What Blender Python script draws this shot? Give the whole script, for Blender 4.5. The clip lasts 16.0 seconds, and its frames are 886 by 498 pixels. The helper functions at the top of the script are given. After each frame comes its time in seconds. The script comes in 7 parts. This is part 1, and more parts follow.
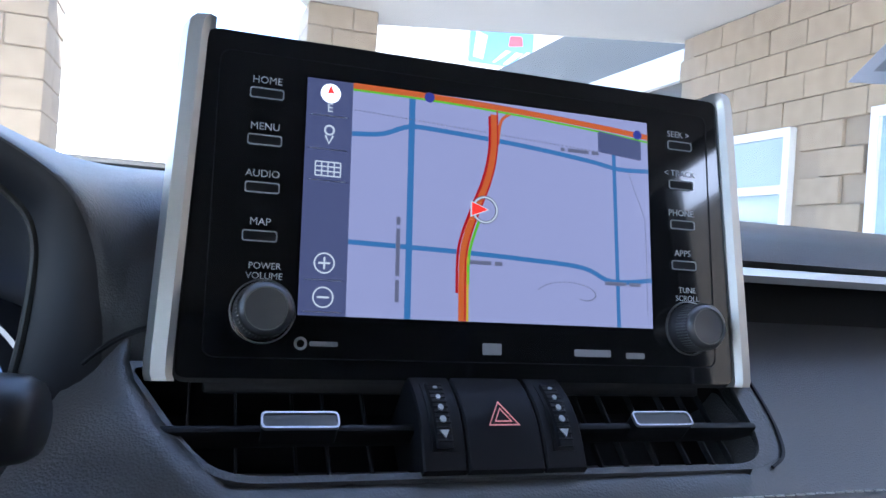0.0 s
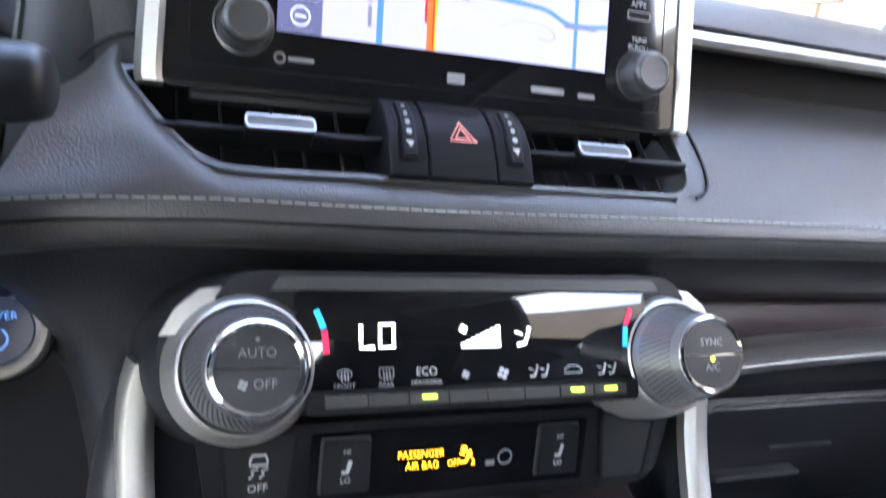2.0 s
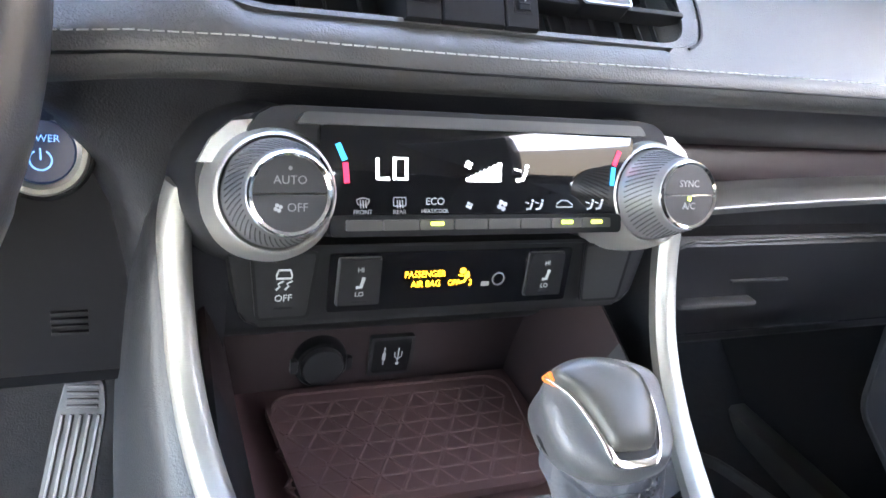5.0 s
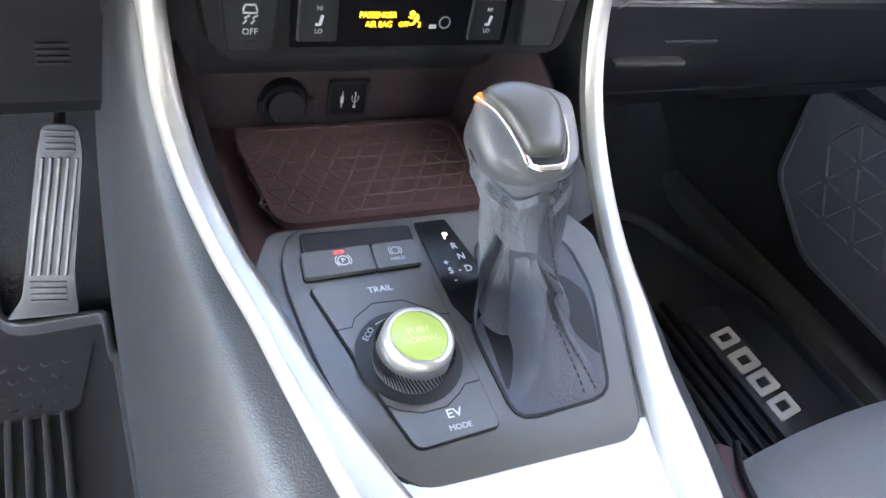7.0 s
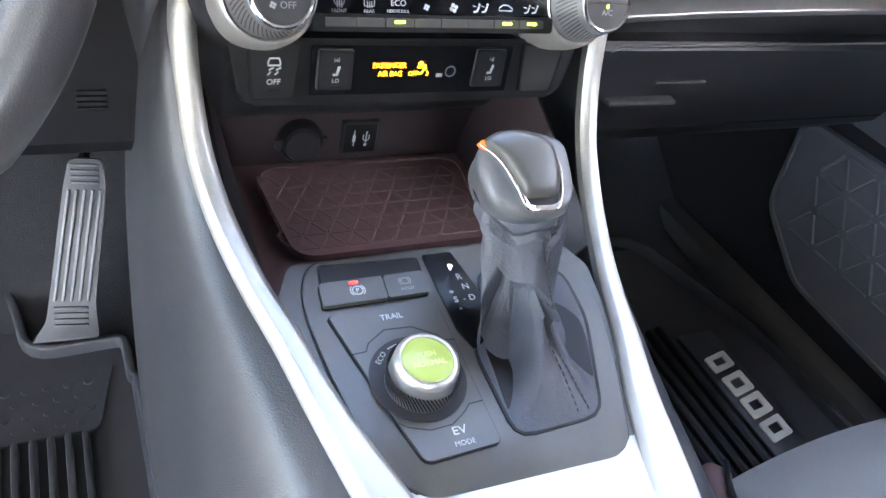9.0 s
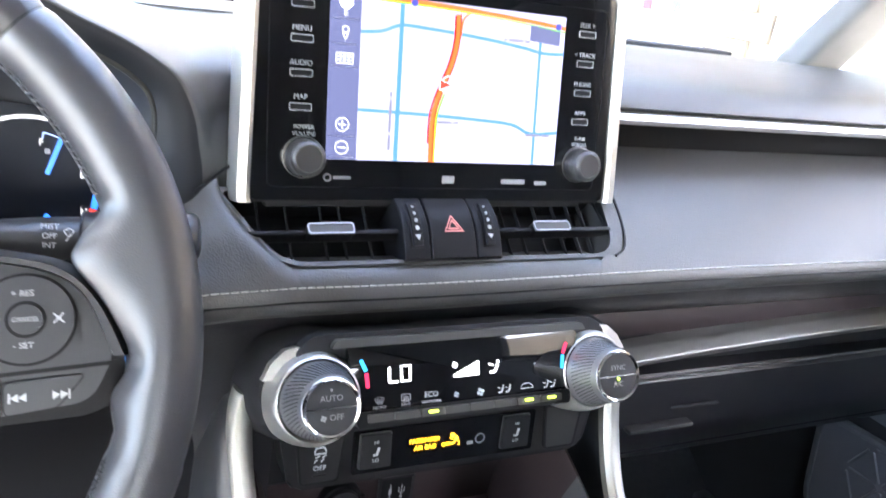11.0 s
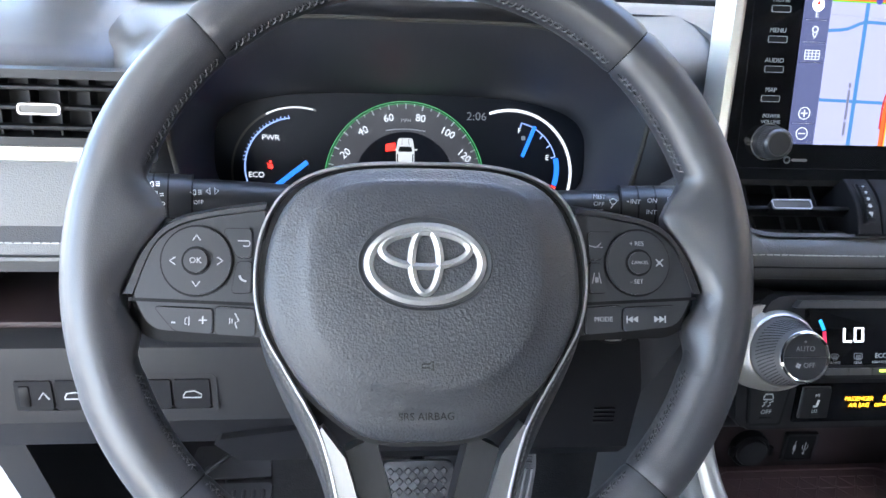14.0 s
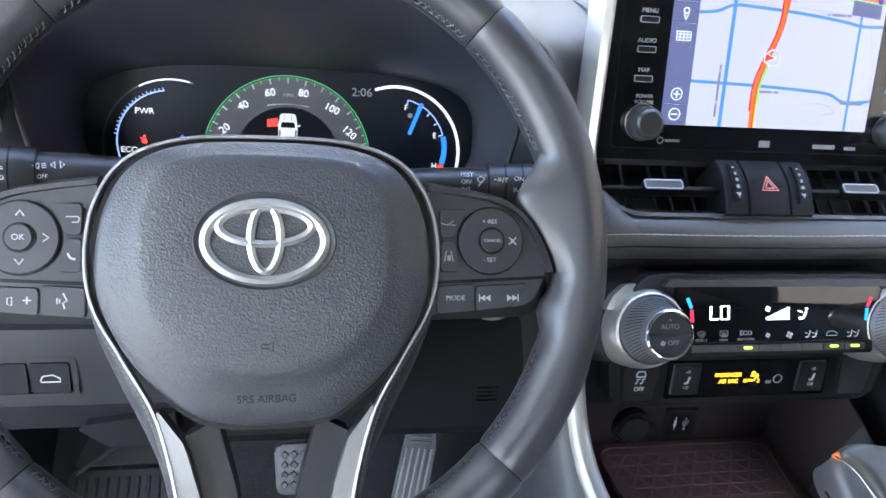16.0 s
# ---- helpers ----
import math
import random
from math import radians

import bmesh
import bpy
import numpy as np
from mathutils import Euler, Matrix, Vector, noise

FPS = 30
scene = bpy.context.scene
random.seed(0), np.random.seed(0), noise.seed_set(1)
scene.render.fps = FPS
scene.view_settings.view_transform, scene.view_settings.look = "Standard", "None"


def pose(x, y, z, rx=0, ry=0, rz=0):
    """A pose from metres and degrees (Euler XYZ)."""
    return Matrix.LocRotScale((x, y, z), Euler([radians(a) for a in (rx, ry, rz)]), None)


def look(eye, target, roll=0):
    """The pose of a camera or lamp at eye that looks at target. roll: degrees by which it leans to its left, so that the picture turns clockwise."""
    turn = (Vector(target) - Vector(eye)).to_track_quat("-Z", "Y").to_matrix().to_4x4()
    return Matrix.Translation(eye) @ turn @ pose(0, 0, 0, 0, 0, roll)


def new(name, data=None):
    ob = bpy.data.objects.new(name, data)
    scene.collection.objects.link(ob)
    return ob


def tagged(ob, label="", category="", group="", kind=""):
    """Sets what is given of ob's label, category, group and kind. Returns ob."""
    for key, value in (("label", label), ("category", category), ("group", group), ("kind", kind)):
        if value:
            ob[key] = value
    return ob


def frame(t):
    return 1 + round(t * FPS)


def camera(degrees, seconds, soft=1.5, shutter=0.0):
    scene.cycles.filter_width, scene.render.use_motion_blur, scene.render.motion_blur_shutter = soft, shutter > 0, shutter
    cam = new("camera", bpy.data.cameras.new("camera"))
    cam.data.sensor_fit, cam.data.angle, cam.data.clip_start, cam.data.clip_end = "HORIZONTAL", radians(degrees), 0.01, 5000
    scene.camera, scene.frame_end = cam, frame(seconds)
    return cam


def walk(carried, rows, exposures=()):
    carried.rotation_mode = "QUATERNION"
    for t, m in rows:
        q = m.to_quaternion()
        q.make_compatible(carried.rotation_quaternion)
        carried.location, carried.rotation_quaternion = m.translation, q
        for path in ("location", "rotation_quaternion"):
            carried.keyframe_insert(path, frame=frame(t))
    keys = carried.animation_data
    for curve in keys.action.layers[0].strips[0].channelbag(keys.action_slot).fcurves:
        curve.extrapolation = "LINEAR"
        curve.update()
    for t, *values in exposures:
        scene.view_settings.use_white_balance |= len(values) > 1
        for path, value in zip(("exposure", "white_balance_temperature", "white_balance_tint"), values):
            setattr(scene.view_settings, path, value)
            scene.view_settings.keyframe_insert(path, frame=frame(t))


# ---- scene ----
cam = camera(59.6, 16.0, soft=1.5, shutter=0.5)
METRES, EYE, TILT, LEAN, TURN = 0.72, 1.12, 0.0, -4.0, -18.5
ROWS = [
    (0.0, 0.0, 0.0, 0.0, 0.0, 0.0, -0.0),
    (0.5, -0.0097, -0.0254, 0.0099, -0.36, -1.42, -0.57),
    (1.0, -0.0194, -0.0653, 0.0129, -0.86, -4.28, -1.14),
    (1.5, -0.0062, -0.0645, -0.0246, -1.59, -8.5, -1.8),
    (2.0, -0.0005, -0.0595, -0.061, -2.34, -13.13, -2.66),
    (2.5, 0.0047, -0.0628, -0.0906, -2.94, -17.74, -3.64),
    (3.0, -0.0045, -0.0692, -0.0842, -2.85, -21.48, -4.5),
    (5.5, -0.0156, -0.1287, -0.0421, -3.15, -27.99, -5.15),
    (6.0, -0.0062, -0.1485, -0.0608, -4.24, -34.1, -5.62),
    (6.5, -0.0051, -0.1649, -0.0707, -4.89, -38.9, -6.61),
    (7.0, -0.0182, -0.2099, -0.0301, -4.8, -40.97, -7.33),
    (7.5, -0.0296, -0.2365, 0.0015, -4.56, -41.11, -7.54),
    (8.0, -0.0309, -0.2482, 0.0124, -4.48, -40.96, -7.53),
    (8.5, -0.03, -0.2489, 0.012, -4.51, -40.29, -7.41),
    (9.0, -0.0304, -0.2487, 0.0129, -4.64, -39.29, -7.28),
    (9.5, -0.036, -0.2335, 0.0205, -4.77, -36.9, -6.83),
    (10.0, -0.042, -0.2094, 0.0646, -5.29, -29.16, -5.6),
    (12.5, -0.1773, -0.3526, 0.1849, 0.45, -18.04, -1.26),
    (13.0, -0.2485, -0.3741, 0.1763, 6.7, -19.61, 0.15),
    (13.5, -0.2845, -0.3894, 0.1706, 10.89, -20.95, 0.9),
    (14.0, -0.2736, -0.412, 0.1752, 12.69, -21.83, 1.06),
    (14.5, -0.271, -0.4213, 0.1797, 12.92, -22.48, 0.84),
    (15.0, -0.2553, -0.4174, 0.1777, 11.78, -22.89, 0.32),
    (15.5, -0.2194, -0.3948, 0.1672, 9.95, -23.09, -0.34),
    (16.0, -0.2081, -0.3867, 0.1665, 8.47, -23.21, -0.83),
]
EXPOSURES = [(0.0, 3.15, 5300, 10), (0.4, 3.05, 5300, 10), (1.1, 2.95, 5300, 10), (1.5, 3.7, 5850, 11), (2.0, 4.7, 6150, 12), (2.5, 5.5, 6850, 12), (3.0, 5.55, 6850, 12), (5.5, 5.4, 6450, 10), (6.5, 5.35, 6650, 11), (8.0, 5.25, 6500, 11), (9.5, 5.4, 6450, 11), (10.0, 5.58, 6400, 11), (10.2, 5.58, 6400, 11), (12.5, 3.95, 6100, 12), (13.5, 4.28, 5900, 9), (16.0, 4.43, 5900, 9)]
walk(cam, [(t, pose(-0.14, 0, EYE, TILT, LEAN, TURN) @ pose(METRES * x, METRES * y, METRES * z, 90 + pitch, roll, yaw)) for t, x, y, z, yaw, pitch, roll in ROWS], EXPOSURES)

# ---- light ----
world = bpy.data.worlds.new("sky")
scene.world = world
world.use_nodes = True
wn = world.node_tree.nodes
wl = world.node_tree.links
sky = wn.new("ShaderNodeTexSky")
sky.sky_type = "NISHITA"
sky.sun_disc = False
sky.sun_elevation, sky.sun_rotation = radians(48), radians(164)
sky.dust_density = 3.0
wl.new(sky.outputs["Color"], wn["Background"].inputs["Color"])
wn["Background"].inputs["Strength"].default_value = 0.15
sun = new("sun", bpy.data.lights.new("sun", "SUN"))
sun.data.energy, sun.data.angle, sun.data.color = 4.0, radians(0.5), (1.0, 0.95, 0.88)
sun.matrix_world = look((2.0, -7.0, 8.0), (0, 0, 0))

# ---- materials ----
LIT = 0.145  # brightness of lit displays beside the daylight


def material(name, color, rough=0.5, metal=0.0, grain=0.0, size=0.002, vary=0.15, wide=0.06, kind="noise", emit=None, power=0.0, spec=0.5, coat=0.0, transmission=0.0):
    m = bpy.data.materials.new(name)
    m.use_nodes = True
    n, l = m.node_tree.nodes, m.node_tree.links
    b = n["Principled BSDF"]
    b.inputs["Roughness"].default_value = rough
    b.inputs["Metallic"].default_value = metal
    b.inputs["Specular IOR Level"].default_value = spec
    b.inputs["Coat Weight"].default_value = coat
    b.inputs["Transmission Weight"].default_value = transmission
    c = (*color, 1)
    b.inputs["Base Color"].default_value = c
    if emit:
        b.inputs["Emission Color"].default_value = (*emit, 1)
        b.inputs["Emission Strength"].default_value = power * LIT
    if vary or grain:
        co = n.new("ShaderNodeTexCoord")
    if vary:
        big = n.new("ShaderNodeTexNoise")
        big.inputs["Scale"].default_value = 1 / wide
        big.inputs["Detail"].default_value = 5
        l.new(co.outputs["Object"], big.inputs["Vector"])
        mix = n.new("ShaderNodeMixRGB")
        mix.inputs[1].default_value = (*[v * (1 - vary) for v in color], 1)
        mix.inputs[2].default_value = (*[min(1, v * (1 + vary)) for v in color], 1)
        l.new(big.outputs["Fac"], mix.inputs[0])
        l.new(mix.outputs[0], b.inputs["Base Color"])
        rr = n.new("ShaderNodeMapRange")
        rr.inputs["To Min"].default_value = max(0, rough - 0.07)
        rr.inputs["To Max"].default_value = min(1, rough + 0.07)
        l.new(big.outputs["Fac"], rr.inputs["Value"])
        l.new(rr.outputs[0], b.inputs["Roughness"])
    if grain:
        if kind == "leather":
            t = n.new("ShaderNodeTexVoronoi")
            t.feature = "SMOOTH_F1"
            t.inputs["Smoothness"].default_value = 0.4
            out = t.outputs["Distance"]
        else:
            t = n.new("ShaderNodeTexNoise")
            t.inputs["Detail"].default_value = 4
            out = t.outputs["Fac"]
        t.inputs["Scale"].default_value = 1 / size
        if kind == "leather":
            jig = n.new("ShaderNodeTexNoise")
            jig.inputs["Scale"].default_value = 0.6 / size
            l.new(co.outputs["Object"], jig.inputs["Vector"])
            add = n.new("ShaderNodeVectorMath")
            add.operation = "MULTIPLY_ADD"
            add.inputs[1].default_value = (size, size, size)
            l.new(jig.outputs["Color"], add.inputs[0])
            l.new(co.outputs["Object"], add.inputs[2])
            l.new(add.outputs[0], t.inputs["Vector"])
        else:
            l.new(co.outputs["Object"], t.inputs["Vector"])
        bump = n.new("ShaderNodeBump")
        bump.inputs["Strength"].default_value = grain
        bump.inputs["Distance"].default_value = size * 0.35
        l.new(out, bump.inputs["Height"])
        l.new(bump.outputs[0], b.inputs["Normal"])
    return m


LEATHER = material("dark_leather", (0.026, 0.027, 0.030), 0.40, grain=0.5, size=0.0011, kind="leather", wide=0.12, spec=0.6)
# Darker leather copy: the shade below the dash pad is in its colour.
SHADELEATHER = material("shade_leather", (0.021, 0.021, 0.023), 0.40, grain=0.5, size=0.0011, kind="leather", wide=0.12)
# Near-black knee plastic: shadow beside the column put into the base colour.
KNEE = material("shade_knee_plastic", (0.0075, 0.0075, 0.009), 0.55, grain=0.3, size=0.0007, wide=0.1, spec=0.15)
PADDING = material("dash_leather", (0.061, 0.060, 0.059), 0.40, grain=0.5, size=0.0011, kind="leather", wide=0.12, spec=0.65)
SMOOTH = material("smooth_leather", (0.052, 0.052, 0.058), 0.35, grain=0.25, size=0.0007, kind="leather", wide=0.08, spec=0.75)
HUB = material("grained_airbag_cover", (0.054, 0.056, 0.063), 0.36, grain=0.70, size=0.0013, kind="leather", wide=0.07)
PLASTIC = material("charcoal_plastic", (0.022, 0.022, 0.024), 0.48, grain=0.25, size=0.0006, wide=0.1, spec=0.25)
SATIN = material("satin_grey_plastic", (0.060, 0.058, 0.052), 0.38, grain=0.12, size=0.0005, wide=0.08)
DEEP = material("black_plastic", (0.006, 0.006, 0.007), 0.5, grain=0.15, size=0.0008, spec=0.25)
BUTTON = material("button_black", (0.013, 0.013, 0.015), 0.5, grain=0.1, size=0.0005, wide=0.03, spec=0.14)
PIANO = material("piano_black", (0.006, 0.006, 0.007), 0.05, vary=0.05, coat=0.5)
GLOSS = material("gloss_black_lens", (0.004, 0.004, 0.005), 0.06, vary=0.05)
SILVER = material("satin_silver_trim", (0.60, 0.585, 0.545), 0.40, metal=0.85, grain=0.06, size=0.0004, vary=0.05)
RAILSILVER = material("satin_rail_silver", (0.41, 0.40, 0.365), 0.48, metal=0.8, grain=0.06, size=0.0004, vary=0.05)
DARKSILVER = material("dark_silver_trim", (0.40, 0.40, 0.41), 0.32, metal=0.85, grain=0.05, size=0.0004, vary=0.06)
CHROME = material("chrome", (0.85, 0.85, 0.84), 0.08, metal=1.0, vary=0.03)
BURGUNDY = material("burgundy_rubber", (0.092, 0.051, 0.051), 0.48, grain=0.3, size=0.0008, wide=0.05)
# Darkened copy of the burgundy: shade inside tray and bin, put into colour.
SHADEPLUM = material("shade_burgundy_rubber", (0.033, 0.022, 0.023), 0.5, grain=0.3, size=0.0008, wide=0.06, spec=0.3)
RUBBER = material("floor_rubber", (0.038, 0.038, 0.041), 0.38, grain=0.6, size=0.0014, wide=0.09)
CARPET = material("carpet", (0.021, 0.021, 0.023), 0.95, grain=1.0, size=0.0022, vary=0.6, wide=0.01)
SEAT = material("seat_leather", (0.17, 0.17, 0.165), 0.42, grain=0.35, size=0.0012, kind="leather", wide=0.2)
ROOFING = material("headliner_fabric", (0.24, 0.235, 0.23), 0.9, grain=0.4, size=0.002)
THREAD = material("pale_thread", (0.46, 0.45, 0.42), 0.7, vary=0.2, wide=0.003)
DARKTHREAD = material("grey_thread", (0.10, 0.10, 0.105), 0.7, vary=0.2, wide=0.003)
PRINT = material("pale_print", (0.38, 0.39, 0.40), 0.6, vary=0.06, wide=0.01, emit=(0.8, 0.85, 0.9), power=0.03)
GREYPRINT = material("grey_print", (0.30, 0.30, 0.31), 0.6, vary=0.06, wide=0.01)


def glow(name, color, power=1.0):
    return material(name, tuple(0.02 * c for c in color), 0.25, vary=0, emit=color, power=power)


WHITELIGHT = glow("white_display_light", (0.95, 0.97, 1.0), 1.6)
AMBER = glow("amber_display_light", (1.0, 0.45, 0.02), 1.6)
REDLIGHT = glow("red_light", (1.0, 0.03, 0.02), 1.2)
GREENLED = glow("lime_light", (0.62, 0.95, 0.06), 1.6)
GREENRING = glow("green_ring_light", (0.10, 0.45, 0.16), 0.5)
CLUWHITE = glow("instrument_white", (0.85, 0.88, 0.92), 0.55)
BLUELIGHT = glow("blue_light", (0.03, 0.17, 0.75), 0.75)
SKYLIGHT = glow("pale_blue_light", (0.35, 0.50, 1.0), 0.45)


# ---- shapes ----
def thing(name, label, category, m=Matrix(), group="", kind=""):
    ob = new(name)
    ob.empty_display_size = 0.02
    ob.matrix_world = m
    return tagged(ob, label, category, group, kind)


def part(name, bm, mat, parent=None, label="", m=None, angle=38):
    me = bpy.data.meshes.new(name)
    bmesh.ops.recalc_face_normals(bm, faces=bm.faces)
    bm.to_mesh(me)
    bm.free()
    me.materials.append(mat)
    me.polygons.foreach_set("use_smooth", [True] * len(me.polygons))
    me.set_sharp_from_angle(angle=radians(angle))
    ob = new(name, me)
    if parent:
        ob.parent = parent
    ob.matrix_basis = m or Matrix()
    if label:
        ob["label"] = label
    return ob


def moved(bm, m):
    bmesh.ops.transform(bm, matrix=m, verts=bm.verts)
    return bm


def joined(*bms):
    out = bms[0]
    for b in bms[1:]:
        me = bpy.data.meshes.new("tmp")
        b.to_mesh(me)
        b.free()
        out.from_mesh(me)
        bpy.data.meshes.remove(me)
    return out


def rounded(pts, r, n=4):
    out, k = [], len(pts)
    for i, p in enumerate(pts):
        p = Vector(p)
        a, b = Vector(pts[i - 1]), Vector(pts[(i + 1) % k])
        ri = r[i] if isinstance(r, (list, tuple)) else r
        da, db = (a - p), (b - p)
        ra, rb = min(ri, da.length * 0.48), min(ri, db.length * 0.48)
        s, e = p + da.normalized() * ra, p + db.normalized() * rb
        for j in range(n + 1):
            t = j / n
            out.append(s * (1 - t) ** 2 + p * 2 * t * (1 - t) + e * t ** 2)
    return out


def rect(w, h, r=0.0, x=0, y=0, n=4):
    pts = [(x - w / 2, y - h / 2), (x + w / 2, y - h / 2), (x + w / 2, y + h / 2), (x - w / 2, y + h / 2)]
    return rounded(pts, r, n) if r else [Vector(p) for p in pts]


def circle(r, x=0, y=0, n=32, a0=0, a1=360):
    full = abs(a1 - a0) >= 360
    k = n if full else n + 1
    return [Vector((x + r * math.cos(radians(a0 + (a1 - a0) * i / n)), y + r * math.sin(radians(a0 + (a1 - a0) * i / n)))) for i in range(k)]


def prism(pts, z0, z1, bev=0.0, seg=2):
    bm = bmesh.new()
    lo = [bm.verts.new((p[0], p[1], z0)) for p in pts]
    hi = [bm.verts.new((p[0], p[1], z1)) for p in pts]
    k = len(pts)
    bm.faces.new(hi)
    bm.faces.new(lo[::-1])
    for i in range(k):
        bm.faces.new((lo[i], lo[(i + 1) % k], hi[(i + 1) % k], hi[i]))
    if bev:
        es = [e for e in bm.edges if e.verts[0].co.z == z1 and e.verts[1].co.z == z1]
        bmesh.ops.bevel(bm, geom=es, offset=bev, segments=seg, affect="EDGES", profile=0.5)
    return bm


def ring(outer, inner, z0, z1):
    bm = bmesh.new()
    k = len(outer)
    v = [[bm.verts.new((p[0], p[1], z)) for p in loop] for loop, z in ((outer, z0), (outer, z1), (inner, z1), (inner, z0))]
    for a in range(4):
        for i in range(k):
            bm.faces.new((v[a][i], v[a][(i + 1) % k], v[(a + 1) % 4][(i + 1) % k], v[(a + 1) % 4][i]))
    return bm


def box(sx, sy, sz, x=0, y=0, z=0, bev=0.0, seg=2):
    bm = bmesh.new()
    bmesh.ops.create_cube(bm, size=1, matrix=Matrix.Translation((x, y, z)) @ Matrix.Diagonal((sx, sy, sz, 1)))
    if bev:
        bmesh.ops.bevel(bm, geom=bm.edges[:], offset=bev, segments=seg, affect="EDGES", profile=0.5)
    return bm


def loft(loops, closed=True, caps=True):
    bm = bmesh.new()
    rows = [[bm.verts.new(p) for p in loop] for loop in loops]
    k = len(rows[0])
    for a, b in zip(rows, rows[1:]):
        for i in range(k if closed else k - 1):
            j = (i + 1) % k
            bm.faces.new((a[i], a[j], b[j], b[i]))
    if caps and closed:
        bm.faces.new(rows[0][::-1])
        bm.faces.new(rows[-1])
    return bm


def extrude_x(profile, x0, x1, steps=1):
    """A closed (y, z) profile drawn along x."""
    return loft([[(x0 + (x1 - x0) * i / steps, y, z) for y, z in profile] for i in range(steps + 1)])


def revolve(profile, n=40):
    bm = bmesh.new()
    rows = [[bm.verts.new((r * math.cos(2 * math.pi * i / n), r * math.sin(2 * math.pi * i / n), z)) for i in range(n)] for r, z in profile]
    for a, b in zip(rows, rows[1:]):
        for i in range(n):
            bm.faces.new((a[i], a[(i + 1) % n], b[(i + 1) % n], b[i]))
    bm.faces.new(rows[0][::-1])
    bm.faces.new(rows[-1])
    return bm


def spline(pts, n=6, closed=False):
    pts = [Vector(p) for p in pts]
    k = len(pts)
    out = []
    for i in range(k if closed else k - 1):
        if closed:
            p0, p1, p2, p3 = pts[i - 1], pts[i], pts[(i + 1) % k], pts[(i + 2) % k]
        else:
            p0, p1, p2, p3 = pts[max(i - 1, 0)], pts[i], pts[i + 1], pts[min(i + 2, k - 1)]
        for j in range(n):
            t = j / n
            out.append(0.5 * (2 * p1 + (p2 - p0) * t + (2 * p0 - 5 * p1 + 4 * p2 - p3) * t * t + (3 * p1 - p0 - 3 * p2 + p3) * t ** 3))
    if not closed:
        out.append(pts[-1])
    return out


def sweep(path, section, up=(0, 0, 1), closed=False, scale=None):
    """Draws a closed 2D section (side, up) along a path."""
    path = [Vector(p) for p in path]
    k = len(path)
    loops = []
    for i, p in enumerate(path):
        a = path[i - 1] if closed or i else p
        b = path[(i + 1) % k] if closed or i < k - 1 else p
        t = (b - a).normalized()
        side = t.cross(Vector(up)).normalized()
        top = side.cross(t).normalized()
        s = scale(i / (k - 1)) if scale else 1.0
        loops.append([p + side * q[0] * s + top * q[1] * s for q in section])
    if closed:
        loops.append(loops[0])
        bm = loft(loops, caps=False)
        bmesh.ops.remove_doubles(bm, verts=bm.verts, dist=1e-6)
        return bm
    return loft(loops)


def tube(path, r, n=8, closed=False, up=(0, 0, 1)):
    return sweep(path, circle(r, n=n), up, closed)


def sheet(fn, nu, nv, thick=0.0):
    """A surface fn(u, v) for u, v in 0..1, given a thickness along its normals."""
    bm = bmesh.new()
    rows = [[bm.verts.new(fn(i / nu, j / nv)) for j in range(nv + 1)] for i in range(nu + 1)]
    for i in range(nu):
        for j in range(nv):
            bm.faces.new((rows[i][j], rows[i + 1][j], rows[i + 1][j + 1], rows[i][j + 1]))
    if thick:
        bmesh.ops.recalc_face_normals(bm, faces=bm.faces)
        bmesh.ops.solidify(bm, geom=bm.faces[:], thickness=thick)
    return bm


def lettering(body, size, x=0, y=0, z=0, turn=0, wide=1.0, align="CENTER", thick=0.0001):
    cu = bpy.data.curves.new("lettering", "FONT")
    cu.body, cu.size, cu.extrude = body, size, thick
    cu.align_x, cu.align_y = align, "CENTER"
    cu.resolution_u = 3
    ob = bpy.data.objects.new("lettering", cu)
    me = bpy.data.meshes.new_from_object(ob)
    bm = bmesh.new()
    bm.from_mesh(me)
    bpy.data.objects.remove(ob)
    bpy.data.meshes.remove(me)
    bpy.data.curves.remove(cu)
    return moved(bm, pose(x, y, z, 0, 0, turn) @ Matrix.Diagonal((wide, 1, 1, 1)))


def line(pts, w, z=0.0, h=0.0002, closed=False):
    """A flat stroke of width w along 2D points."""
    return sweep([(p[0], p[1], z) for p in pts], [(-w / 2, 0), (w / 2, 0), (w / 2, h), (-w / 2, h)], (0, 0, 1), closed)


def outline(pts, w=0.0013, z=0.0, h=0.0003):
    """A thin dark gap drawn round a closed 2D shape."""
    return line([(p[0], p[1]) for p in pts], w, z, h, True)


def dashes(path, length, gap, r, lift=(0, 0, 0)):
    """Stitches: short rods along a path."""
    path = [Vector(p) for p in path]
    out, carry = bmesh.new(), 0.0
    for a, b in zip(path, path[1:]):
        d = b - a
        L = d.length
        s = carry
        while s < L:
            e = min(s + length, L + length)
            p, q = a + d * (s / L), a + d * (e / L)
            mid, t = (p + q) / 2 + Vector(lift), (q - p)
            m = Matrix.Translation(mid) @ t.to_track_quat("X", "Z").to_matrix().to_4x4() @ Matrix.Diagonal((t.length, r * 2, r * 1.4, 1))
            bmesh.ops.create_cube(out, size=1, matrix=m)
            s += length + gap
        carry = s - L
    return out


def face(x, y, z, lean):
    """A panel's own axes: x to the right, y up the panel, z out of it; lean: degrees by which its top leans forward."""
    return pose(x, y, z, 90 - lean, 0, 0)


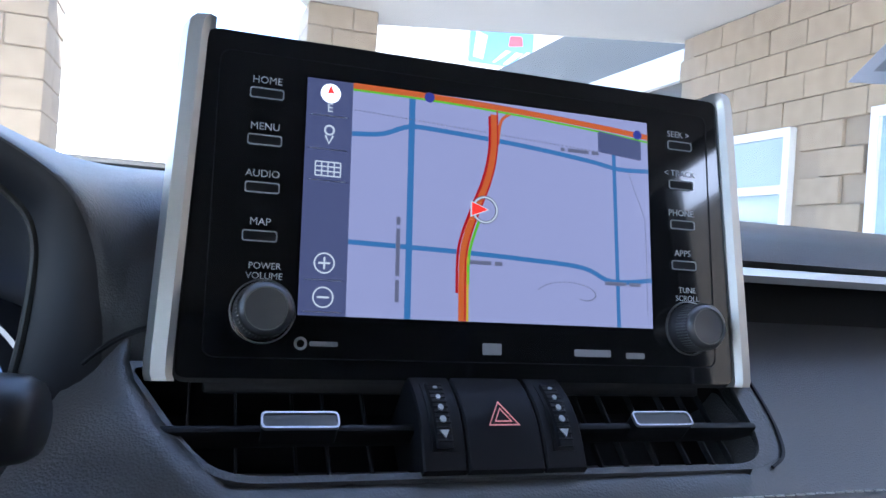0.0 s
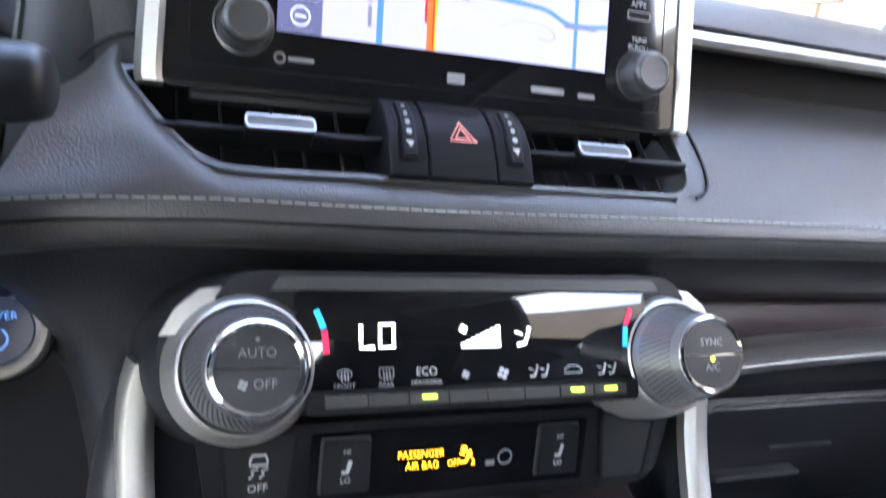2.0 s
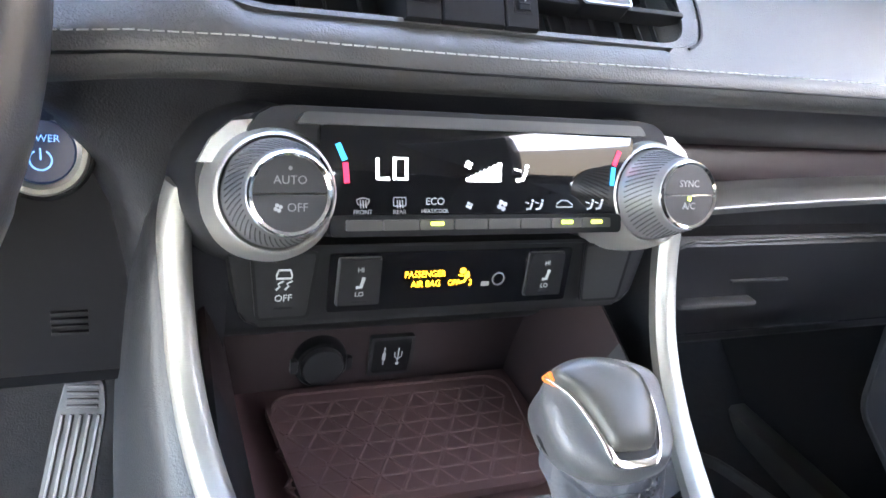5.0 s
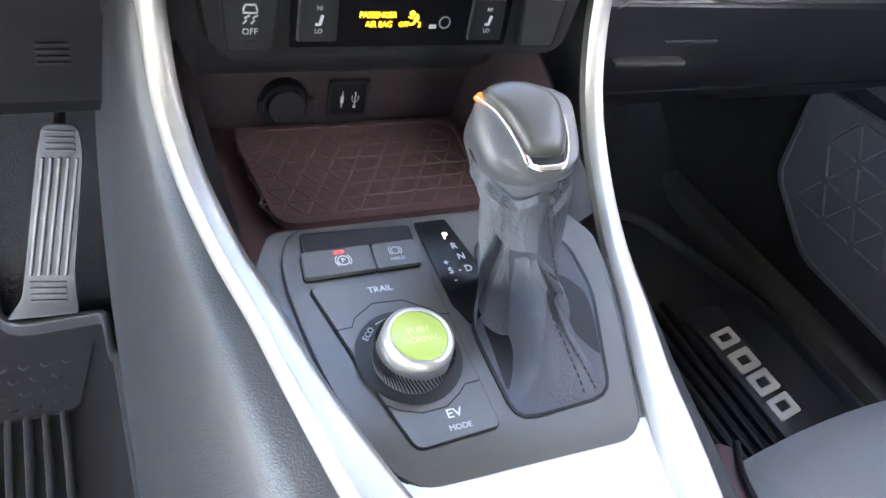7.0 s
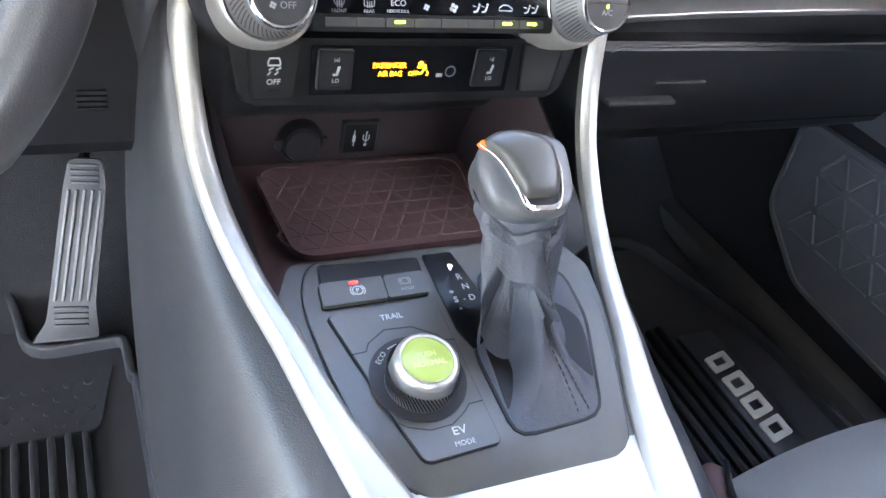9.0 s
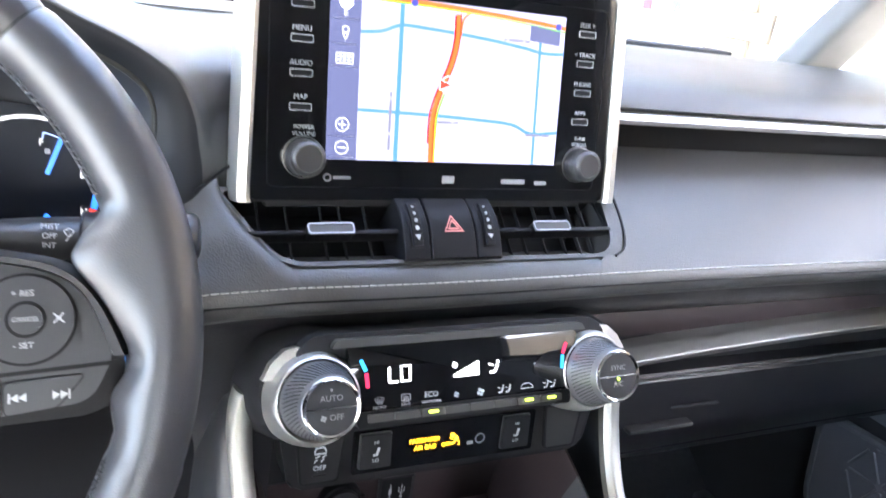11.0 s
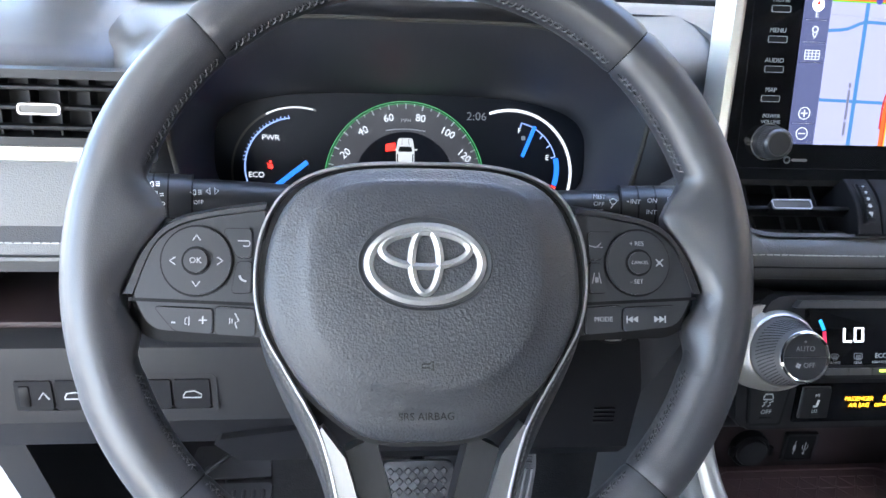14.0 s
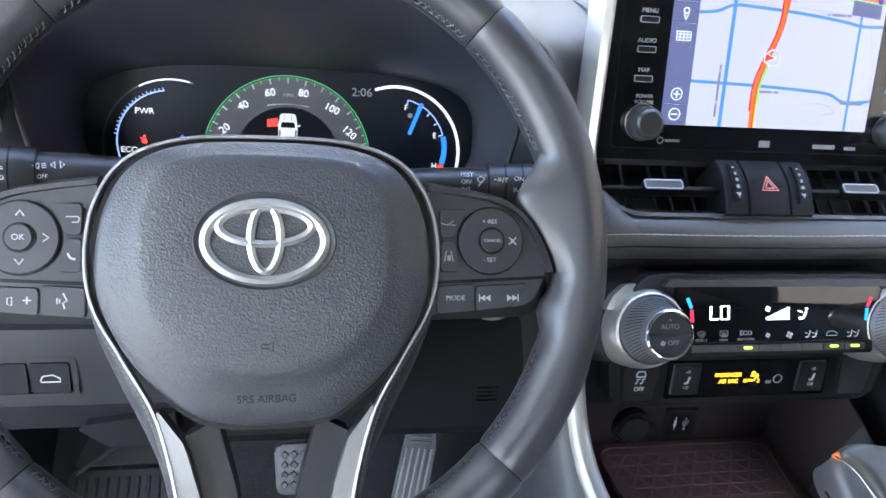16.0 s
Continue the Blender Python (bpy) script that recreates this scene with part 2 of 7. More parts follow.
# ---- the forecourt outside ----
CONCRETE = material("pale_concrete", (0.33, 0.32, 0.30), 0.85, grain=0.5, size=0.02, vary=0.2, wide=0.9)
BLOCK = material("tan_block", (0.36, 0.295, 0.215), 0.9, grain=0.6, size=0.012, vary=0.22, wide=0.11)
MORTAR = material("mortar", (0.33, 0.275, 0.21), 0.95, grain=0.5, size=0.01)
STUCCO = material("white_stucco", (0.60, 0.59, 0.56), 0.85, grain=0.3, size=0.01, vary=0.08, wide=0.6)
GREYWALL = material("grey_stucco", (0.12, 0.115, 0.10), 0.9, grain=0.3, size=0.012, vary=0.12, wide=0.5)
WHITEFRAME = material("white_painted_frame", (0.78, 0.79, 0.79), 0.5, vary=0.06, wide=0.2)
PANE = material("window_glass", (0.32, 0.44, 0.52), 0.08, vary=0.1, wide=0.8, spec=0.8)
# Darker copy of the window glass, with shade put into its colour.
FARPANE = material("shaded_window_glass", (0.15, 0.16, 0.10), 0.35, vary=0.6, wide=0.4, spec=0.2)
POSTERBLUE = material("poster_blue", (0.10, 0.25, 0.50), 0.5, vary=0.3, wide=0.3)
POSTERRED = material("poster_red", (0.55, 0.06, 0.08), 0.5, vary=0.2, wide=0.2)
PAPER = material("paper", (0.55, 0.56, 0.60), 0.7, vary=0.08, wide=0.05)

ground = tagged(part("ground", box(240, 240, 0.2, 0, 60, -0.1), CONCRETE), "pale concrete forecourt, dusty and sunlit", "ground", kind="structure")

WALL_X, WALL_END = 4.30, 6.40
wall_east = tagged(thing("wall_east", "tan block wall of a shop building beside the forecourt", "wall", kind="structure"))
part("backing", box(0.25, 14, 3.6, WALL_X + 0.14, WALL_END - 7, 1.8), MORTAR, wall_east)

CANOPYWHITE = material("canopy_paint", (0.52, 0.50, 0.46), 0.85, grain=0.2, size=0.01, vary=0.08, wide=0.8)
# Behind its far edge the canopy is unseen, shaped to shade the car.
canopy = tagged(part("ceiling", prism([(1.0, 7.75), (-0.35, 5.1), (-1.6, 5.1), (-1.6, 3.5), (2.4, 3.5), (2.4, -0.2), (-1.6, -0.2), (-1.6, -5.0), (2.7, -5.0), (2.7, 0.6), (WALL_X + 0.3, 0.6), (WALL_X + 0.3, WALL_END + 0.02)], 3.30, 3.75), CANOPYWHITE), "off-white forecourt canopy underside, carried on unseen to shade the car", "ceiling", kind="structure")
# Unseen slab added to cut the sky light from the left.
canopy_blocker = tagged(part("ceiling", prism([(-6.0, -5.0), (-1.6, -5.0), (-1.6, 5.1), (-6.0, 5.1)], 3.30, 3.75), CANOPYWHITE), "off-white forecourt canopy underside, carried on unseen to shade the car", "ceiling", kind="structure")


def opening(name, label, y0, y1, z0, z1, category):
    ob = thing(name, label, category, pose(WALL_X, (y0 + y1) / 2, (z0 + z1) / 2, 90, 0, -90), kind="structure")
    w, h, f = y1 - y0, z1 - z0, 0.07
    part("frame", ring(rect(w, h), rect(w - 2 * f, h - 2 * f), -0.02, 0.05), WHITEFRAME, ob)
    part("pane", box(w - 2 * f, h - 2 * f, 0.012, 0, 0, 0.012), PANE, ob)
    return ob


door_1 = opening("door_1", "glazed shop door in a white painted frame with notices", 4.86, 5.85, 0.05, 2.26, "door")
part("rail", box(0.85, 0.07, 0.04, 0, 0.62, 0.03), WHITEFRAME, door_1)
part("notice", box(0.16, 0.22, 0.002, -0.08, 0.05, 0.022), PAPER, door_1, "white printed notice")
part("notice", box(0.12, 0.09, 0.002, -0.27, 0.03, 0.022), POSTERRED, door_1, "red notice")
part("notice", box(0.12, 0.09, 0.002, 0.10, 0.04, 0.022), POSTERBLUE, door_1, "blue notice")
window_1 = opening("window_1", "large shop window in a white painted frame", 2.0, 4.12, 0.45, 2.30, "window")

# far side of the building, in the shade beyond the corner
wall_far = tagged(thing("wall_far", "grey stuccoed shop wall with windows beyond the corner", "wall", kind="structure"))
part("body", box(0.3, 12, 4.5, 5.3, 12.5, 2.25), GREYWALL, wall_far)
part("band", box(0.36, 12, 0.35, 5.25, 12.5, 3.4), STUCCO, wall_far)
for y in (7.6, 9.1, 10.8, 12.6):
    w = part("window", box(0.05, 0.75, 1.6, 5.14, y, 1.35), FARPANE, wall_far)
    part("window_frame", moved(ring(rect(0.86, 1.72), rect(0.74, 1.6), 0, 0.05), pose(5.15, y, 1.35, 90, 0, -90)), WHITEFRAME, wall_far)
shop_front = thing("shop_front", "white rendered building front with a glazed bay across the yard", "building", kind="structure")
# The front is greyed down: its shade is put into the render colour.
part("wall", box(22, 0.4, 6.5, -2, 23, 3.25), material("shade_grey_render", (0.20, 0.195, 0.18), 0.85, grain=0.3, size=0.01, vary=0.12, wide=0.8), shop_front)
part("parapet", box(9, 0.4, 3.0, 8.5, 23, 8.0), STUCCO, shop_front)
# Unseen slab added so that the parapet and banner lie in shade.
part("roof", box(9.4, 4.4, 0.25, 8.5, 20.9, 9.63), STUCCO, shop_front, "unseen eaves added to shade the upper wall")
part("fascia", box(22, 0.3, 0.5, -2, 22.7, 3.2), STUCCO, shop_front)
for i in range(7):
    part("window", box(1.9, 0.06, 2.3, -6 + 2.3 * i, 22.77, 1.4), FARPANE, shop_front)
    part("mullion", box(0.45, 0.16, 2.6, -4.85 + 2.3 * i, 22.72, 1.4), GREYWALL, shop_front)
banner = thing("banner", "blue and red printed banner on a wall", "banner", pose(8.95, 22.74, 7.80, 90, 0, 0))
part("sheet", box(2.15, 1.55, 0.02), POSTERBLUE, banner)
part("patch", prism(rounded([(0.22, -0.14), (0.72, -0.06), (0.66, 0.24), (0.26, 0.20)], 0.06), 0.012, 0.018), POSTERRED, banner, "red printed patch")
for x, y, w in ((-0.30, -0.70, 0.10), (0.05, -0.72, 0.16), (0.42, -0.66, 0.10)):
    part("patch", prism([(x, y), (x + w, y), (x + w + 0.52, y + 0.42), (x + 0.45, y + 0.44)], 0.012, 0.017), PAPER, banner, "white printed stripe")
part("patch", prism([(-0.95, -0.60), (-0.62, -0.66), (-0.50, 0.10), (-0.88, 0.20)], 0.012, 0.016), PAPER, banner, "white printed stripe")


def pillar(x, y, w):
    ob = thing("pillar", "square tan block pillar holding up the canopy", "pillar", pose(x, y, 0), "canopy pillars", kind="structure")
    part("core", box(w - 0.03, w - 0.03, 3.3, 0, 0, 1.65), MORTAR, ob)
    for j in range(16):
        for sx in (0, 1):
            s = -1 if (j + sx) % 2 else 1
            part("block", box(w * 0.64 - 0.008, w / 2 - 0.004, 0.198, s * w * 0.18, (sx - 0.5) * w / 2, 0.1 + 0.206 * j, 0.006, 1), BLOCK, ob)
            part("block", box(w * 0.36 - 0.008, w / 2 - 0.004, 0.198, -s * w * 0.32, (sx - 0.5) * w / 2, 0.1 + 0.206 * j, 0.006, 1), BLOCK, ob)
    return ob


pillar(1.12, 7.45, 0.66)
pillar(-1.45, 6.1, 0.72)



def parked_car(name, label, x, y, turn, paint):
    ob = thing(name, label, "car", pose(x, y, 0, 0, 0, turn), "parked cars")
    side = [(-2.25, 0.35), (-2.25, 0.75), (-2.1, 0.95), (-1.55, 1.05), (-0.75, 1.45), (0.75, 1.47), (1.45, 1.10), (2.2, 0.95), (2.3, 0.6), (2.28, 0.35)]
    part("body", loft([[(px * k, w, pz if pz < 1.0 else 1.0 + (pz - 1.0) * h) for px, pz in side] for w, k, h in ((-0.88, 0.97, 0.2), (-0.90, 1.0, 0.45), (-0.68, 1.0, 1.0), (0.68, 1.0, 1.0), (0.90, 1.0, 0.45), (0.88, 0.97, 0.2))]), paint, ob)
    for s in (-1, 1):
        part("side_window", sweep([(-1.30, s * 0.80, 1.19), (1.15, s * 0.80, 1.19)], rect(0.05, 0.27)), FARPANE, ob)
        for wx in (-1.4, 1.4):
            tyre = part("wheel", moved(revolve([(0.33, -0.1), (0.34, 0.0), (0.33, 0.1), (0.22, 0.11)], 24), pose(wx, s * 0.84, 0.34, 90, 0, 0)), RUBBER, ob)
            part("rim", moved(revolve([(0.21, -0.125), (0.21, 0.125), (0.05, 0.13)], 20), pose(wx, s * 0.84, 0.34, 90, 0, 0)), SILVER, tyre)
        part("headlight", box(0.10, 0.35, 0.12, 2.24, s * 0.60, 0.78, 0.03), WHITEFRAME, ob)
    return ob


parked_car("parked_car", "pale blue saloon car parked across the yard", -1.2, 17.2, 0, material("pale_blue_paint", (0.17, 0.23, 0.30), 0.2, vary=0.05, coat=0.6))
parked_car("parked_car", "dark grey hatchback parked across the yard", 1.5, 19.4, 30, material("dark_paint", (0.03, 0.035, 0.045), 0.2, vary=0.05, coat=0.6))
cone = thing("traffic_cone", "orange traffic cone standing on the concrete", "traffic cone", pose(3.3, 14.0, 0))
part("cone", revolve([(0.14, 0.03), (0.03, 0.70), (0.01, 0.71)], 20), material("cone_orange", (0.55, 0.10, 0.03), 0.6), cone)
part("base", box(0.36, 0.36, 0.04, 0, 0, 0.02, 0.01), RUBBER, cone)

# ---- the car's shell ----
GLASS = material("clear_glass", (1, 1, 1), 0.0, vary=0, transmission=1.0)
GLASS.node_tree.nodes["Principled BSDF"].inputs["IOR"].default_value = 1.45
FRIT = material("black_glass_edge", (0.006, 0.006, 0.007), 0.2, vary=0.05)

floor = tagged(part("floor", loft([[(x, 0.86, 0.75), (x, 0.80, 0.52), (x, 0.62, 0.39), (x, 0.45, 0.372), (x, -1.6, 0.372), (x, -1.6, 0.30), (x, 0.95, 0.30), (x, 0.95, 0.75)] for x in (-0.76, 0.76)]), CARPET), "dark grey carpeted car floor rising to the bulkhead", "floor", kind="structure")
bulkhead = tagged(part("wall_bulkhead", box(1.52, 0.05, 0.75, 0, 0.90, 0.78), CARPET), "black carpeted bulkhead under the dashboard", "wall", kind="structure")
roof = tagged(part("ceiling", sheet(lambda u, v: (-0.64 + 1.28 * u, 0.27 - 2.0 * v, 1.585 + 0.05 * math.sin(math.pi * u) * math.sin(math.pi * (0.15 + 0.7 * v))), 12, 10, 0.03), ROOFING), "pale grey fabric car headliner", "ceiling", kind="structure")
windshield = thing("window_windshield", "clear windscreen with a black edge along its foot", "window", kind="structure")
pane = part("pane", sheet(lambda u, v: ((-0.70 + 1.40 * u) * (1 - 0.12 * v), 0.86 - 0.575 * v - 0.10 * (2 * u - 1) ** 2 * (1 - v), 1.125 + 0.455 * v), 10, 6, 0.004), GLASS, windshield)
pane.visible_shadow = False
part("edge_band", sheet(lambda u, v: (-0.71 + 1.42 * u, 0.852 - 0.03 * v - 0.10 * (2 * u - 1) ** 2, 1.128 + 0.022 * v), 12, 2, 0.006), FRIT, windshield, "black ceramic edge band")
for s in (-1, 1):
    p = part("pillar_trim", sweep([(s * 0.73, 0.74, 1.10), (s * 0.70, 0.55, 1.30), (s * 0.64, 0.27, 1.58)], rect(0.07, 0.05, 0.015)), ROOFING, None)
    tagged(p, "pale grey windscreen pillar trim", "pillar", kind="structure")
    r = part("roof_rail", sweep([(s * 0.66, 0.30, 1.57), (s * 0.68, -0.6, 1.59), (s * 0.66, -1.7, 1.56)], rect(0.06, 0.06, 0.02)), ROOFING, None)
    tagged(r, "pale grey headliner edge above a side window", "trim", kind="structure")
LINING = material("dark_lining", (0.045, 0.045, 0.047), 0.8, grain=0.3, size=0.003)
# Unseen walls added to block light; one gap at the rear lets some in.
rear = tagged(part("wall_rear", joined(box(1.5, 0.06, 0.60, 0, -1.62, 0.67), box(1.5, 0.06, 0.09, 0, -1.62, 1.565), box(0.10, 0.06, 0.56, -0.70, -1.62, 1.245), box(1.02, 0.06, 0.56, 0.24, -1.62, 1.245), box(0.04, 1.20, 1.24, -0.74, -1.02, 0.99), box(0.04, 1.15, 1.24, 0.76, -1.05, 0.99)), LINING), "plain dark unseen lining, added to hold back light in the cabin", "wall", kind="structure")
card = thing("paper_card", "grey paper card with a printed border behind the windscreen", "card", look((0.479, 0.612, 1.3165), (-0.14, 0.0, 1.12)) @ pose(0, 0, 0, 0, 180, 0))
part("sheet", prism([(0, 0), (0.12, -0.012), (0.16, 0.15), (0.115, 0.135)], 0, 0.0012), PAPER, card)
part("print", prism([(0.022, 0.010), (0.11, 0.002), (0.14, 0.125), (0.115, 0.115)], -0.0004, 0.0016), GREYPRINT, card, "darker grey printed panel")

# ---- dashboard ----
dash = thing("dashboard", "charcoal soft-touch car dashboard with stitched leather and silver trim", "dashboard")
CX = -0.385  # centre line of the instrument binnacle

# long upper pad from the windscreen to the front lip
part("upper_pad", extrude_x([(0.85, 1.125), (0.72, 1.158), (0.60, 1.163), (0.50, 1.158), (0.44, 1.150), (0.415, 1.140), (0.405, 1.126), (0.415, 1.120), (0.60, 1.115), (0.85, 1.09)], -0.115, 0.74, 8), PADDING, dash)
part("upper_pad", extrude_x([(0.85, 1.125), (0.72, 1.158), (0.60, 1.163), (0.55, 1.161), (0.55, 1.10), (0.85, 1.09)], -0.62, -0.115, 4), PADDING, dash)
SIDEPAD = [(0.85, 1.125), (0.72, 1.158), (0.60, 1.163), (0.50, 1.158), (0.45, 1.150), (0.40, 1.137), (0.375, 1.130), (0.37, 1.12), (0.60, 1.10), (0.85, 1.09)]
part("upper_pad", loft([[(x, max(y, low) if z < 1.155 else y, z - drop * (y < 0.55)) for y, z in SIDEPAD] for x, low, drop in ((-0.74, 0, 0), (-0.63, 0, 0), (-0.612, 0.385, 0.004), (-0.596, 0.41, 0.012))]), PADDING, dash, angle=60)

# Dark band colour stands for the shade on the hood's driver-facing edge.
HOODSHADE = material("hood_shade", (0.020, 0.021, 0.025), 0.5, grain=0.15, size=0.0006, wide=0.1)
# binnacle hood: from the lip over a soft roll back into the pad (offsets from the centre line)
LIP_LINE = [(0, 1.168), (0.06, 1.168), (0.095, 1.166), (0.118, 1.157), (0.1575, 1.141), (0.178, 1.1265), (0.1846, 1.1127), (0.1852, 1.096), (0.183, 1.072), (0.180, 1.0535), (0.176, 1.03), (0.172, 1.005)]
ROLL_LINE = [(0, 1.184), (0.07, 1.184), (0.115, 1.179), (0.145, 1.167), (0.172, 1.155), (0.196, 1.1402), (0.2065, 1.127), (0.2138, 1.110), (0.2177, 1.093), (0.221, 1.078), (0.222, 1.058), (0.222, 1.035)]
BACK = [
    [(0, 0.42, 1.186), (0, 0.50, 1.178), (0, 0.60, 1.163)],
    [(0.07, 0.42, 1.186), (0.07, 0.50, 1.178), (0.07, 0.60, 1.163)],
    [(0.115, 0.42, 1.180), (0.115, 0.50, 1.173), (0.12, 0.60, 1.163)],
    [(0.148, 0.42, 1.169), (0.150, 0.50, 1.165), (0.16, 0.60, 1.163)],
    [(0.178, 0.42, 1.156), (0.190, 0.50, 1.1565), (0.20, 0.60, 1.163)],
    [(0.203, 0.42, 1.147), (0.225, 0.48, 1.153), (0.25, 0.58, 1.162)],
    [(0.213, 0.395, 1.137), (0.232, 0.44, 1.147), (0.27, 0.55, 1.161)],
    [(0.222, 0.385, 1.120), (0.243, 0.42, 1.136), (0.28, 0.50, 1.156)],
    [(0.226, 0.380, 1.103), (0.248, 0.41, 1.120), (0.29, 0.45, 1.140)],
    [(0.230, 0.372, 1.087), (0.252, 0.40, 1.102), (0.29, 0.43, 1.118)],
    [(0.232, 0.370, 1.066), (0.252, 0.39, 1.080), (0.29, 0.42, 1.092)],
    [(0.232, 0.368, 1.043), (0.252, 0.385, 1.058), (0.29, 0.40, 1.070)],
]
half = []
for (lx, lz), (rx, rz), back in zip(LIP_LINE, ROLL_LINE, BACK):
    half.append([(lx, 0.366, lz), (lx * 0.62 + rx * 0.38, 0.3585, lz * 0.60 + rz * 0.40), (lx * 0.22 + rx * 0.78, 0.3565, lz * 0.22 + rz * 0.78), (rx, 0.363, rz)] + back)
stations = [[(-x, y, z) for x, y, z in row] for row in half[:0:-1]] + half
columns = [spline([row[j] for row in stations], 5) for j in range(7)]
hood_rows = [spline([(CX + q.x, q.y, q.z) for q in row], 4) for row in zip(*columns)]
part("hood", loft([row[9:] for row in hood_rows], closed=False), PADDING, dash, "leather hood over the instruments", angle=70)
part("hood_front", loft([row[:10] for row in hood_rows], closed=False), HOODSHADE, dash, "smooth hood edge, shade in its dark colour", angle=70)
lip_path = [row[0] for row in hood_rows]


def hood_inner(u, v):
    k = u * (len(lip_path) - 1)
    i = min(int(k), len(lip_path) - 2)
    q = lip_path[i].lerp(lip_path[i + 1], k - i)
    a = (math.atan2((q.z - 1.03) / 0.10, (q.x - CX) / 0.23) + math.pi / 2) % (2 * math.pi) - math.pi / 2
    a = math.pi / 2 + (a - math.pi / 2) * 1.35
    c, s = math.cos(a), math.sin(a)
    end = face(CX, 0.512, 1.05, 15) @ Vector((0.002 + 0.178 * math.copysign(abs(c) ** 0.6, c), -0.024 + 0.0570 * math.copysign(abs(s) ** 0.6, s), 0.001))
    w = v ** 0.8
    return (q.x + (end.x - q.x) * w, q.y + (end.y - q.y) * v, q.z + (end.z - q.z) * w)


part("hood_lining", sheet(hood_inner, 90, 12), material("hood_lining_plastic", (0.050, 0.052, 0.060), 0.45, grain=0.2, size=0.0006, wide=0.1), dash, angle=70)
part("hood_lip", tube(lip_path, 0.0021, 8, up=(0, 1, 0)), SATIN, dash)

# the pad sweeps down from the binnacle's flank to the stitched edge beside the vents
SWEEP = [(0.40, 1.092, -0.150, -0.172), (0.368, 1.074, -0.161, -0.176), (0.352, 1.0625, -0.1620, -0.178), (0.344, 1.0555, -0.1590, -0.181), (0.3285, 1.042, -0.1470, -0.190), (0.3145, 1.030, -0.1330, -0.196), (0.3065, 1.022, -0.1200, -0.204), (0.3015, 1.0145, -0.115, -0.225), (0.298, 1.004, -0.115, -0.27), (0.299, 0.996, -0.115, -0.27), (0.306, 0.990, -0.115, -0.27), (0.33, 0.985, -0.115, -0.27), (0.46, 0.985, -0.115, -0.27)]


def sag(x):
    """The stitched edge dips a little in the middle and hangs lower towards the driver."""
    return 0.0028 * math.exp(-((x + 0.02) / 0.16) ** 2) + 0.0075 * min(1.0, max(0.0, (-0.135 - x) / 0.075)) ** 1.5


rows = []
for c in (0, 0.12, 0.25, 0.4, 0.55, 0.7, 0.82, 0.92, 0.98, 1.0):
    roll = 0.007 * max(0.0, (c - 0.86) / 0.14) ** 2
    rows.append([(x0 + (x1 + 0.003 - x0) * c, y + 0.020 * (1 - c) ** 2 * (z > 1.018) + roll * (z > 1.018), z - sag(x0 + (x1 - x0) * c) * (z < 1.025)) for y, z, x1, x0 in SWEEP])
part("pad_corner", loft(rows, closed=False), PADDING, dash, angle=60)
part("seam", tube(spline([(-0.176, 0.3475, 1.0625), (-0.170, 0.345, 1.0685), (-0.162, 0.349, 1.0740), (-0.152, 0.360, 1.077)], 5), 0.0012, 6), DEEP, dash)

# sloping pad with the stitched front edge
PAD = [(0.43, 1.085), (0.405, 1.073), (0.37, 1.056), (0.34, 1.038), (0.315, 1.021), (0.303, 1.012), (0.298, 1.004), (0.299, 0.996), (0.306, 0.990), (0.33, 0.985), (0.43, 0.985)]
RISE = {1.056: 0.3525, 1.038: 0.331, 1.021: 0.3095}  # the pad comes up to the vents at its inner end
part("mid_pad", loft([[(x, y + (RISE[z] - y if z in RISE else 0) * max(0.0, 1 - c * c / 0.16) ** 2, z - sag(x) * (z < 1.025)) for y, z in PAD for x0 in (0.1600 if z > 1.03 else 0.13,) for x in (x0 + (0.74 - x0) * c * c,)] for c in [i / 20 for i in range(21)]]), PADDING, dash, angle=60)
LIP = [(0.335, 1.021), (0.320, 1.0238), (0.310, 1.0215), (0.302, 1.0135), (0.298, 1.004), (0.299, 0.996), (0.306, 0.990), (0.33, 0.985), (0.36, 0.985), (0.36, 1.01)]
LIP_END = [(0.334, 1.0195), (0.322, 1.0212), (0.3095, 1.0210), (0.303, 1.012)] + [(y - 0.001, z) for y, z in LIP[4:]]
lip_loops = []
for i in range(19):
    x = -0.135 + 0.265 * i / 18
    b = max(0.0, (x - 0.03) / 0.10) ** 1.5
    lip_loops.append([(x, (p[0] + 0.001) * (1 - b) + (q[0] + 0.001 * (p[0] < 0.3101) * (k > 3)) * b, p[1] * (1 - b) + q[1] * b - sag(x)) for k, (p, q) in enumerate(zip(LIP, LIP_END))])
part("mid_pad", loft(lip_loops), PADDING, dash, angle=60)
part("mid_pad", extrude_x([(0.40, 1.068), (0.338, 1.066), (0.332, 1.05), (0.325, 1.02), (0.312, 1.012), (0.308, 1.0), (0.312, 0.99), (0.33, 0.984), (0.43, 0.984)], -0.74, -0.60, 4), PADDING, dash)
for x0, x1, y in ((-0.27, 0.74, 0.3012), (-0.74, -0.602, 0.310)):
    edge = [(x0 + (x1 - x0) * i / 20, y, 1.0132 - (sag(x0 + (x1 - x0) * i / 20) if x1 > 0 else 0)) for i in range(21)]
    part("stitching", dashes(edge, 0.0050, 0.0012, 0.00048), THREAD, dash, "pale grey stitching")
    part("seam", tube([(x, q - 0.0032, z - 0.009) for x, q, z in edge], 0.0008, 6), DEEP, dash)

# slot with silver strip in front of the passenger
part("slot", extrude_x([(0.44, 1.125), (0.44, 1.07), (0.47, 1.07), (0.47, 1.125)], 0.165, 0.74), DEEP, dash)
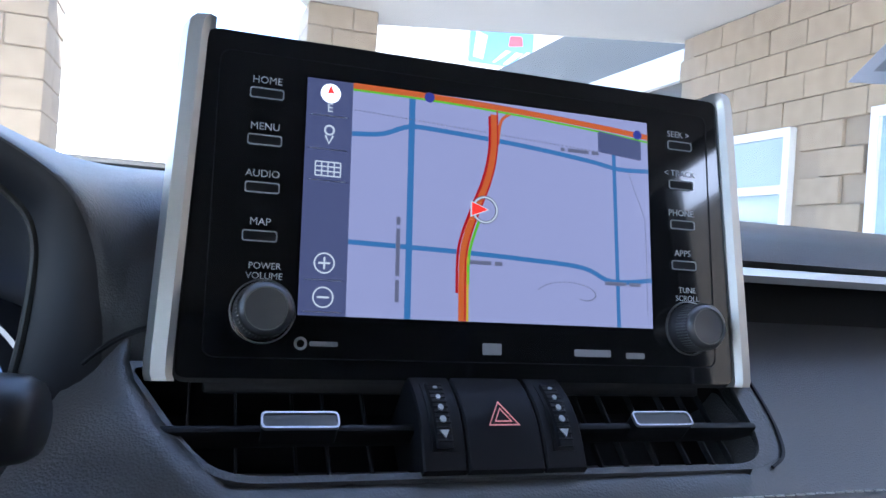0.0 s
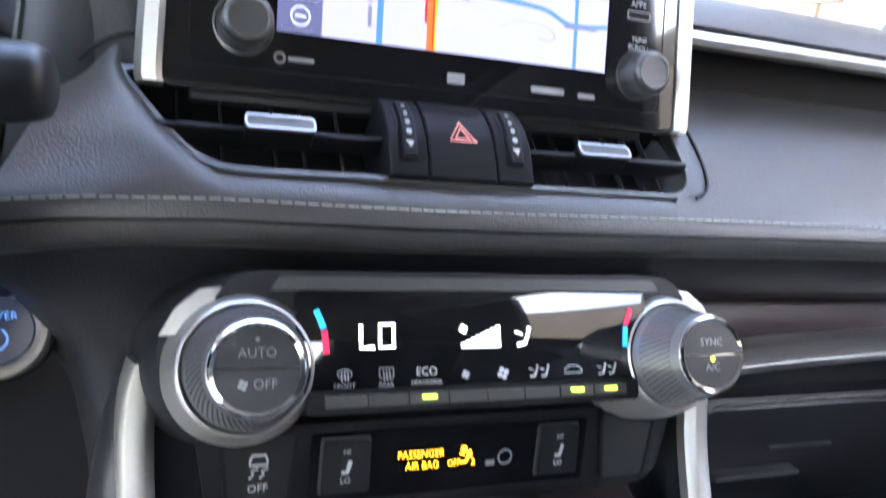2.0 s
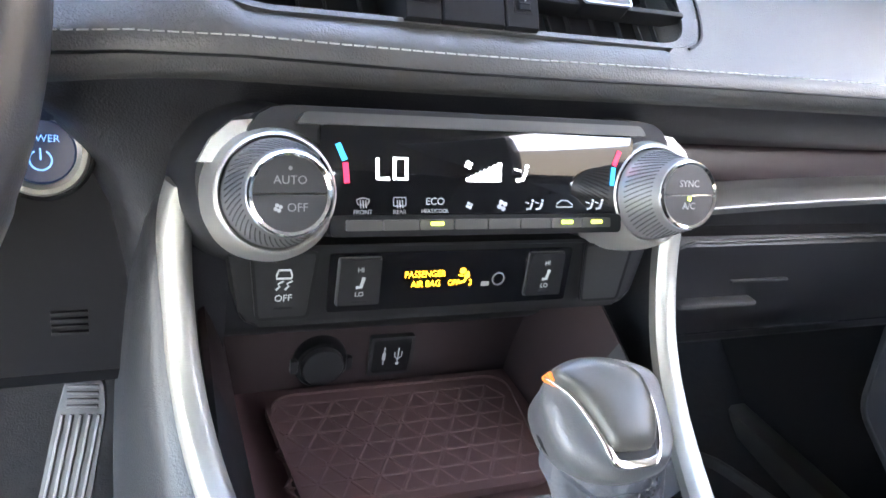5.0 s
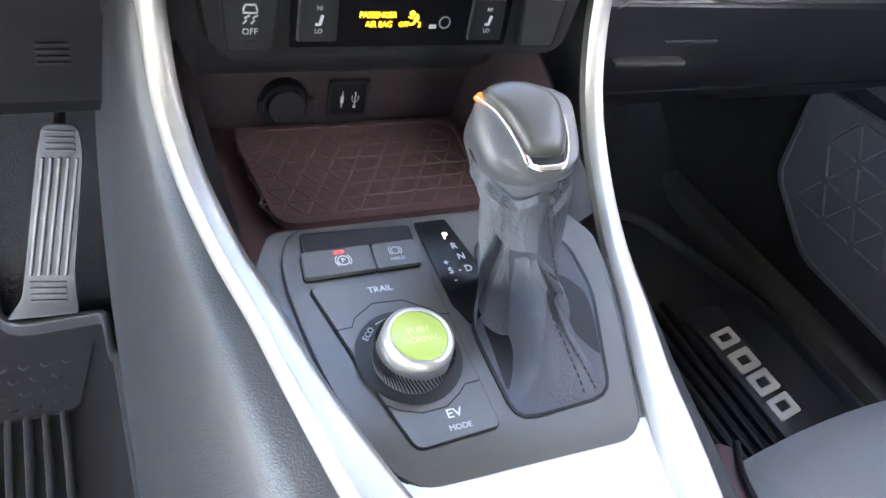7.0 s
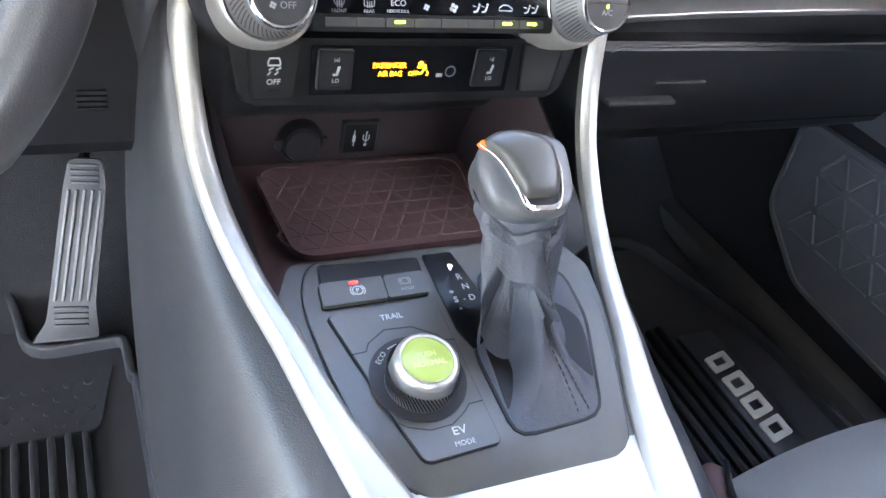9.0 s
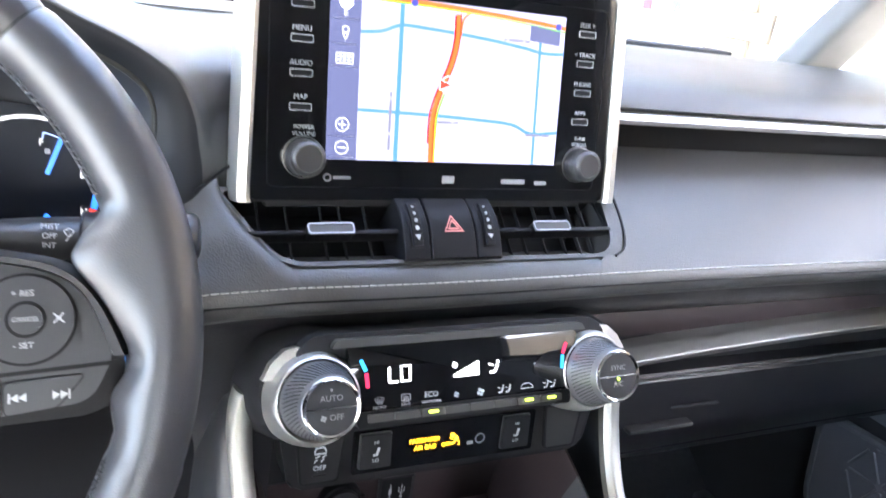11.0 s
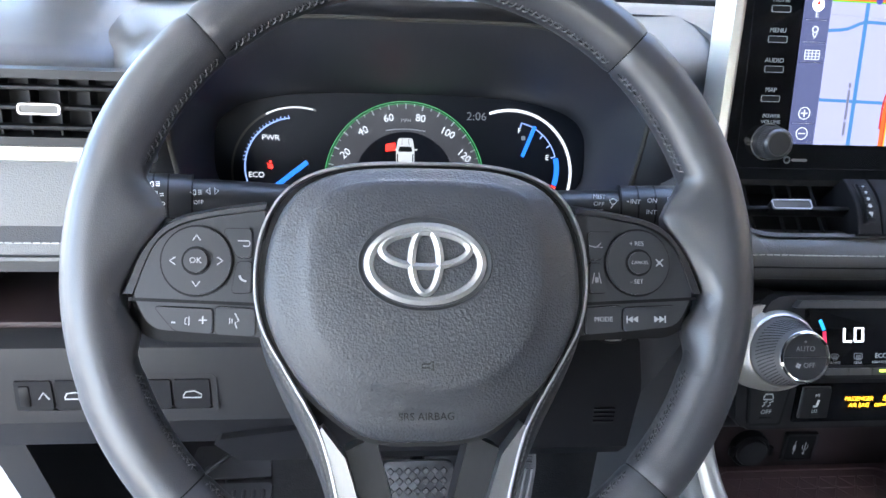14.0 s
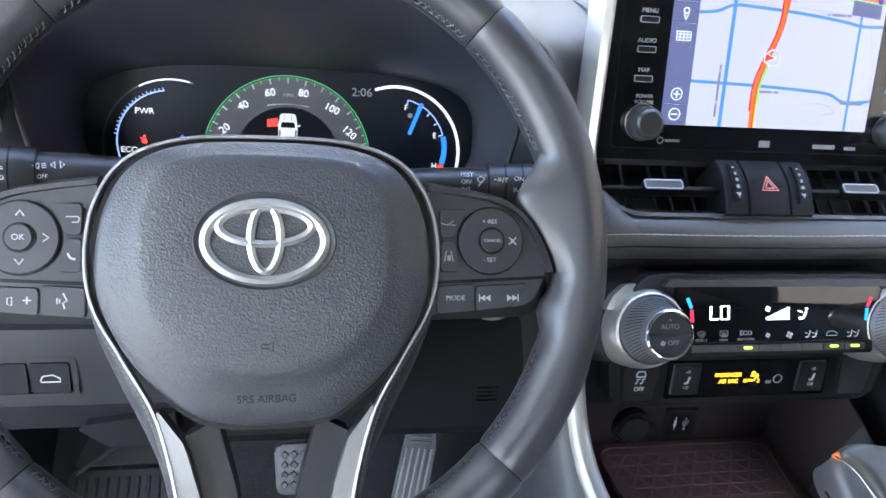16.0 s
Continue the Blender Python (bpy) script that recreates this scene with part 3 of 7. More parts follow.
part("silver_strip", extrude_x([(0.397, 1.1125), (0.394, 1.117), (0.399, 1.1215), (0.43, 1.1225), (0.43, 1.112)], 0.185, 0.74), SILVER, dash, "satin silver strip")

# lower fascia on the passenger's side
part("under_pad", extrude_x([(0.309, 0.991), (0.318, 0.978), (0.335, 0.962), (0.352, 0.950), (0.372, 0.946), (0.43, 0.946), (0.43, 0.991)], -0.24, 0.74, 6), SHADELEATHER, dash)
part("trim_band", extrude_x([(0.374, 0.946), (0.366, 0.930), (0.364, 0.918), (0.40, 0.916), (0.41, 0.946)], 0.175, 0.74), material("deep_burgundy_trim", (0.022, 0.011, 0.012), 0.35, grain=0.2, size=0.0008), dash, "dark burgundy trim band")
part("silver_strip", sweep(spline([(0.17, 0.352, 0.901), (0.26, 0.353, 0.908), (0.45, 0.356, 0.915), (0.74, 0.36, 0.921)], 4), rounded([(0.015, -0.0065), (0.017, 0.0), (0.002, 0.0075), (-0.012, 0.0095), (-0.012, -0.005)], 0.002)), material("satin_grey_strip", (0.27, 0.265, 0.255), 0.42, metal=0.8, grain=0.05, size=0.0004, vary=0.06), dash, "satin grey strip")
part("gap", extrude_x([(0.42, 0.916), (0.42, 0.86), (0.45, 0.86), (0.45, 0.916)], 0.165, 0.74), DEEP, dash)
GLOVE = material("glovebox_plastic", (0.018, 0.018, 0.021), 0.42, grain=0.3, size=0.0007, wide=0.1, spec=0.4)
HANDLEGREY = material("handle_grey_plastic", (0.045, 0.045, 0.047), 0.40, vary=0.08)
# Paler grey for edge highlights, drawn in as thin strips.
EDGEGLINT = material("edge_glint_grey", (0.09, 0.09, 0.092), 0.36, vary=0.08)
glove = part("glovebox_door", extrude_x([(0.398, 0.862), (0.380, 0.862), (0.374, 0.855), (0.380, 0.80), (0.405, 0.74), (0.47, 0.69), (0.52, 0.69), (0.52, 0.868)], 0.19, 0.74, 4), GLOVE, dash, "black glovebox lid")
part("top_edge", tube([(0.245, 0.3755, 0.853), (0.26, 0.3745, 0.8590), (0.74, 0.3745, 0.8660)], 0.0016, 8), EDGEGLINT, glove, "lit edge of the lid, put in as paler grey")
part("handle", box(0.085, 0.014, 0.006, 0.303, 0.3745, 0.800, 0.0028), HANDLEGREY, glove)
part("groove", box(0.066, 0.004, 0.003, 0.348, 0.3765, 0.819, 0.001), HANDLEGREY, glove)
part("lower_panel", extrude_x([(0.40, 0.985), (0.40, 0.75), (0.60, 0.62), (0.84, 0.62), (0.84, 0.985)], 0.165, 0.74), GLOVE, dash)

# lower fascia on the driver's side
part("knee_panel", extrude_x([(0.345, 0.984), (0.330, 0.980), (0.345, 0.925), (0.328, 0.918), (0.325, 0.90), (0.328, 0.85), (0.50, 0.85), (0.50, 0.984)], -0.575, -0.47, 4), PLASTIC, dash)
part("knee_panel", extrude_x([(0.345, 0.926), (0.328, 0.918), (0.325, 0.90), (0.328, 0.85), (0.50, 0.85), (0.50, 0.926)], -0.74, -0.575, 4), PLASTIC, dash)
# Darker than the panel above it, to carry the shade lower down.
KNEELOW = material("part_shade_knee_plastic", (0.011, 0.011, 0.013), 0.48, grain=0.3, size=0.0007, wide=0.1, spec=0.3)
part("knee_panel", extrude_x([(0.331, 0.8485), (0.347, 0.815), (0.40, 0.79), (0.50, 0.80), (0.50, 0.8485)], -0.74, -0.47, 4), KNEELOW, dash, "lower knee panel with shade in its colour")
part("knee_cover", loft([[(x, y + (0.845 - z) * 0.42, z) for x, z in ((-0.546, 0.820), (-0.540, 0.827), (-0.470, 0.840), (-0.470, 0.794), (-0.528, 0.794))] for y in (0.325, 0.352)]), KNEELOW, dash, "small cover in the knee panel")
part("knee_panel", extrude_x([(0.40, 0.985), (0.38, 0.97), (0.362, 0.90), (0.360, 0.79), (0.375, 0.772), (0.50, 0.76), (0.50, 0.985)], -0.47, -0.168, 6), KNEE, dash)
bin_ = part("open_bin", joined(box(0.165, 0.02, 0.07, -0.657, 0.46, 0.955), box(0.165, 0.13, 0.006, -0.657, 0.40, 0.986), box(0.006, 0.13, 0.07, -0.577, 0.40, 0.955), box(0.006, 0.13, 0.07, -0.738, 0.40, 0.955)), DEEP, dash, "black open storage bin")
part("bin_mat", box(0.155, 0.11, 0.006, -0.657, 0.40, 0.929, 0.002), SHADEPLUM, bin_, "burgundy rubber bin mat with bin shade in its colour")

part("cowl_side", loft([[(x, y, z) for y, z in ((0.34, 0.93), (0.345, 0.83), (0.40, 0.70), (0.42, 0.40), (0.86, 0.40), (0.86, 0.93))] for x in (-0.735, -0.705)]), PLASTIC, dash)

# leather shoulder that runs down beside the climate controls to the console
SHOULDER = [(0.300, 0.998, -0.27), (0.310, 0.985, -0.262), (0.322, 0.972, -0.240), (0.332, 0.955, -0.212), (0.336, 0.930, -0.192), (0.338, 0.900, -0.180), (0.342, 0.860, -0.174), (0.350, 0.800, -0.172), (0.362, 0.740, -0.172)]
part("shoulder", loft([[(x0 + (-0.115 - x0) * c, y + 0.030 * (1 - c) ** 6 - 0.012 * math.sin(math.pi * c) * (z < 0.96), z) for c in (0, 0.04, 0.08, 0.14, 0.22, 0.35, 0.5, 0.7, 1.0)] for y, z, x0 in SHOULDER], closed=False), SHADELEATHER, dash, "leather shoulder beside the console, shade in its colour", angle=70)

# grille slits on the knee panel
for i in range(4):
    part("slit", box(0.020, 0.003, 0.0022, -0.2015, 0.3598, 0.832 - 0.0045 * i, 0.0008), DEEP, dash)


# ---- air vents ----
def vane(u, lo, hi, m, ob, depth=0.004):
    part("vane", box(0.0011, hi - lo, depth, u, (hi + lo) / 2, -depth / 2 - 0.010, 0.0003, 1), PLASTIC, ob)


VENT = face(0.002, 0.334, 1.041, 50) @ Matrix.Diagonal((1, 1.16, 1, 1))
vents = thing("air_vents", "paired black centre air vents with silver tabs", "air vent", VENT)
opening_line = rounded([(-0.160, 0.026), (-0.131, -0.0155), (-0.115, -0.0222), (0.134, -0.0222), (0.146, -0.013), (0.149, 0.026)], [0.004, 0.02, 0.012, 0.012, 0.012, 0.004])
outer_line = rounded([(-0.164, 0.029), (-0.135, -0.0170), (-0.117, -0.0250), (0.140, -0.0250), (0.1575, -0.016), (0.1620, 0.029)], [0.004, 0.02, 0.012, 0.014, 0.014, 0.004])
part("surround", ring(outer_line, opening_line, -0.010, -0.0005), PADDING, vents)
part("seam", line([(q.x, q.y) for q in spline([(0.162, 0.030, 0), (0.1625, 0.010, 0), (0.1600, -0.008, 0), (0.1545, -0.0190, 0), (0.1440, -0.0246, 0)], 5)], 0.0015, -0.0010, 0.0014), DEEP, vents)
part("duct", ring([(x * 1.01, y * 1.03) for x, y in opening_line], opening_line, -0.036, -0.002), DEEP, vents)
part("cavity", prism(opening_line, -0.040, -0.034), DEEP, vents)
part("top_rail", box(0.325, 0.004, 0.02, -0.004, 0.0285, -0.022, 0.001), DEEP, vents)
for side, tabx, us in ((-1, -0.0905, [-0.1355, -0.1155, -0.0765, -0.0575]), (1, 0.0875, [0.056, 0.070, 0.106, 0.120, 0.132])):
    x0, x1 = (-0.155, -0.038) if side < 0 else (0.040, 0.147)
    part("blade", box(x1 - x0, 0.0034, 0.012, (x0 + x1) / 2, -0.0035, -0.004, 0.0012), DEEP, vents, "black louvre blade")
    for u in us:
        vane(u, -0.024, 0.026, None, vents)
    vane(tabx, -0.024, 0.026, None, vents)
    tab = part("tab", prism(rect(0.0325, 0.0070, 0.0022, tabx, -0.0035), -0.004, 0.0066, 0.001), DEEP, vents)
    part("tab_face", prism(rect(0.0314, 0.0060, 0.0019, tabx, -0.0035), 0.0060, 0.0071), SATIN, tab)
    part("tab_rim", ring(rect(0.033, 0.0074, 0.0025, tabx, -0.0035), rect(0.0312, 0.0058, 0.0018, tabx, -0.0035), 0.006, 0.0078), DARKSILVER, tab, "silver rim of the vent tab")

# switch block between the vents
def bulge(v):
    return 0.001 + 0.0095 * math.sin(math.pi * (0.16 + 0.76 * (0.0185 - v) / 0.0425))


for x0, x1 in ((-0.0395, -0.0195), (-0.0185, 0.0175), (0.0185, 0.0385)):
    rows = []
    for i in range(13):
        v = 0.0185 - 0.0425 * i / 12
        rows.append([(x0 + 0.0008, v, bulge(v)), (x0, v, bulge(v) - 0.0008), (x0, v, -0.03), (x1, v, -0.03), (x1, v, bulge(v) - 0.0008), (x1 - 0.0008, v, bulge(v))])
    part("switch_face", loft(rows), BUTTON, vents)
for x in (-0.0295, 0.0285):
    part("thumb_well", sweep([(x, v, bulge(v) + 0.0002) for v in [0.013 - 0.031 * i / 10 for i in range(11)]], [(-0.0056, -0.0004), (0.0056, -0.0004), (0.0056, 0.0003), (-0.0056, 0.0003)], (0, 0, 1)), DEEP, vents)
    part("thumb_wheel", sweep([(x, v, bulge(v) + 0.0004) for v in [0.0118 - 0.0286 * i / 10 for i in range(11)]], rounded([(-0.0040, -0.001), (0.0040, -0.001), (0.0034, 0.0020), (-0.0034, 0.0020)], 0.0006), (0, 0, 1)), BUTTON, vents, "black knurled thumb wheel")
    for i in range(12):
        v = 0.0105 - 0.0023 * i
        part("rib", box(0.0072, 0.0009, 0.0008, x, v, bulge(v) + 0.0025, 0.0002, 1), DEEP, vents)
    for i, w in enumerate((0.0018, 0.0022, 0.0026, 0.0030)):
        v = 0.0088 - 0.0052 * i
        part("mark", prism([(q.x, q.y) for q in circle(w / 2, x, v, 10)] if i else [(x - w / 2, v - 0.0006), (x + w / 2, v - 0.0006), (x + w / 2, v + 0.0006), (x - w / 2, v + 0.0006)], bulge(v) + 0.0026, bulge(v) + 0.0032), PRINT, vents)
    v = -0.0125
    part("mark", prism([(x - 0.0022, v + 0.0016), (x, v - 0.0020), (x + 0.0022, v + 0.0016)], bulge(v) + 0.0026, bulge(v) + 0.0032), PRINT, vents)
HAZARD = material("hazard_red", (0.75, 0.30, 0.28), 0.6, vary=0.05, emit=(0.8, 0.25, 0.22), power=0.25)
for s in (1.0, 0.55):
    pts = [(x * s, -0.0035 + (y + 0.001) * s - 0.001) for x, y in ((-0.0072, -0.0048), (0.0072, -0.0048), (0.0, 0.0062))]
    part("hazard_triangle", line(pts, 0.0009, bulge(-0.004) + 0.0002, 0.0004, True), HAZARD, vents, "red hazard triangle")

# side vent by the driver's door
side_vent = thing("side_vent", "black side air vent with a silver tab and silver strip", "air vent", face(-0.655, 0.335, 1.103, 6))
part("surround", ring(rect(0.165, 0.052, 0.008), rect(0.152, 0.040, 0.005), -0.03, 0.002), PLASTIC, side_vent)
part("cavity", box(0.156, 0.044, 0.004, 0, 0, -0.03), DEEP, side_vent)
for v in (-0.0135, 0.0, 0.0135):
    part("blade", box(0.152, 0.003, 0.014, 0, v, -0.006, 0.001), DEEP, side_vent, "black louvre blade")
for i in range(7):
    part("vane", box(0.0015, 0.04, 0.016, -0.06 + 0.02 * i, 0, -0.018), DEEP, side_vent)
tab = part("tab", prism(rect(0.027, 0.0068, 0.003, 0.012, 0.0), -0.004, 0.006, 0.001), SATIN, side_vent)
part("tab_rim", ring(rect(0.028, 0.0076, 0.003, 0.012), rect(0.0254, 0.0056, 0.002, 0.012), 0.005, 0.007), DARKSILVER, tab, "silver rim of the vent tab")
part("silver_strip", box(0.17, 0.0115, 0.012, 0, -0.0315, -0.003, 0.003), SILVER, side_vent, "satin silver strip")

# defroster slots on top of the pad
defroster = thing("defroster_vent", "black slatted demister vent in the dashboard top", "air vent", pose(-0.66, 0.56, 1.1635, 0, 0, 0))
part("bezel", ring(rect(0.20, 0.05, 0.012), rect(0.188, 0.038, 0.008), -0.003, 0.0025), PLASTIC, defroster)
part("bed", box(0.19, 0.04, 0.002, 0, 0, -0.002), DEEP, defroster)
for i in range(14):
    part("slat", moved(box(0.0022, 0.038, 0.003, 0, 0, 0.0005), pose(-0.085 + 0.013 * i, 0, 0, 0, 0, 25)), PLASTIC, defroster)

# driver's switch row
row = thing("switch_row", "row of black switches under the driver's side vent", "switch panel", face(-0.617, 0.3265, 0.878, 2))
part("tray", ring(rect(0.158, 0.036, 0.006), rect(0.150, 0.028, 0.003), -0.006, 0.002), PLASTIC, row)
part("bed", box(0.152, 0.03, 0.002, 0, 0, -0.003), DEEP, row)
for i in range(5):
    b = part("button", prism(rect(0.0275, 0.026, 0.002, -0.0605 + 0.030 * i, 0), -0.002, 0.003, 0.001), BUTTON, row)
    if i == 0:
        part("dial", box(0.008, 0.018, 0.003, -0.067, 0, 0.003, 0.001), DEEP, b)
        part("icon", line([(-0.057, -0.003), (-0.053, 0.003), (-0.049, -0.003)], 0.001, 0.0031), PRINT, b)
    elif i in (1, 4):
        x = -0.0605 + 0.030 * i
        part("icon", line([(x - 0.007, -0.002), (x - 0.005, 0.002), (x + 0.002, 0.003), (x + 0.007, 0.0), (x + 0.007, -0.003), (x - 0.007, -0.003)], 0.0011, 0.0031), PRINT, b)

# round start button
STARTBLUE = glow("start_blue_light", (0.10, 0.28, 0.75), 0.45)
start = thing("start_button", "round dark blue start button with a chrome ring", "button", face(-0.2100, 0.352, 0.934, 12) @ Matrix.Scale(0.86, 4))
part("collar", revolve([(0.0305, -0.006), (0.0305, 0.001), (0.0285, 0.003), (0.0260, 0.003), (0.0260, -0.006)], 40), DEEP, start)
part("chrome_ring", revolve([(0.0272, 0.0), (0.0272, 0.004), (0.0255, 0.0070), (0.0225, 0.0075), (0.0198, 0.0055), (0.0198, 0.0)], 48), SILVER, start, "broad chrome ring")
part("cap", revolve([(0.0196, 0.0), (0.0196, 0.003), (0.0185, 0.0042), (0.0001, 0.0046)], 40), material("blue_black_cap", (0.010, 0.014, 0.028), 0.3, vary=0.1, emit=(0.02, 0.05, 0.16), power=0.06), start)
part("letters", lettering("POWER", 0.0062, 0, 0.0078, 0.0046), STARTBLUE, start)
part("icon", joined(line(circle(0.0060, 0, -0.005, 20, 120, 420), 0.0011, 0.0046), line([(0, -0.005), (0, 0.002)], 0.0011, 0.0046)), STARTBLUE, start)

# ---- infotainment display ----
DISP = face(0.003, 0.350, 1.058, 10)
display = thing("infotainment_display", "wide gloss black car display showing a lit road map", "display", DISP)
body_line = [(-0.1445, -0.003), (0.1445, -0.003), (0.1415, 0.160), (-0.1395, 0.160)]
part("body", loft([[(x * s, y * s2 + o, z) for x, y in rounded(body_line, 0.006)] for s, s2, o, z in ((0.80, 0.82, 0.015, -0.055), (0.97, 0.98, 0.002, -0.022), (1, 1, 0, -0.004), (1, 1, 0, 0.0))]), PLASTIC, display)
fascia = part("fascia", prism(rounded([(-0.1435, -0.001), (0.1435, -0.001), (0.1405, 0.1585), (-0.1385, 0.1585)], 0.005), 0.0, 0.0035, 0.0016), PIANO, display, "gloss black fascia")
for s in (-1, 1):
    x0, x1 = (0.1445, 0.1408) if s > 0 else (0.1445, 0.1392)
    part("side_trim", loft([[(s * (x + dx), y, z) for dx, z in ((0.0, -0.026), (0.0105, -0.024), (0.0118, -0.004), (0.0085, 0.0065), (0.0025, 0.0078), (-0.0004, 0.0050), (-0.0004, -0.02))] for x, y in ((x0 - 0.001, -0.0025), (x0, 0.0005), (x0, 0.008), ((x0 + x1) / 2, 0.08), (x1, 0.154), (x1 - 0.001, 0.1605), (x1 - 0.0035, 0.163))]), SILVER, display, "satin silver side trim")
part("foot", box(0.262, 0.007, 0.03, 0.0, -0.0045, -0.024, 0.002), PLASTIC, display)
part("groove", ring(rect(0.2660, 0.1415, 0.006, 0, 0.0785), rect(0.2650, 0.1405, 0.0056, 0, 0.0785), 0.0034, 0.0039), BUTTON, fascia)

# the lit screen: a flat map
SX0, SX1, SY0, SY1 = -0.0925, 0.0940, 0.0275, 0.1405
SW, SH = SX1 - SX0, SY1 - SY0
screen = part("screen", prism(rect(SW + 0.003, SH + 0.003, 0, (SX0 + SX1) / 2, (SY0 + SY1) / 2), 0.0034, 0.0038), GLOSS, display, "lit map screen")
MAPBASE = material("map_lavender", (0.05, 0.05, 0.06), 0.22, vary=0, emit=(0.55, 0.545, 0.83), power=0.45)
MAPBAR = material("map_side_bar", (0.03, 0.03, 0.04), 0.22, vary=0, emit=(0.13, 0.145, 0.29), power=0.43)
MAPROAD = material("map_blue_road", (0.02, 0.03, 0.05), 0.22, vary=0, emit=(0.09, 0.28, 0.60), power=0.43)
MAPHIGH = material("map_orange_road", (0.05, 0.02, 0.02), 0.22, vary=0, emit=(0.95, 0.18, 0.03), power=0.45)
MAPRED = material("map_red_line", (0.05, 0.01, 0.01), 0.22, vary=0, emit=(0.65, 0.01, 0.02), power=0.45)
MAPGREEN = material("map_green_line", (0.02, 0.05, 0.01), 0.22, vary=0, emit=(0.25, 0.75, 0.03), power=0.45)
MAPYELLOW = material("map_yellow_line", (0.05, 0.04, 0.01), 0.22, vary=0, emit=(0.95, 0.65, 0.05), power=0.45)
MAPINK = material("map_dark_print", (0.02, 0.02, 0.02), 0.3, vary=0, emit=(0.12, 0.12, 0.16), power=0.6)

MAPGREY = material("map_grey_print", (0.02, 0.02, 0.02), 0.3, vary=0, emit=(0.20, 0.20, 0.29), power=0.5)


def at(u, v):
    """A point of the screen from fractions of its width and height (down from the top)."""
    return SX0 + SW * u, SY1 - SH * v


def road(pts, w, mat, name="road", z=0.0041, smooth=True):
    q = [at(*p) for p in pts]
    if smooth and len(q) > 2:
        q = [(p.x, p.y) for p in spline([(a, b, 0) for a, b in q], 5)]
    part(name, line(q, w, z, 0.0001), mat, screen)


part("map", prism([at(0.118, 1), at(1, 1), at(1, 0), at(0.118, 0)], 0.0036, 0.0040), MAPBASE, screen)
part("side_bar", prism([at(0, 1), at(0.118, 1), at(0.118, 0), at(0, 0)], 0.0036, 0.0040), MAPBAR, screen)
road([(0.278, 0.03), (0.276, 1.0)], 0.0032, MAPROAD)
road([(0.885, 0.15), (0.890, 1.0)], 0.0022, MAPROAD)
road([(0.118, 0.225), (0.20, 0.21), (0.27, 0.165), (0.36, 0.165), (0.60, 0.19), (0.80, 0.225), (0.90, 0.25), (1.0, 0.245)], 0.0024, MAPROAD)
road([(0.118, 0.69), (0.40, 0.70), (0.62, 0.715), (0.78, 0.735), (0.87, 0.79), (1.0, 0.775)], 0.0024, MAPROAD)
road([(0.118, 0.012), (0.35, 0.015), (0.6, 0.03), (0.85, 0.055), (1.0, 0.075)], 0.0030, MAPHIGH, z=0.0042)
road([(0.118, 0.03), (0.35, 0.033), (0.6, 0.05), (0.85, 0.078), (1.0, 0.10)], 0.0011, MAPGREEN, z=0.0043)
road([(0.512, 0.06), (0.512, 0.22), (0.496, 0.36), (0.464, 0.50), (0.438, 0.62), (0.425, 0.74), (0.424, 1.0)], 0.0042, MAPHIGH, z=0.0043)
road([(0.498, 0.07), (0.498, 0.22), (0.481, 0.36), (0.448, 0.50), (0.421, 0.62), (0.409, 0.72), (0.408, 0.88)], 0.0014, MAPRED, z=0.0044)
road([(0.471, 0.55), (0.448, 0.66), (0.440, 0.74), (0.439, 0.84)], 0.0014, MAPGREEN, z=0.0044)
road([(0.520, 0.04), (0.521, 0.22), (0.505, 0.36), (0.473, 0.50), (0.446, 0.62), (0.432, 0.74), (0.431, 1.0)], 0.0007, MAPRED, z=0.0045)
road([(0.560, 0.045), (0.532, 0.09), (0.522, 0.20)], 0.0016, MAPHIGH, z=0.0043)
road([(0.438, 0.72), (0.438, 1.0)], 0.0011, MAPYELLOW, z=0.0044)
dots = [at(0.125 + 0.0124 * i, 0.118 + 0.0010 * i) for i in range(64)] + [at(0.985 - 0.05 * max(0, 1 - i / 14), 0.27 + 0.0155 * i) for i in range(44)]
dots += [at(0.70 - 0.055 * math.cos(0.21 * i) + 0.004 * i, 0.845 - 0.040 * math.sin(0.21 * i)) for i in range(26)]
tagged(part("dotted_line", joined(*[prism(circle(0.00042, x, y, 5), 0.004, 0.0042) for x, y in dots]), MAPINK, screen), "dotted border lines", kind="stuff")
# street names, as plain bars of their words
for u, v, words, down in ((0.775, 0.185, (0.012, 0.066, 0.022), False), (0.490, 0.742, (0.062, 0.022), False), (0.905, 0.800, (0.068, 0.036), False), (0.247, 0.75, (0.022, 0.130, 0.060), True)):
    at_ = -(sum(words) + 0.010 * (len(words) - 1)) / 2
    for w in words:
        c = at(u, v)
        n = (at_ + w / 2) * SW * (0.95 if down else 1)
        bar = rect(0.0020, SW * w * 0.95, 0.0004, c[0], c[1] - n) if down else rect(SW * w, 0.0020, 0.0004, c[0] + n, c[1])
        part("label_bar", prism(bar, 0.0042, 0.00435), MAPGREY, screen, "dark printed bar")
        at_ += w + 0.010
part("badge", prism(rounded([at(0.835, 0.075), at(0.975, 0.100), at(0.975, 0.195), at(0.835, 0.175)], 0.001), 0.0040, 0.0046), MAPBAR, screen, "dark translucent corner box")
for u, v in ((0.325, 0.020), (0.965, 0.070)):
    part("route_shield", prism(circle(0.0026, *at(u, v), 14), 0.0042, 0.0047), material("shield_blue", (0.02, 0.02, 0.05), 0.3, vary=0, emit=(0.05, 0.06, 0.40), power=0.43), screen, "blue route shield")
mx, my = at(0.486, 0.505)
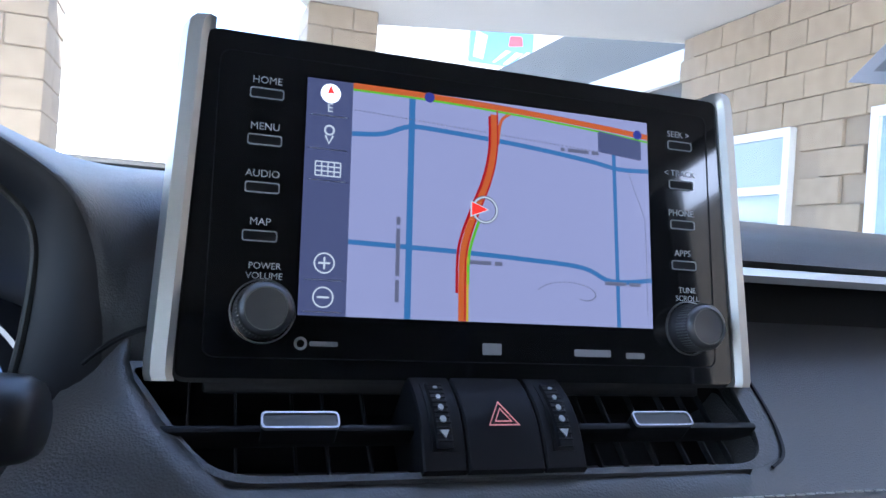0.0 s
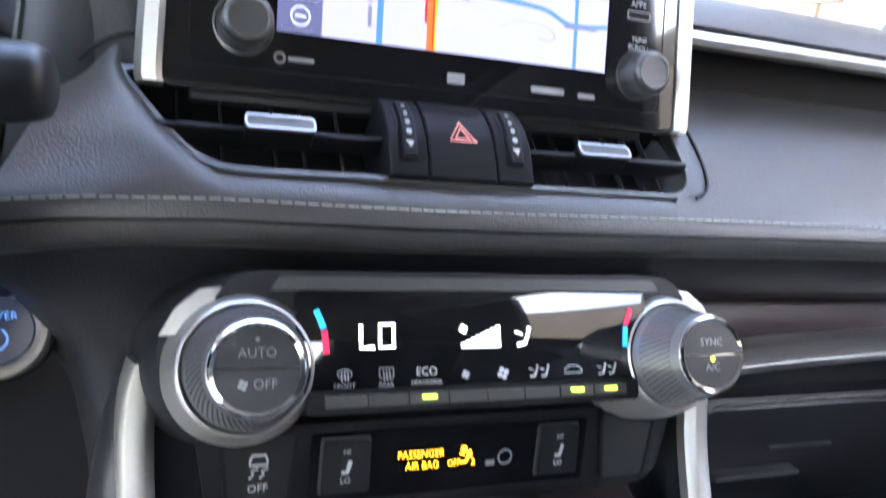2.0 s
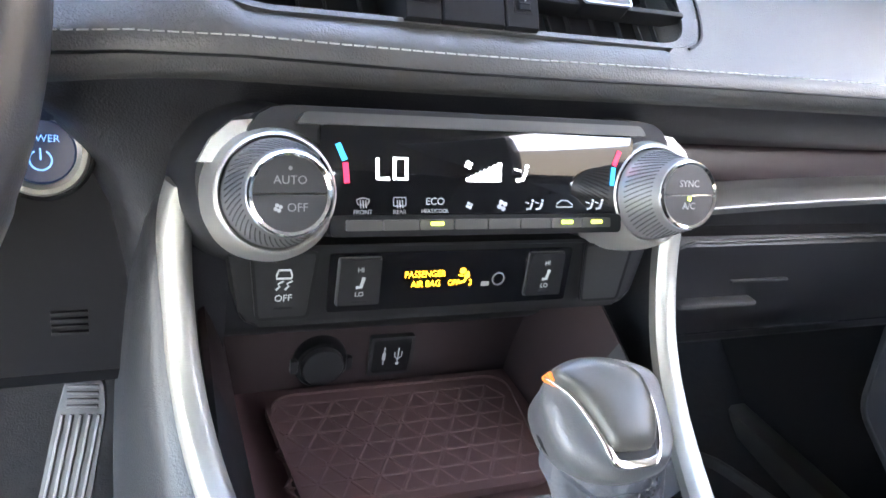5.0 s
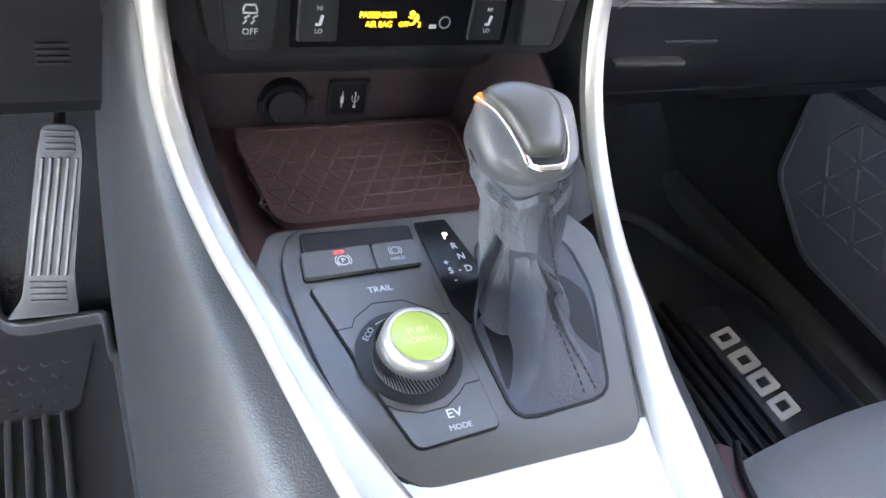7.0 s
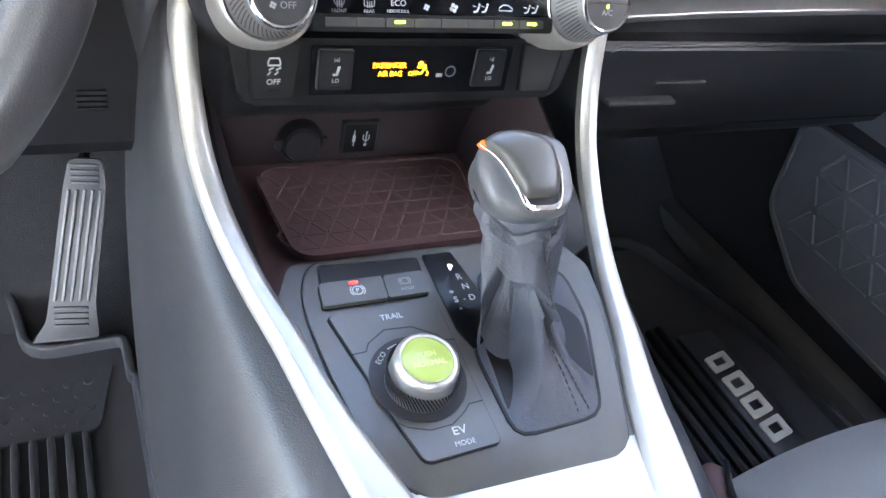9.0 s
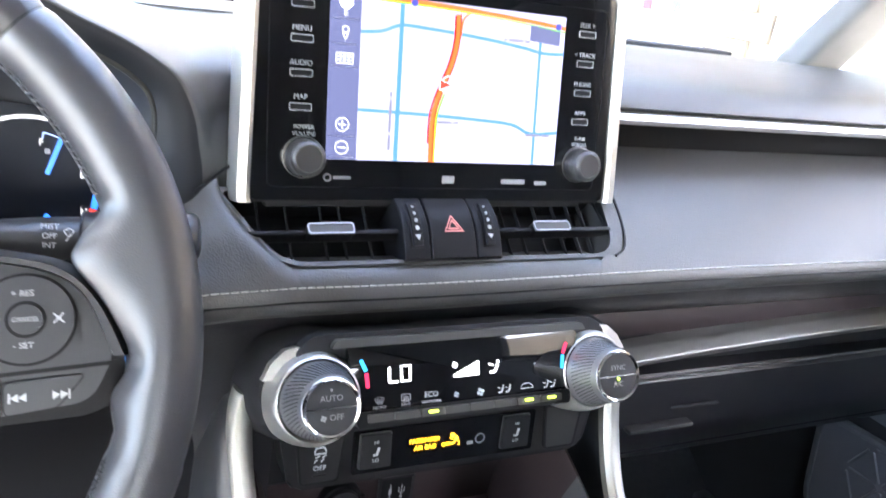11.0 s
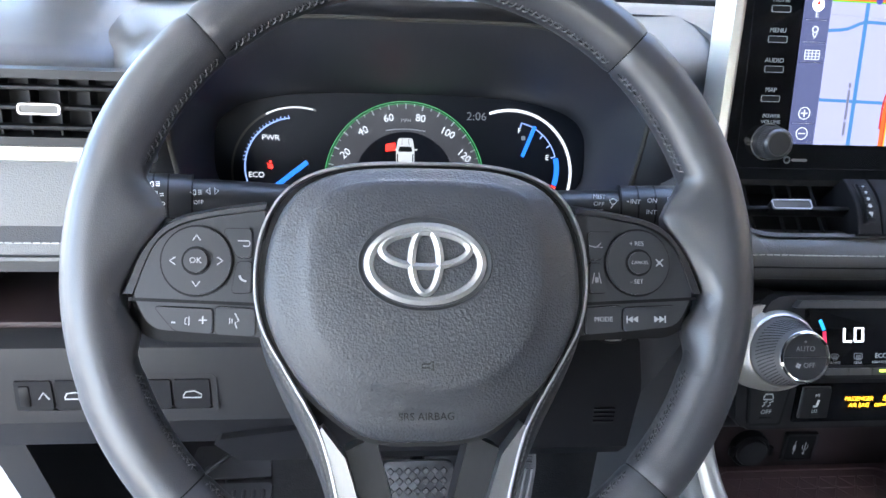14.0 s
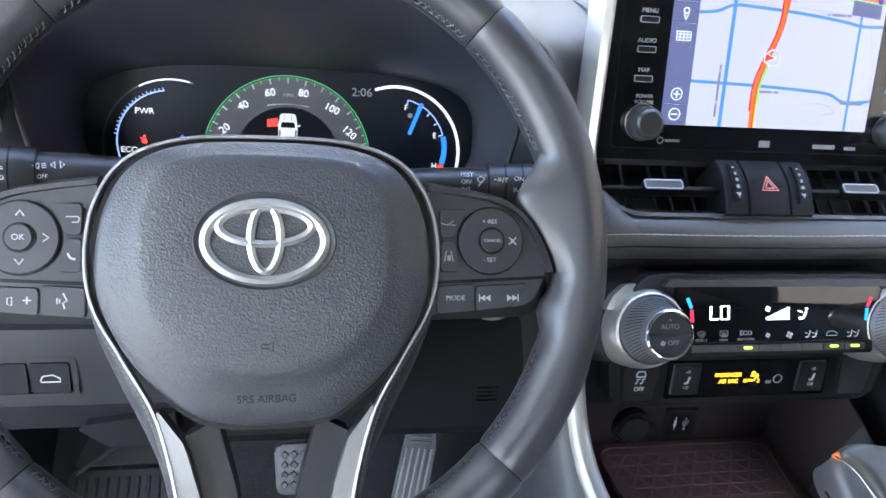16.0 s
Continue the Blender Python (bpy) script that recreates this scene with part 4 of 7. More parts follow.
part("marker_ring", ring(circle(0.0072, mx, my), circle(0.0056, mx, my), 0.0044, 0.0046), MAPINK, screen, "dark edge of the position ring")
part("marker_ring", ring(circle(0.0068, mx, my), circle(0.0060, mx, my), 0.0046, 0.0048), CLUWHITE, screen, "white position ring")
cx, cy = at(0.472, 0.505)
part("marker_edge", prism([(cx - 0.0052, cy + 0.0042), (cx - 0.0052, cy - 0.0042), (cx + 0.0050, cy)], 0.0046, 0.0049), CLUWHITE, screen)
part("marker", prism([(cx - 0.0045, cy + 0.0033), (cx - 0.0045, cy - 0.0033), (cx + 0.0039, cy)], 0.0048, 0.0051), REDLIGHT, screen, "red position arrow")
cx, cy = at(0.06, 0.06)
part("compass", prism(circle(0.0048, cx, cy, 20), 0.0041, 0.0043), WHITELIGHT, screen, "white compass disc")
part("needle", prism([(cx - 0.0016, cy), (cx + 0.0016, cy), (cx, cy + 0.004)], 0.0044, 0.0046), REDLIGHT, screen)
part("letter", lettering("E", 0.0062, *at(0.06, 0.125), 0.0042), CLUWHITE, screen)
part("pin", joined(line(circle(0.0022, *at(0.06, 0.222), 14), 0.0009, 0.0042, closed=True), line([at(0.05, 0.245), at(0.06, 0.28), at(0.07, 0.245)], 0.0009, 0.0042)), CLUWHITE, screen)
part("grid_icon", joined(*[line([at(0.028, 0.36 + 0.02 * i), at(0.092, 0.36 + 0.02 * i)], 0.0006, 0.0042) for i in range(4)], *[line([at(0.028 + 0.016 * i, 0.36), at(0.028 + 0.016 * i, 0.42)], 0.0006, 0.0042) for i in range(5)]), CLUWHITE, screen)
for v, plus in ((0.785, True), (0.925, False)):
    bits = [line(circle(0.0046, *at(0.06, v), 20), 0.0007, 0.0042, closed=True), line([at(0.045, v), at(0.075, v)], 0.0009, 0.0042)]
    if plus:
        bits.append(line([at(0.06, v - 0.025), at(0.06, v + 0.025)], 0.0009, 0.0042))
    part("zoom_icon", joined(*bits), CLUWHITE, screen)
for v in (0.16, 0.305, 0.44, 0.855, 0.985):
    part("divider", line([at(0.012, v), at(0.106, v)], 0.0004, 0.0042), GREYPRINT, screen)

# buttons with their words
TURNED = material("turned_dark_metal", (0.11, 0.11, 0.112), 0.36, metal=0.7, grain=0.05, size=0.0003, vary=0.1, wide=0.01)
SMOKEGREY = material("smoked_grey_metal", (0.20, 0.20, 0.20), 0.35, metal=0.7, vary=0.05)
for x, words in ((-0.1110, ("HOME", "MENU", "AUDIO", "MAP")), (0.1145, ("SEEK >", "< TRACK", "PHONE", "APPS"))):
    for i, w in enumerate(words):
        y = 0.1295 - 0.0224 * i
        b = part("button", prism(rect(0.0150, 0.0045, 0.0012, x, y), 0.0032, 0.0044, 0.0004), BUTTON, display)
        part("button_rim", ring(rect(0.0156, 0.0051, 0.0014, x, y), rect(0.0146, 0.0041, 0.0011, x, y), 0.0042, 0.0048), PRINT, b, "thin silver rim")
        part("letters", lettering(w, 0.0049, x, y + 0.0066, 0.0036), PRINT, b)
for x, words in ((-0.1080, ("POWER", "VOLUME")), (0.1165, ("TUNE", "SCROLL"))):
    part("letters", joined(lettering(words[0], 0.0042, x, 0.0488, 0.0036), lettering(words[1], 0.0042, x, 0.0443, 0.0036)), PRINT, fascia)
    K = pose(x, 0.0285, 0.0035) @ Matrix.Diagonal((0.92, 0.92, 1.0, 1))
    knob = part("knob", revolve([(0.0140, 0.0), (0.0140, 0.004), (0.0135, 0.006), (0.0128, 0.0150), (0.0118, 0.0168), (0.0102, 0.0175), (0.0100, 0.0168), (0.0001, 0.0165)], 48), TURNED, display, "dark silver control knob with a turned face", m=K)
    part("grip", joined(*[moved(box(0.0006, 0.0007, 0.0085, 0.0132, 0, 0.0102), pose(0, 0, 0, 0, 0, 7.5 * i)) for i in range(48)]), SMOKEGREY, knob, "knurled grip")
    part("face_ring", revolve([(0.0102, 0.0165), (0.0102, 0.0175), (0.0097, 0.0175), (0.0097, 0.0165)], 40), SMOKEGREY, knob)
    part("skirt_ring", revolve([(0.0158, 0.0), (0.0158, 0.0012), (0.0150, 0.0014), (0.0150, 0.0)], 40), SMOKEGREY, knob)
# maker's marks as plain bars
for x, w, y, h in ((0.0025, 0.0100, 0.0145, 0.0056), (0.058, 0.021, 0.0138, 0.0036), (0.083, 0.011, 0.0130, 0.0030), (-0.080, 0.013, 0.0148, 0.0022)):
    part("mark", prism(rect(w, h, 0.0008, x, y), 0.0034, 0.0038), GREYPRINT, fascia, "pale printed bar")
part("mark", ring(circle(0.0030, -0.0905, 0.0148, 18), circle(0.0018, -0.0905, 0.0148, 18), 0.0034, 0.0038), GREYPRINT, fascia, "small printed ring")

# ---- climate controls ----
CLIM = face(0.003, 0.268, 0.955, 22)
climate = thing("climate_panel", "gloss black climate control panel with silver rotary knobs and lit digits", "control panel", CLIM)
lens = part("lens", prism(rounded([(-0.0885, -0.0200), (0.0865, -0.0200), (0.0925, 0.0245), (-0.0885, 0.0245)], 0.004), -0.012, 0.0, 0.001), PIANO, climate, "gloss black display lens")
part("top_bar", prism(rounded([(-0.100, 0.0243), (0.100, 0.0243), (0.096, 0.0300), (-0.096, 0.0300)], 0.0025), -0.04, 0.0015, 0.004, 4), material("smoked_bar", (0.10, 0.10, 0.098), 0.42, metal=0.6, vary=0.08), climate, "smoked grey upper bar")
part("case", loft([[(x * s, y * s2, z) for x, y in rounded([(-0.128, -0.030), (0.128, -0.030), (0.122, 0.034), (-0.122, 0.034)], 0.02)] for s, s2, z in ((0.98, 1.0, -0.075), (1, 1, -0.012), (0.99, 0.98, -0.006))]), PLASTIC, climate)
part("button_bed", prism(rect(0.168, 0.0105, 0.003, 0.0, -0.0245), -0.010, 0.0012, 0.001), DEEP, climate)
for i in range(8):
    b = part("key", prism(rect(0.0184, 0.0052, 0.001, -0.0675 + 0.0191 * i, -0.0240), 0.0005, 0.0034, 0.0012), SATIN, climate)
    if i in (2, 6, 7):
        part("lamp", prism(rect(0.0072, 0.0018, 0.0006, -0.0675 + 0.0191 * i, -0.0235), 0.0033, 0.0038), GREENLED, b, "lime indicator light")
# digits and icons
part("digit", line([(-0.0600, 0.0090), (-0.0600, -0.0012), (-0.0537, -0.0012)], 0.0019, 0.0002), WHITELIGHT, lens, "lit white digit")
part("digit", line([(-0.0512, 0.0090), (-0.0448, 0.0090), (-0.0448, -0.0012), (-0.0512, -0.0012)], 0.0019, 0.0002, closed=True), WHITELIGHT, lens, "lit white digit")
for i in range(8):
    part("fan_bar", prism(rect(0.0024, 0.0022 + 0.0011 * i, 0, -0.0108 + 0.00255 * i, -0.0022 + (0.0022 + 0.0011 * i) / 2), 0.0002, 0.0005), WHITELIGHT, lens)


def fan_icon(x, y, r, z=0.0003):
    return joined(*[prism(circle(r * 0.42, x + r * 0.58 * math.cos(radians(90 * i + 20)), y + r * 0.58 * math.sin(radians(90 * i + 20)), 8), z, z + 0.0003) for i in range(4)])


def seated_icon(x, y, s, z=0.0003):
    return joined(line([(x - 3 * s, y - 3 * s), (x + 0.6 * s, y - 2.4 * s), (x + 2.4 * s, y + 2 * s)], 1.6 * s, z), prism(circle(1.0 * s, x + 2.6 * s, y + 3.6 * s, 8), z, z + 0.0003), line([(x - 4 * s, y + 2.4 * s), (x - 0.5 * s, y + 1.4 * s)], 0.8 * s, z))


part("fan_icon", fan_icon(-0.0108, 0.0064, 0.0023), WHITELIGHT, lens)
part("seat_icon", seated_icon(0.0205, 0.0020, 0.00115), WHITELIGHT, lens)
for i in range(8):
    x, y = -0.0675 + 0.0191 * i, -0.0135
    if i < 2:
        bits = [line(rounded([(x - 0.0035, y + 0.002), (x - 0.0025, y - 0.0005), (x + 0.0025, y - 0.0005), (x + 0.0035, y + 0.002), (x, y + 0.003)], 0.001) if i == 0 else rect(0.0065, 0.0042, 0.0006, x, y + 0.001), 0.0005, 0.0002, closed=True)] + [line([(x + d, y + 0.0018), (x + d + 0.0003, y - 0.0022)], 0.0006, 0.0002) for d in (-0.0014, 0, 0.0014)]
        part("icon", joined(*bits), GREYPRINT, lens)
        part("letters", lettering(("FRONT", "REAR")[i], 0.0030, x, y - 0.0042, 0.0003), GREYPRINT, lens)
    elif i == 2:
        part("letters", joined(lettering("ECO", 0.0052, x, y + 0.0010, 0.0003), lettering("HEAT/COOL", 0.0027, x, y - 0.0038, 0.0003)), PRINT, lens)
    elif i in (3, 4):
        part("icon", fan_icon(x, y - 0.001, 0.0021 if i == 3 else 0.0031), PRINT, lens)
    elif i == 6:
        part("icon", line([(x - 0.005, y - 0.002), (x - 0.0045, y), (x - 0.002, y + 0.0015), (x + 0.002, y + 0.0015), (x + 0.005, y - 0.0005), (x + 0.005, y - 0.002)], 0.0006, 0.0002, closed=True), PRINT, lens)
    else:
        part("icon", joined(seated_icon(x - 0.0025, y - 0.001, 0.0007), seated_icon(x + 0.0035, y - 0.001, 0.0007)), PRINT, lens)
for x, s in ((-0.0765, 1), (0.0790, -1)):
    blue, red = (BLUELIGHT, material("display_red", (0.3, 0.02, 0.04), 0.3, vary=0, emit=(0.55, 0.02, 0.06), power=0.8))
    up, lo = (material("display_cyan", (0.02, 0.15, 0.3), 0.3, vary=0, emit=(0.03, 0.30, 0.60), power=0.8), red)
    if s < 0:
        up, lo = lo, up
    part("temperature_mark", line([(x - s * 0.0035, 0.0155), (x, 0.0075)], 0.0028, 0.0002), up, lens, "coloured temperature arc")
    part("temperature_mark", line([(x + s * 0.0002, 0.0065), (x + s * 0.0010, -0.0035)], 0.0028, 0.0002), lo, lens, "coloured temperature arc")
# rotary knobs
RIBSILVER = material("ribbed_knob_silver", (0.46, 0.46, 0.47), 0.38, metal=0.85, grain=0.05, size=0.0004, vary=0.06)
# Darker than the knob's metal: groove shade put into the ribs' colour.
RIBSHADE = material("groove_shade_grey", (0.11, 0.11, 0.115), 0.45, metal=0.4, vary=0.1)


def rib(a0):
    """One slanting rib that winds down the knob's cone."""
    pts = []
    for i in range(6):
        f = i / 5
        a, r = radians(a0 + 17 * f), 0.0203 + (0.0247 - 0.0203) * f
        pts.append((r * math.cos(a), r * math.sin(a), 0.0268 - (0.0268 - 0.0084) * f))
    return tube(pts, 0.00042, 4)


for x, words in ((-0.1090, ("AUTO", "OFF")), (0.1080, ("SYNC", "A/C"))):
    K = pose(x, -0.0085, -0.004)
    sgn = 1 if x > 0 else -1
    part("housing", moved(revolve([(0.0455, -0.075), (0.0430, -0.050), (0.0395, -0.030), (0.0360, -0.018), (0.0330, -0.014)], 48), pose(sgn * 0.002, 0.006, 0)), PLASTIC, climate, "smooth black housing behind the knob", m=K)
    crown = [(0.0345, 0.0145), (0.0285, 0.0255), (0.0190, 0.0335), (-0.0020, 0.0362), (-0.0185, 0.0325), (-0.0275, 0.0235), (-0.0310, 0.0150)]
    crown = [(sgn * a, b) for a, b in crown] + [(sgn * q.x, q.y) for q in circle(0.0300, 0, 0, 14, 150, 28)]
    part("crown", prism(crown, -0.055, -0.0045, 0.0035, 3), SILVER, climate, "satin silver crown over the knob", m=K)
    collar = part("collar", revolve([(0.0352, -0.055), (0.0348, -0.028), (0.0340, -0.016), (0.0326, -0.0075), (0.0308, -0.0015), (0.0294, 0.0022), (0.0284, 0.0040), (0.0274, 0.0046), (0.0266, 0.0036), (0.0262, 0.0), (0.0262, -0.01)], 64), SILVER, climate, "satin silver collar", m=K)
    knob = part("knob", revolve([(0.0258, -0.005), (0.0258, 0.0028), (0.0256, 0.0052), (0.0250, 0.0072), (0.0199, 0.0285), (0.0193, 0.0318), (0.0184, 0.0326), (0.0176, 0.0318), (0.0176, 0.0280)], 64), RIBSILVER, climate, "silver rotary knob with a ribbed cone", m=K)
    part("ribs", joined(*[rib(360 / 54 * i) for i in range(54)]), RIBSHADE, knob, "slanting ribs in the grey of shaded grooves")
    part("chrome_ring", revolve([(0.0188, 0.0312), (0.0188, 0.0334), (0.0179, 0.0342), (0.0166, 0.0333), (0.0166, 0.0312)], 56), CHROME, knob, "chrome ring")
    for sgn, w in ((1, words[0]), (-1, words[1])):
        half = part("push_button", prism(circle(0.0163, 0, 0.0004 * sgn, 24, 0 if sgn > 0 else 180, 180 if sgn > 0 else 360), 0.0285, 0.0330, 0.0005), material("brushed_dark_metal", (0.075, 0.075, 0.078), 0.34, metal=0.6, grain=0.05, size=0.0004, vary=0.2, wide=0.012) if sgn > 0 else bpy.data.materials["brushed_dark_metal"], knob)
        part("letters", lettering(w, 0.0053, 0 if w != "OFF" else 0.0030, 0.0060 * sgn, 0.0331), GREYPRINT, half)
        if w == "OFF":
            part("icon", fan_icon(-0.0055, -0.0060, 0.0021, 0.0331), PRINT, half)
    if x > 0:
        part("lamp", prism(circle(0.0012, 0, -0.0020, 12), 0.0330, 0.0334), GREENLED, knob, "lime indicator light")
    else:
        part("lamp", prism(circle(0.0009, 0, 0.0112, 12), 0.0330, 0.0333), GREYPRINT, knob)

# ---- switch panel below ----
SWITCHPLATE = material("switch_panel_plastic", (0.011, 0.011, 0.012), 0.46, grain=0.2, size=0.0006, wide=0.08, spec=0.25)
TRACBLACK = material("switch_black", (0.014, 0.014, 0.015), 0.38, grain=0.1, size=0.0005, wide=0.03, spec=0.28)
BLANKGREY = material("blank_key_grey", (0.022, 0.022, 0.022), 0.42, grain=0.1, size=0.0005, wide=0.03, spec=0.4)
SWI = face(0.003, 0.2885, 0.889, 5)
switches = thing("heater_control_panel", "dark panel of seat heater keys with an amber airbag warning", "control panel", SWI)
part("plate", prism(rounded([(-0.119, -0.0285), (0.127, -0.0285), (0.135, 0.018), (-0.127, 0.018)], [0.010, 0.010, 0.004, 0.004]), -0.03, 0.0, 0.003), SWITCHPLATE, switches)
bezel = part("bezel", prism(rect(0.1515, 0.0345, 0.002, 0.0025, -0.0042), 0.0, 0.0014, 0.0006), material("smoked_strip", (0.004, 0.004, 0.005), 0.22, vary=0.05, spec=0.25), switches, "gloss black strip")
for x in (-0.0565, 0.0605):
    k = part("heater_key", prism(rounded([(x - 0.012, -0.0165), (x + 0.012, -0.0165), (x + 0.0115, 0.0105), (x - 0.0115, 0.0105)], 0.0015), 0.001, 0.0044, 0.0014), TRACBLACK, bezel, "black rocker key")
    # Thin paler strip paints the light caught on the key's rim.
    part("key_outline", outline(rounded([(x - 0.0125, -0.0170), (x + 0.0125, -0.0170), (x + 0.0120, 0.0110), (x - 0.0120, 0.0110)], 0.0015), 0.0006, 0.0012, 0.0010), EDGEGLINT, bezel)
    part("letters", joined(lettering("HI", 0.0040, x, 0.0045, 0.0045), lettering("LO", 0.0040, x, -0.0100, 0.0045)), PRINT, k)
    part("icon", line([(x - 0.0022, -0.0056), (x + 0.0006, -0.0056), (x + 0.0020, 0.0002)], 0.0020, 0.0045), PRINT, k)
    part("notch", box(0.0085, 0.0010, 0.0006, x, -0.0143, 0.0043), DEEP, k)
part("warning", joined(lettering("PASSENGER", 0.0056, -0.0172, -0.0008, 0.0016, wide=0.86), lettering("AIR BAG", 0.0056, -0.0162, -0.0068, 0.0016, wide=0.86), lettering("OFF", 0.0048, 0.0010, -0.0068, 0.0016, wide=0.86)), AMBER, bezel, "amber lit words")
part("warning_icon", joined(seated_icon(0.0072, -0.0040, 0.0009, 0.0016), prism(circle(0.0019, 0.0060, 0.0006, 10), 0.0016, 0.0019), prism(circle(0.0017, 0.0092, -0.0026, 10), 0.0016, 0.0019), lettering("2", 0.0050, 0.0118, -0.0070, 0.0016)), AMBER, bezel, "amber passenger symbol")
part("dim_icon", ring(circle(0.0042, 0.0300, -0.0055, 20), circle(0.0034, 0.0300, -0.0055, 20), 0.0014, 0.0017), GREYPRINT, bezel, "unlit grey ring symbol")
part("dim_icon", box(0.0050, 0.0028, 0.0003, 0.0215, -0.0082, 0.0016), GREYPRINT, bezel, "unlit grey bar")
for x, s in ((-0.0980, 1), (0.1035, -1)):
    pts = [(x - 0.0130, -0.0215), (x + 0.0130, -0.0215), (x + 0.0168, 0.0150), (x - 0.0168, 0.0150)]
    part("recess", prism(rounded([(a * 1.0 + (a - x) * 0.08, b * 1.07) for a, b in pts], 0.003), 0.0, 0.0006), DEEP, switches)
    k = part("key", prism(rounded(pts, 0.003), 0.0005, 0.0034, 0.0014), TRACBLACK if s > 0 else BLANKGREY, switches)
    part("key_gap", outline(rounded([(x + (a - x) * 1.03, b * 1.03) for a, b in pts], 0.003), 0.0018, 0.0030, 0.0006), DEEP, switches)
    if s > 0:
        part("letters", lettering("OFF", 0.0054, x, -0.0105, 0.0035), PRINT, k)
        part("icon", joined(line([(x - 0.0040, 0.0030), (x - 0.0030, 0.0058), (x + 0.0030, 0.0058), (x + 0.0040, 0.0030), (x + 0.0040, 0.0010), (x - 0.0040, 0.0010)], 0.0011, 0.0035, closed=True), *[line([(x + d - 0.002, -0.0055), (x + d, -0.0035), (x + d - 0.001, -0.002), (x + d + 0.002, -0.0005)], 0.0009, 0.0035) for d in (-0.0022, 0.0026)]), PRINT, k)
        part("notch", box(0.010, 0.0010, 0.0004, x, -0.0160, 0.0035), DEEP, k)

# ---- centre console ----
PLATE = face(0.0, 0.19, 0.792, 82.6)
console = thing("center_console", "charcoal centre console with silver rails and a burgundy tray", "console")
# silver rails that rise to the climate knobs: x, y, z and width
RAIL = [(0.070, -0.030, 0.7655, 0.038), (0.0795, 0.0, 0.7695, 0.034), (0.0870, 0.025, 0.7730, 0.029), (0.0965, 0.060, 0.7775, 0.024), (0.1080, 0.10, 0.783, 0.020), (0.1190, 0.145, 0.789, 0.018), (0.1325, 0.190, 0.797, 0.017), (0.1450, 0.236, 0.815, 0.017), (0.1520, 0.268, 0.842, 0.017), (0.1555, 0.290, 0.880, 0.017), (0.1560, 0.300, 0.915, 0.017), (0.1525, 0.302, 0.935, 0.016)]


def rail_at(y):
    for (x0, y0, z0, w0), (x1, y1, z1, w1) in zip(RAIL, RAIL[1:]):
        if y0 <= y <= y1:
            f = (y - y0) / (y1 - y0)
            return x0 + (x1 - x0) * f, z0 + (z1 - z0) * f
    return (RAIL[0][0], RAIL[0][2]) if y < RAIL[0][1] else (0.1545, 0.935)


for s in (-1, 1):
    path = spline([(s * x + 0.0075 * max(0, min(1, (y - 0.06) / 0.16)), y, z) for x, y, z, w in RAIL], 5)
    wide = spline([(w, 0, 0) for x, y, z, w in RAIL], 5)
    loops = []
    for i, p in enumerate(path):
        t = (path[min(i + 1, len(path) - 1)] - path[max(i - 1, 0)]).normalized()
        side = Vector((s, 0, 0)) - t * (t.x * s)
        side.normalize()
        top = side.cross(t) * s
        w = wide[i].x / 2
        if top.z < 0 or top.y > 0.5:
            top = -top
        loops.append([p + side * q + top * h for f in (min(0.0052, 0.62 * w),) for q, h in ((-w, -0.009), (-w, -0.0018), (-w + 0.7 * f, 0.0026), (-w + f, 0.0032), (w - f, 0.0032), (w - 0.75 * f, 0.0024), (w - 0.1 * f, -0.0040), (w, -0.0075), (w * 0.9, -0.012))])
    part("rail", loft(loops), RAILSILVER, console, "satin silver console rail")

    def flankside(u, v, s=s):
        y = -0.30 + 0.72 * u
        x, z = rail_at(y)
        x += 0.001 + s * 0.0075 * max(0, min(1, (y - 0.06) / 0.16)) + 0.004 * max(0, min(1, (0.10 - y) / 0.10))
        out = 0.178 + 0.012 * math.sin(math.pi * v)
        w = v ** 0.45
        return (s * (x + (max(out, x + 0.012) - x) * w), y, (z - 0.0075) * (1 - v ** 1.5) + 0.374 * v ** 1.5)

    part("side_panel", sheet(flankside, 40, 16), LEATHER, console)
part("rear_plate", loft([[(x, y, z) for x, y in ((-0.092, 0.036), (0.092, 0.036), (0.082, -0.020), (0.076, -0.030), (-0.076, -0.030), (-0.082, -0.020))] for z in (0.755, 0.7705)]), RAILSILVER, console, "satin silver rear plate")
base = part("base", moved(prism(rounded([(-0.100, 0.012), (-0.116, -0.02), (-0.102, -0.10), (-0.088, -0.172), (0.088, -0.172), (0.102, -0.10), (0.116, -0.02), (0.100, 0.012)], 0.006), -0.05, -0.0022), PLATE), SATIN, console)
plate_line = rounded([(-0.088, 0.010), (-0.1005, -0.018), (-0.0957, -0.090), (-0.0816, -0.142), (-0.0680, -0.163), (0.0575, -0.1665), (0.0690, -0.158), (0.0923, -0.0996), (0.1085, -0.042), (0.098, -0.004), (0.07, 0.010)], [0.010, 0.03, 0.03, 0.02, 0.012, 0.008, 0.008, 0.03, 0.03, 0.02, 0.02])
part("plate_gap", moved(outline(plate_line, 0.0022, -0.0024, 0.0012), PLATE), DEEP, console)
plate = part("top_plate", moved(prism(plate_line, -0.004, 0.0, 0.0012), PLATE), SATIN, console, "satin charcoal top plate")


def on_plate(name, bm, mat, parent=plate, label=""):
    return part(name, moved(bm, PLATE), mat, parent, label)


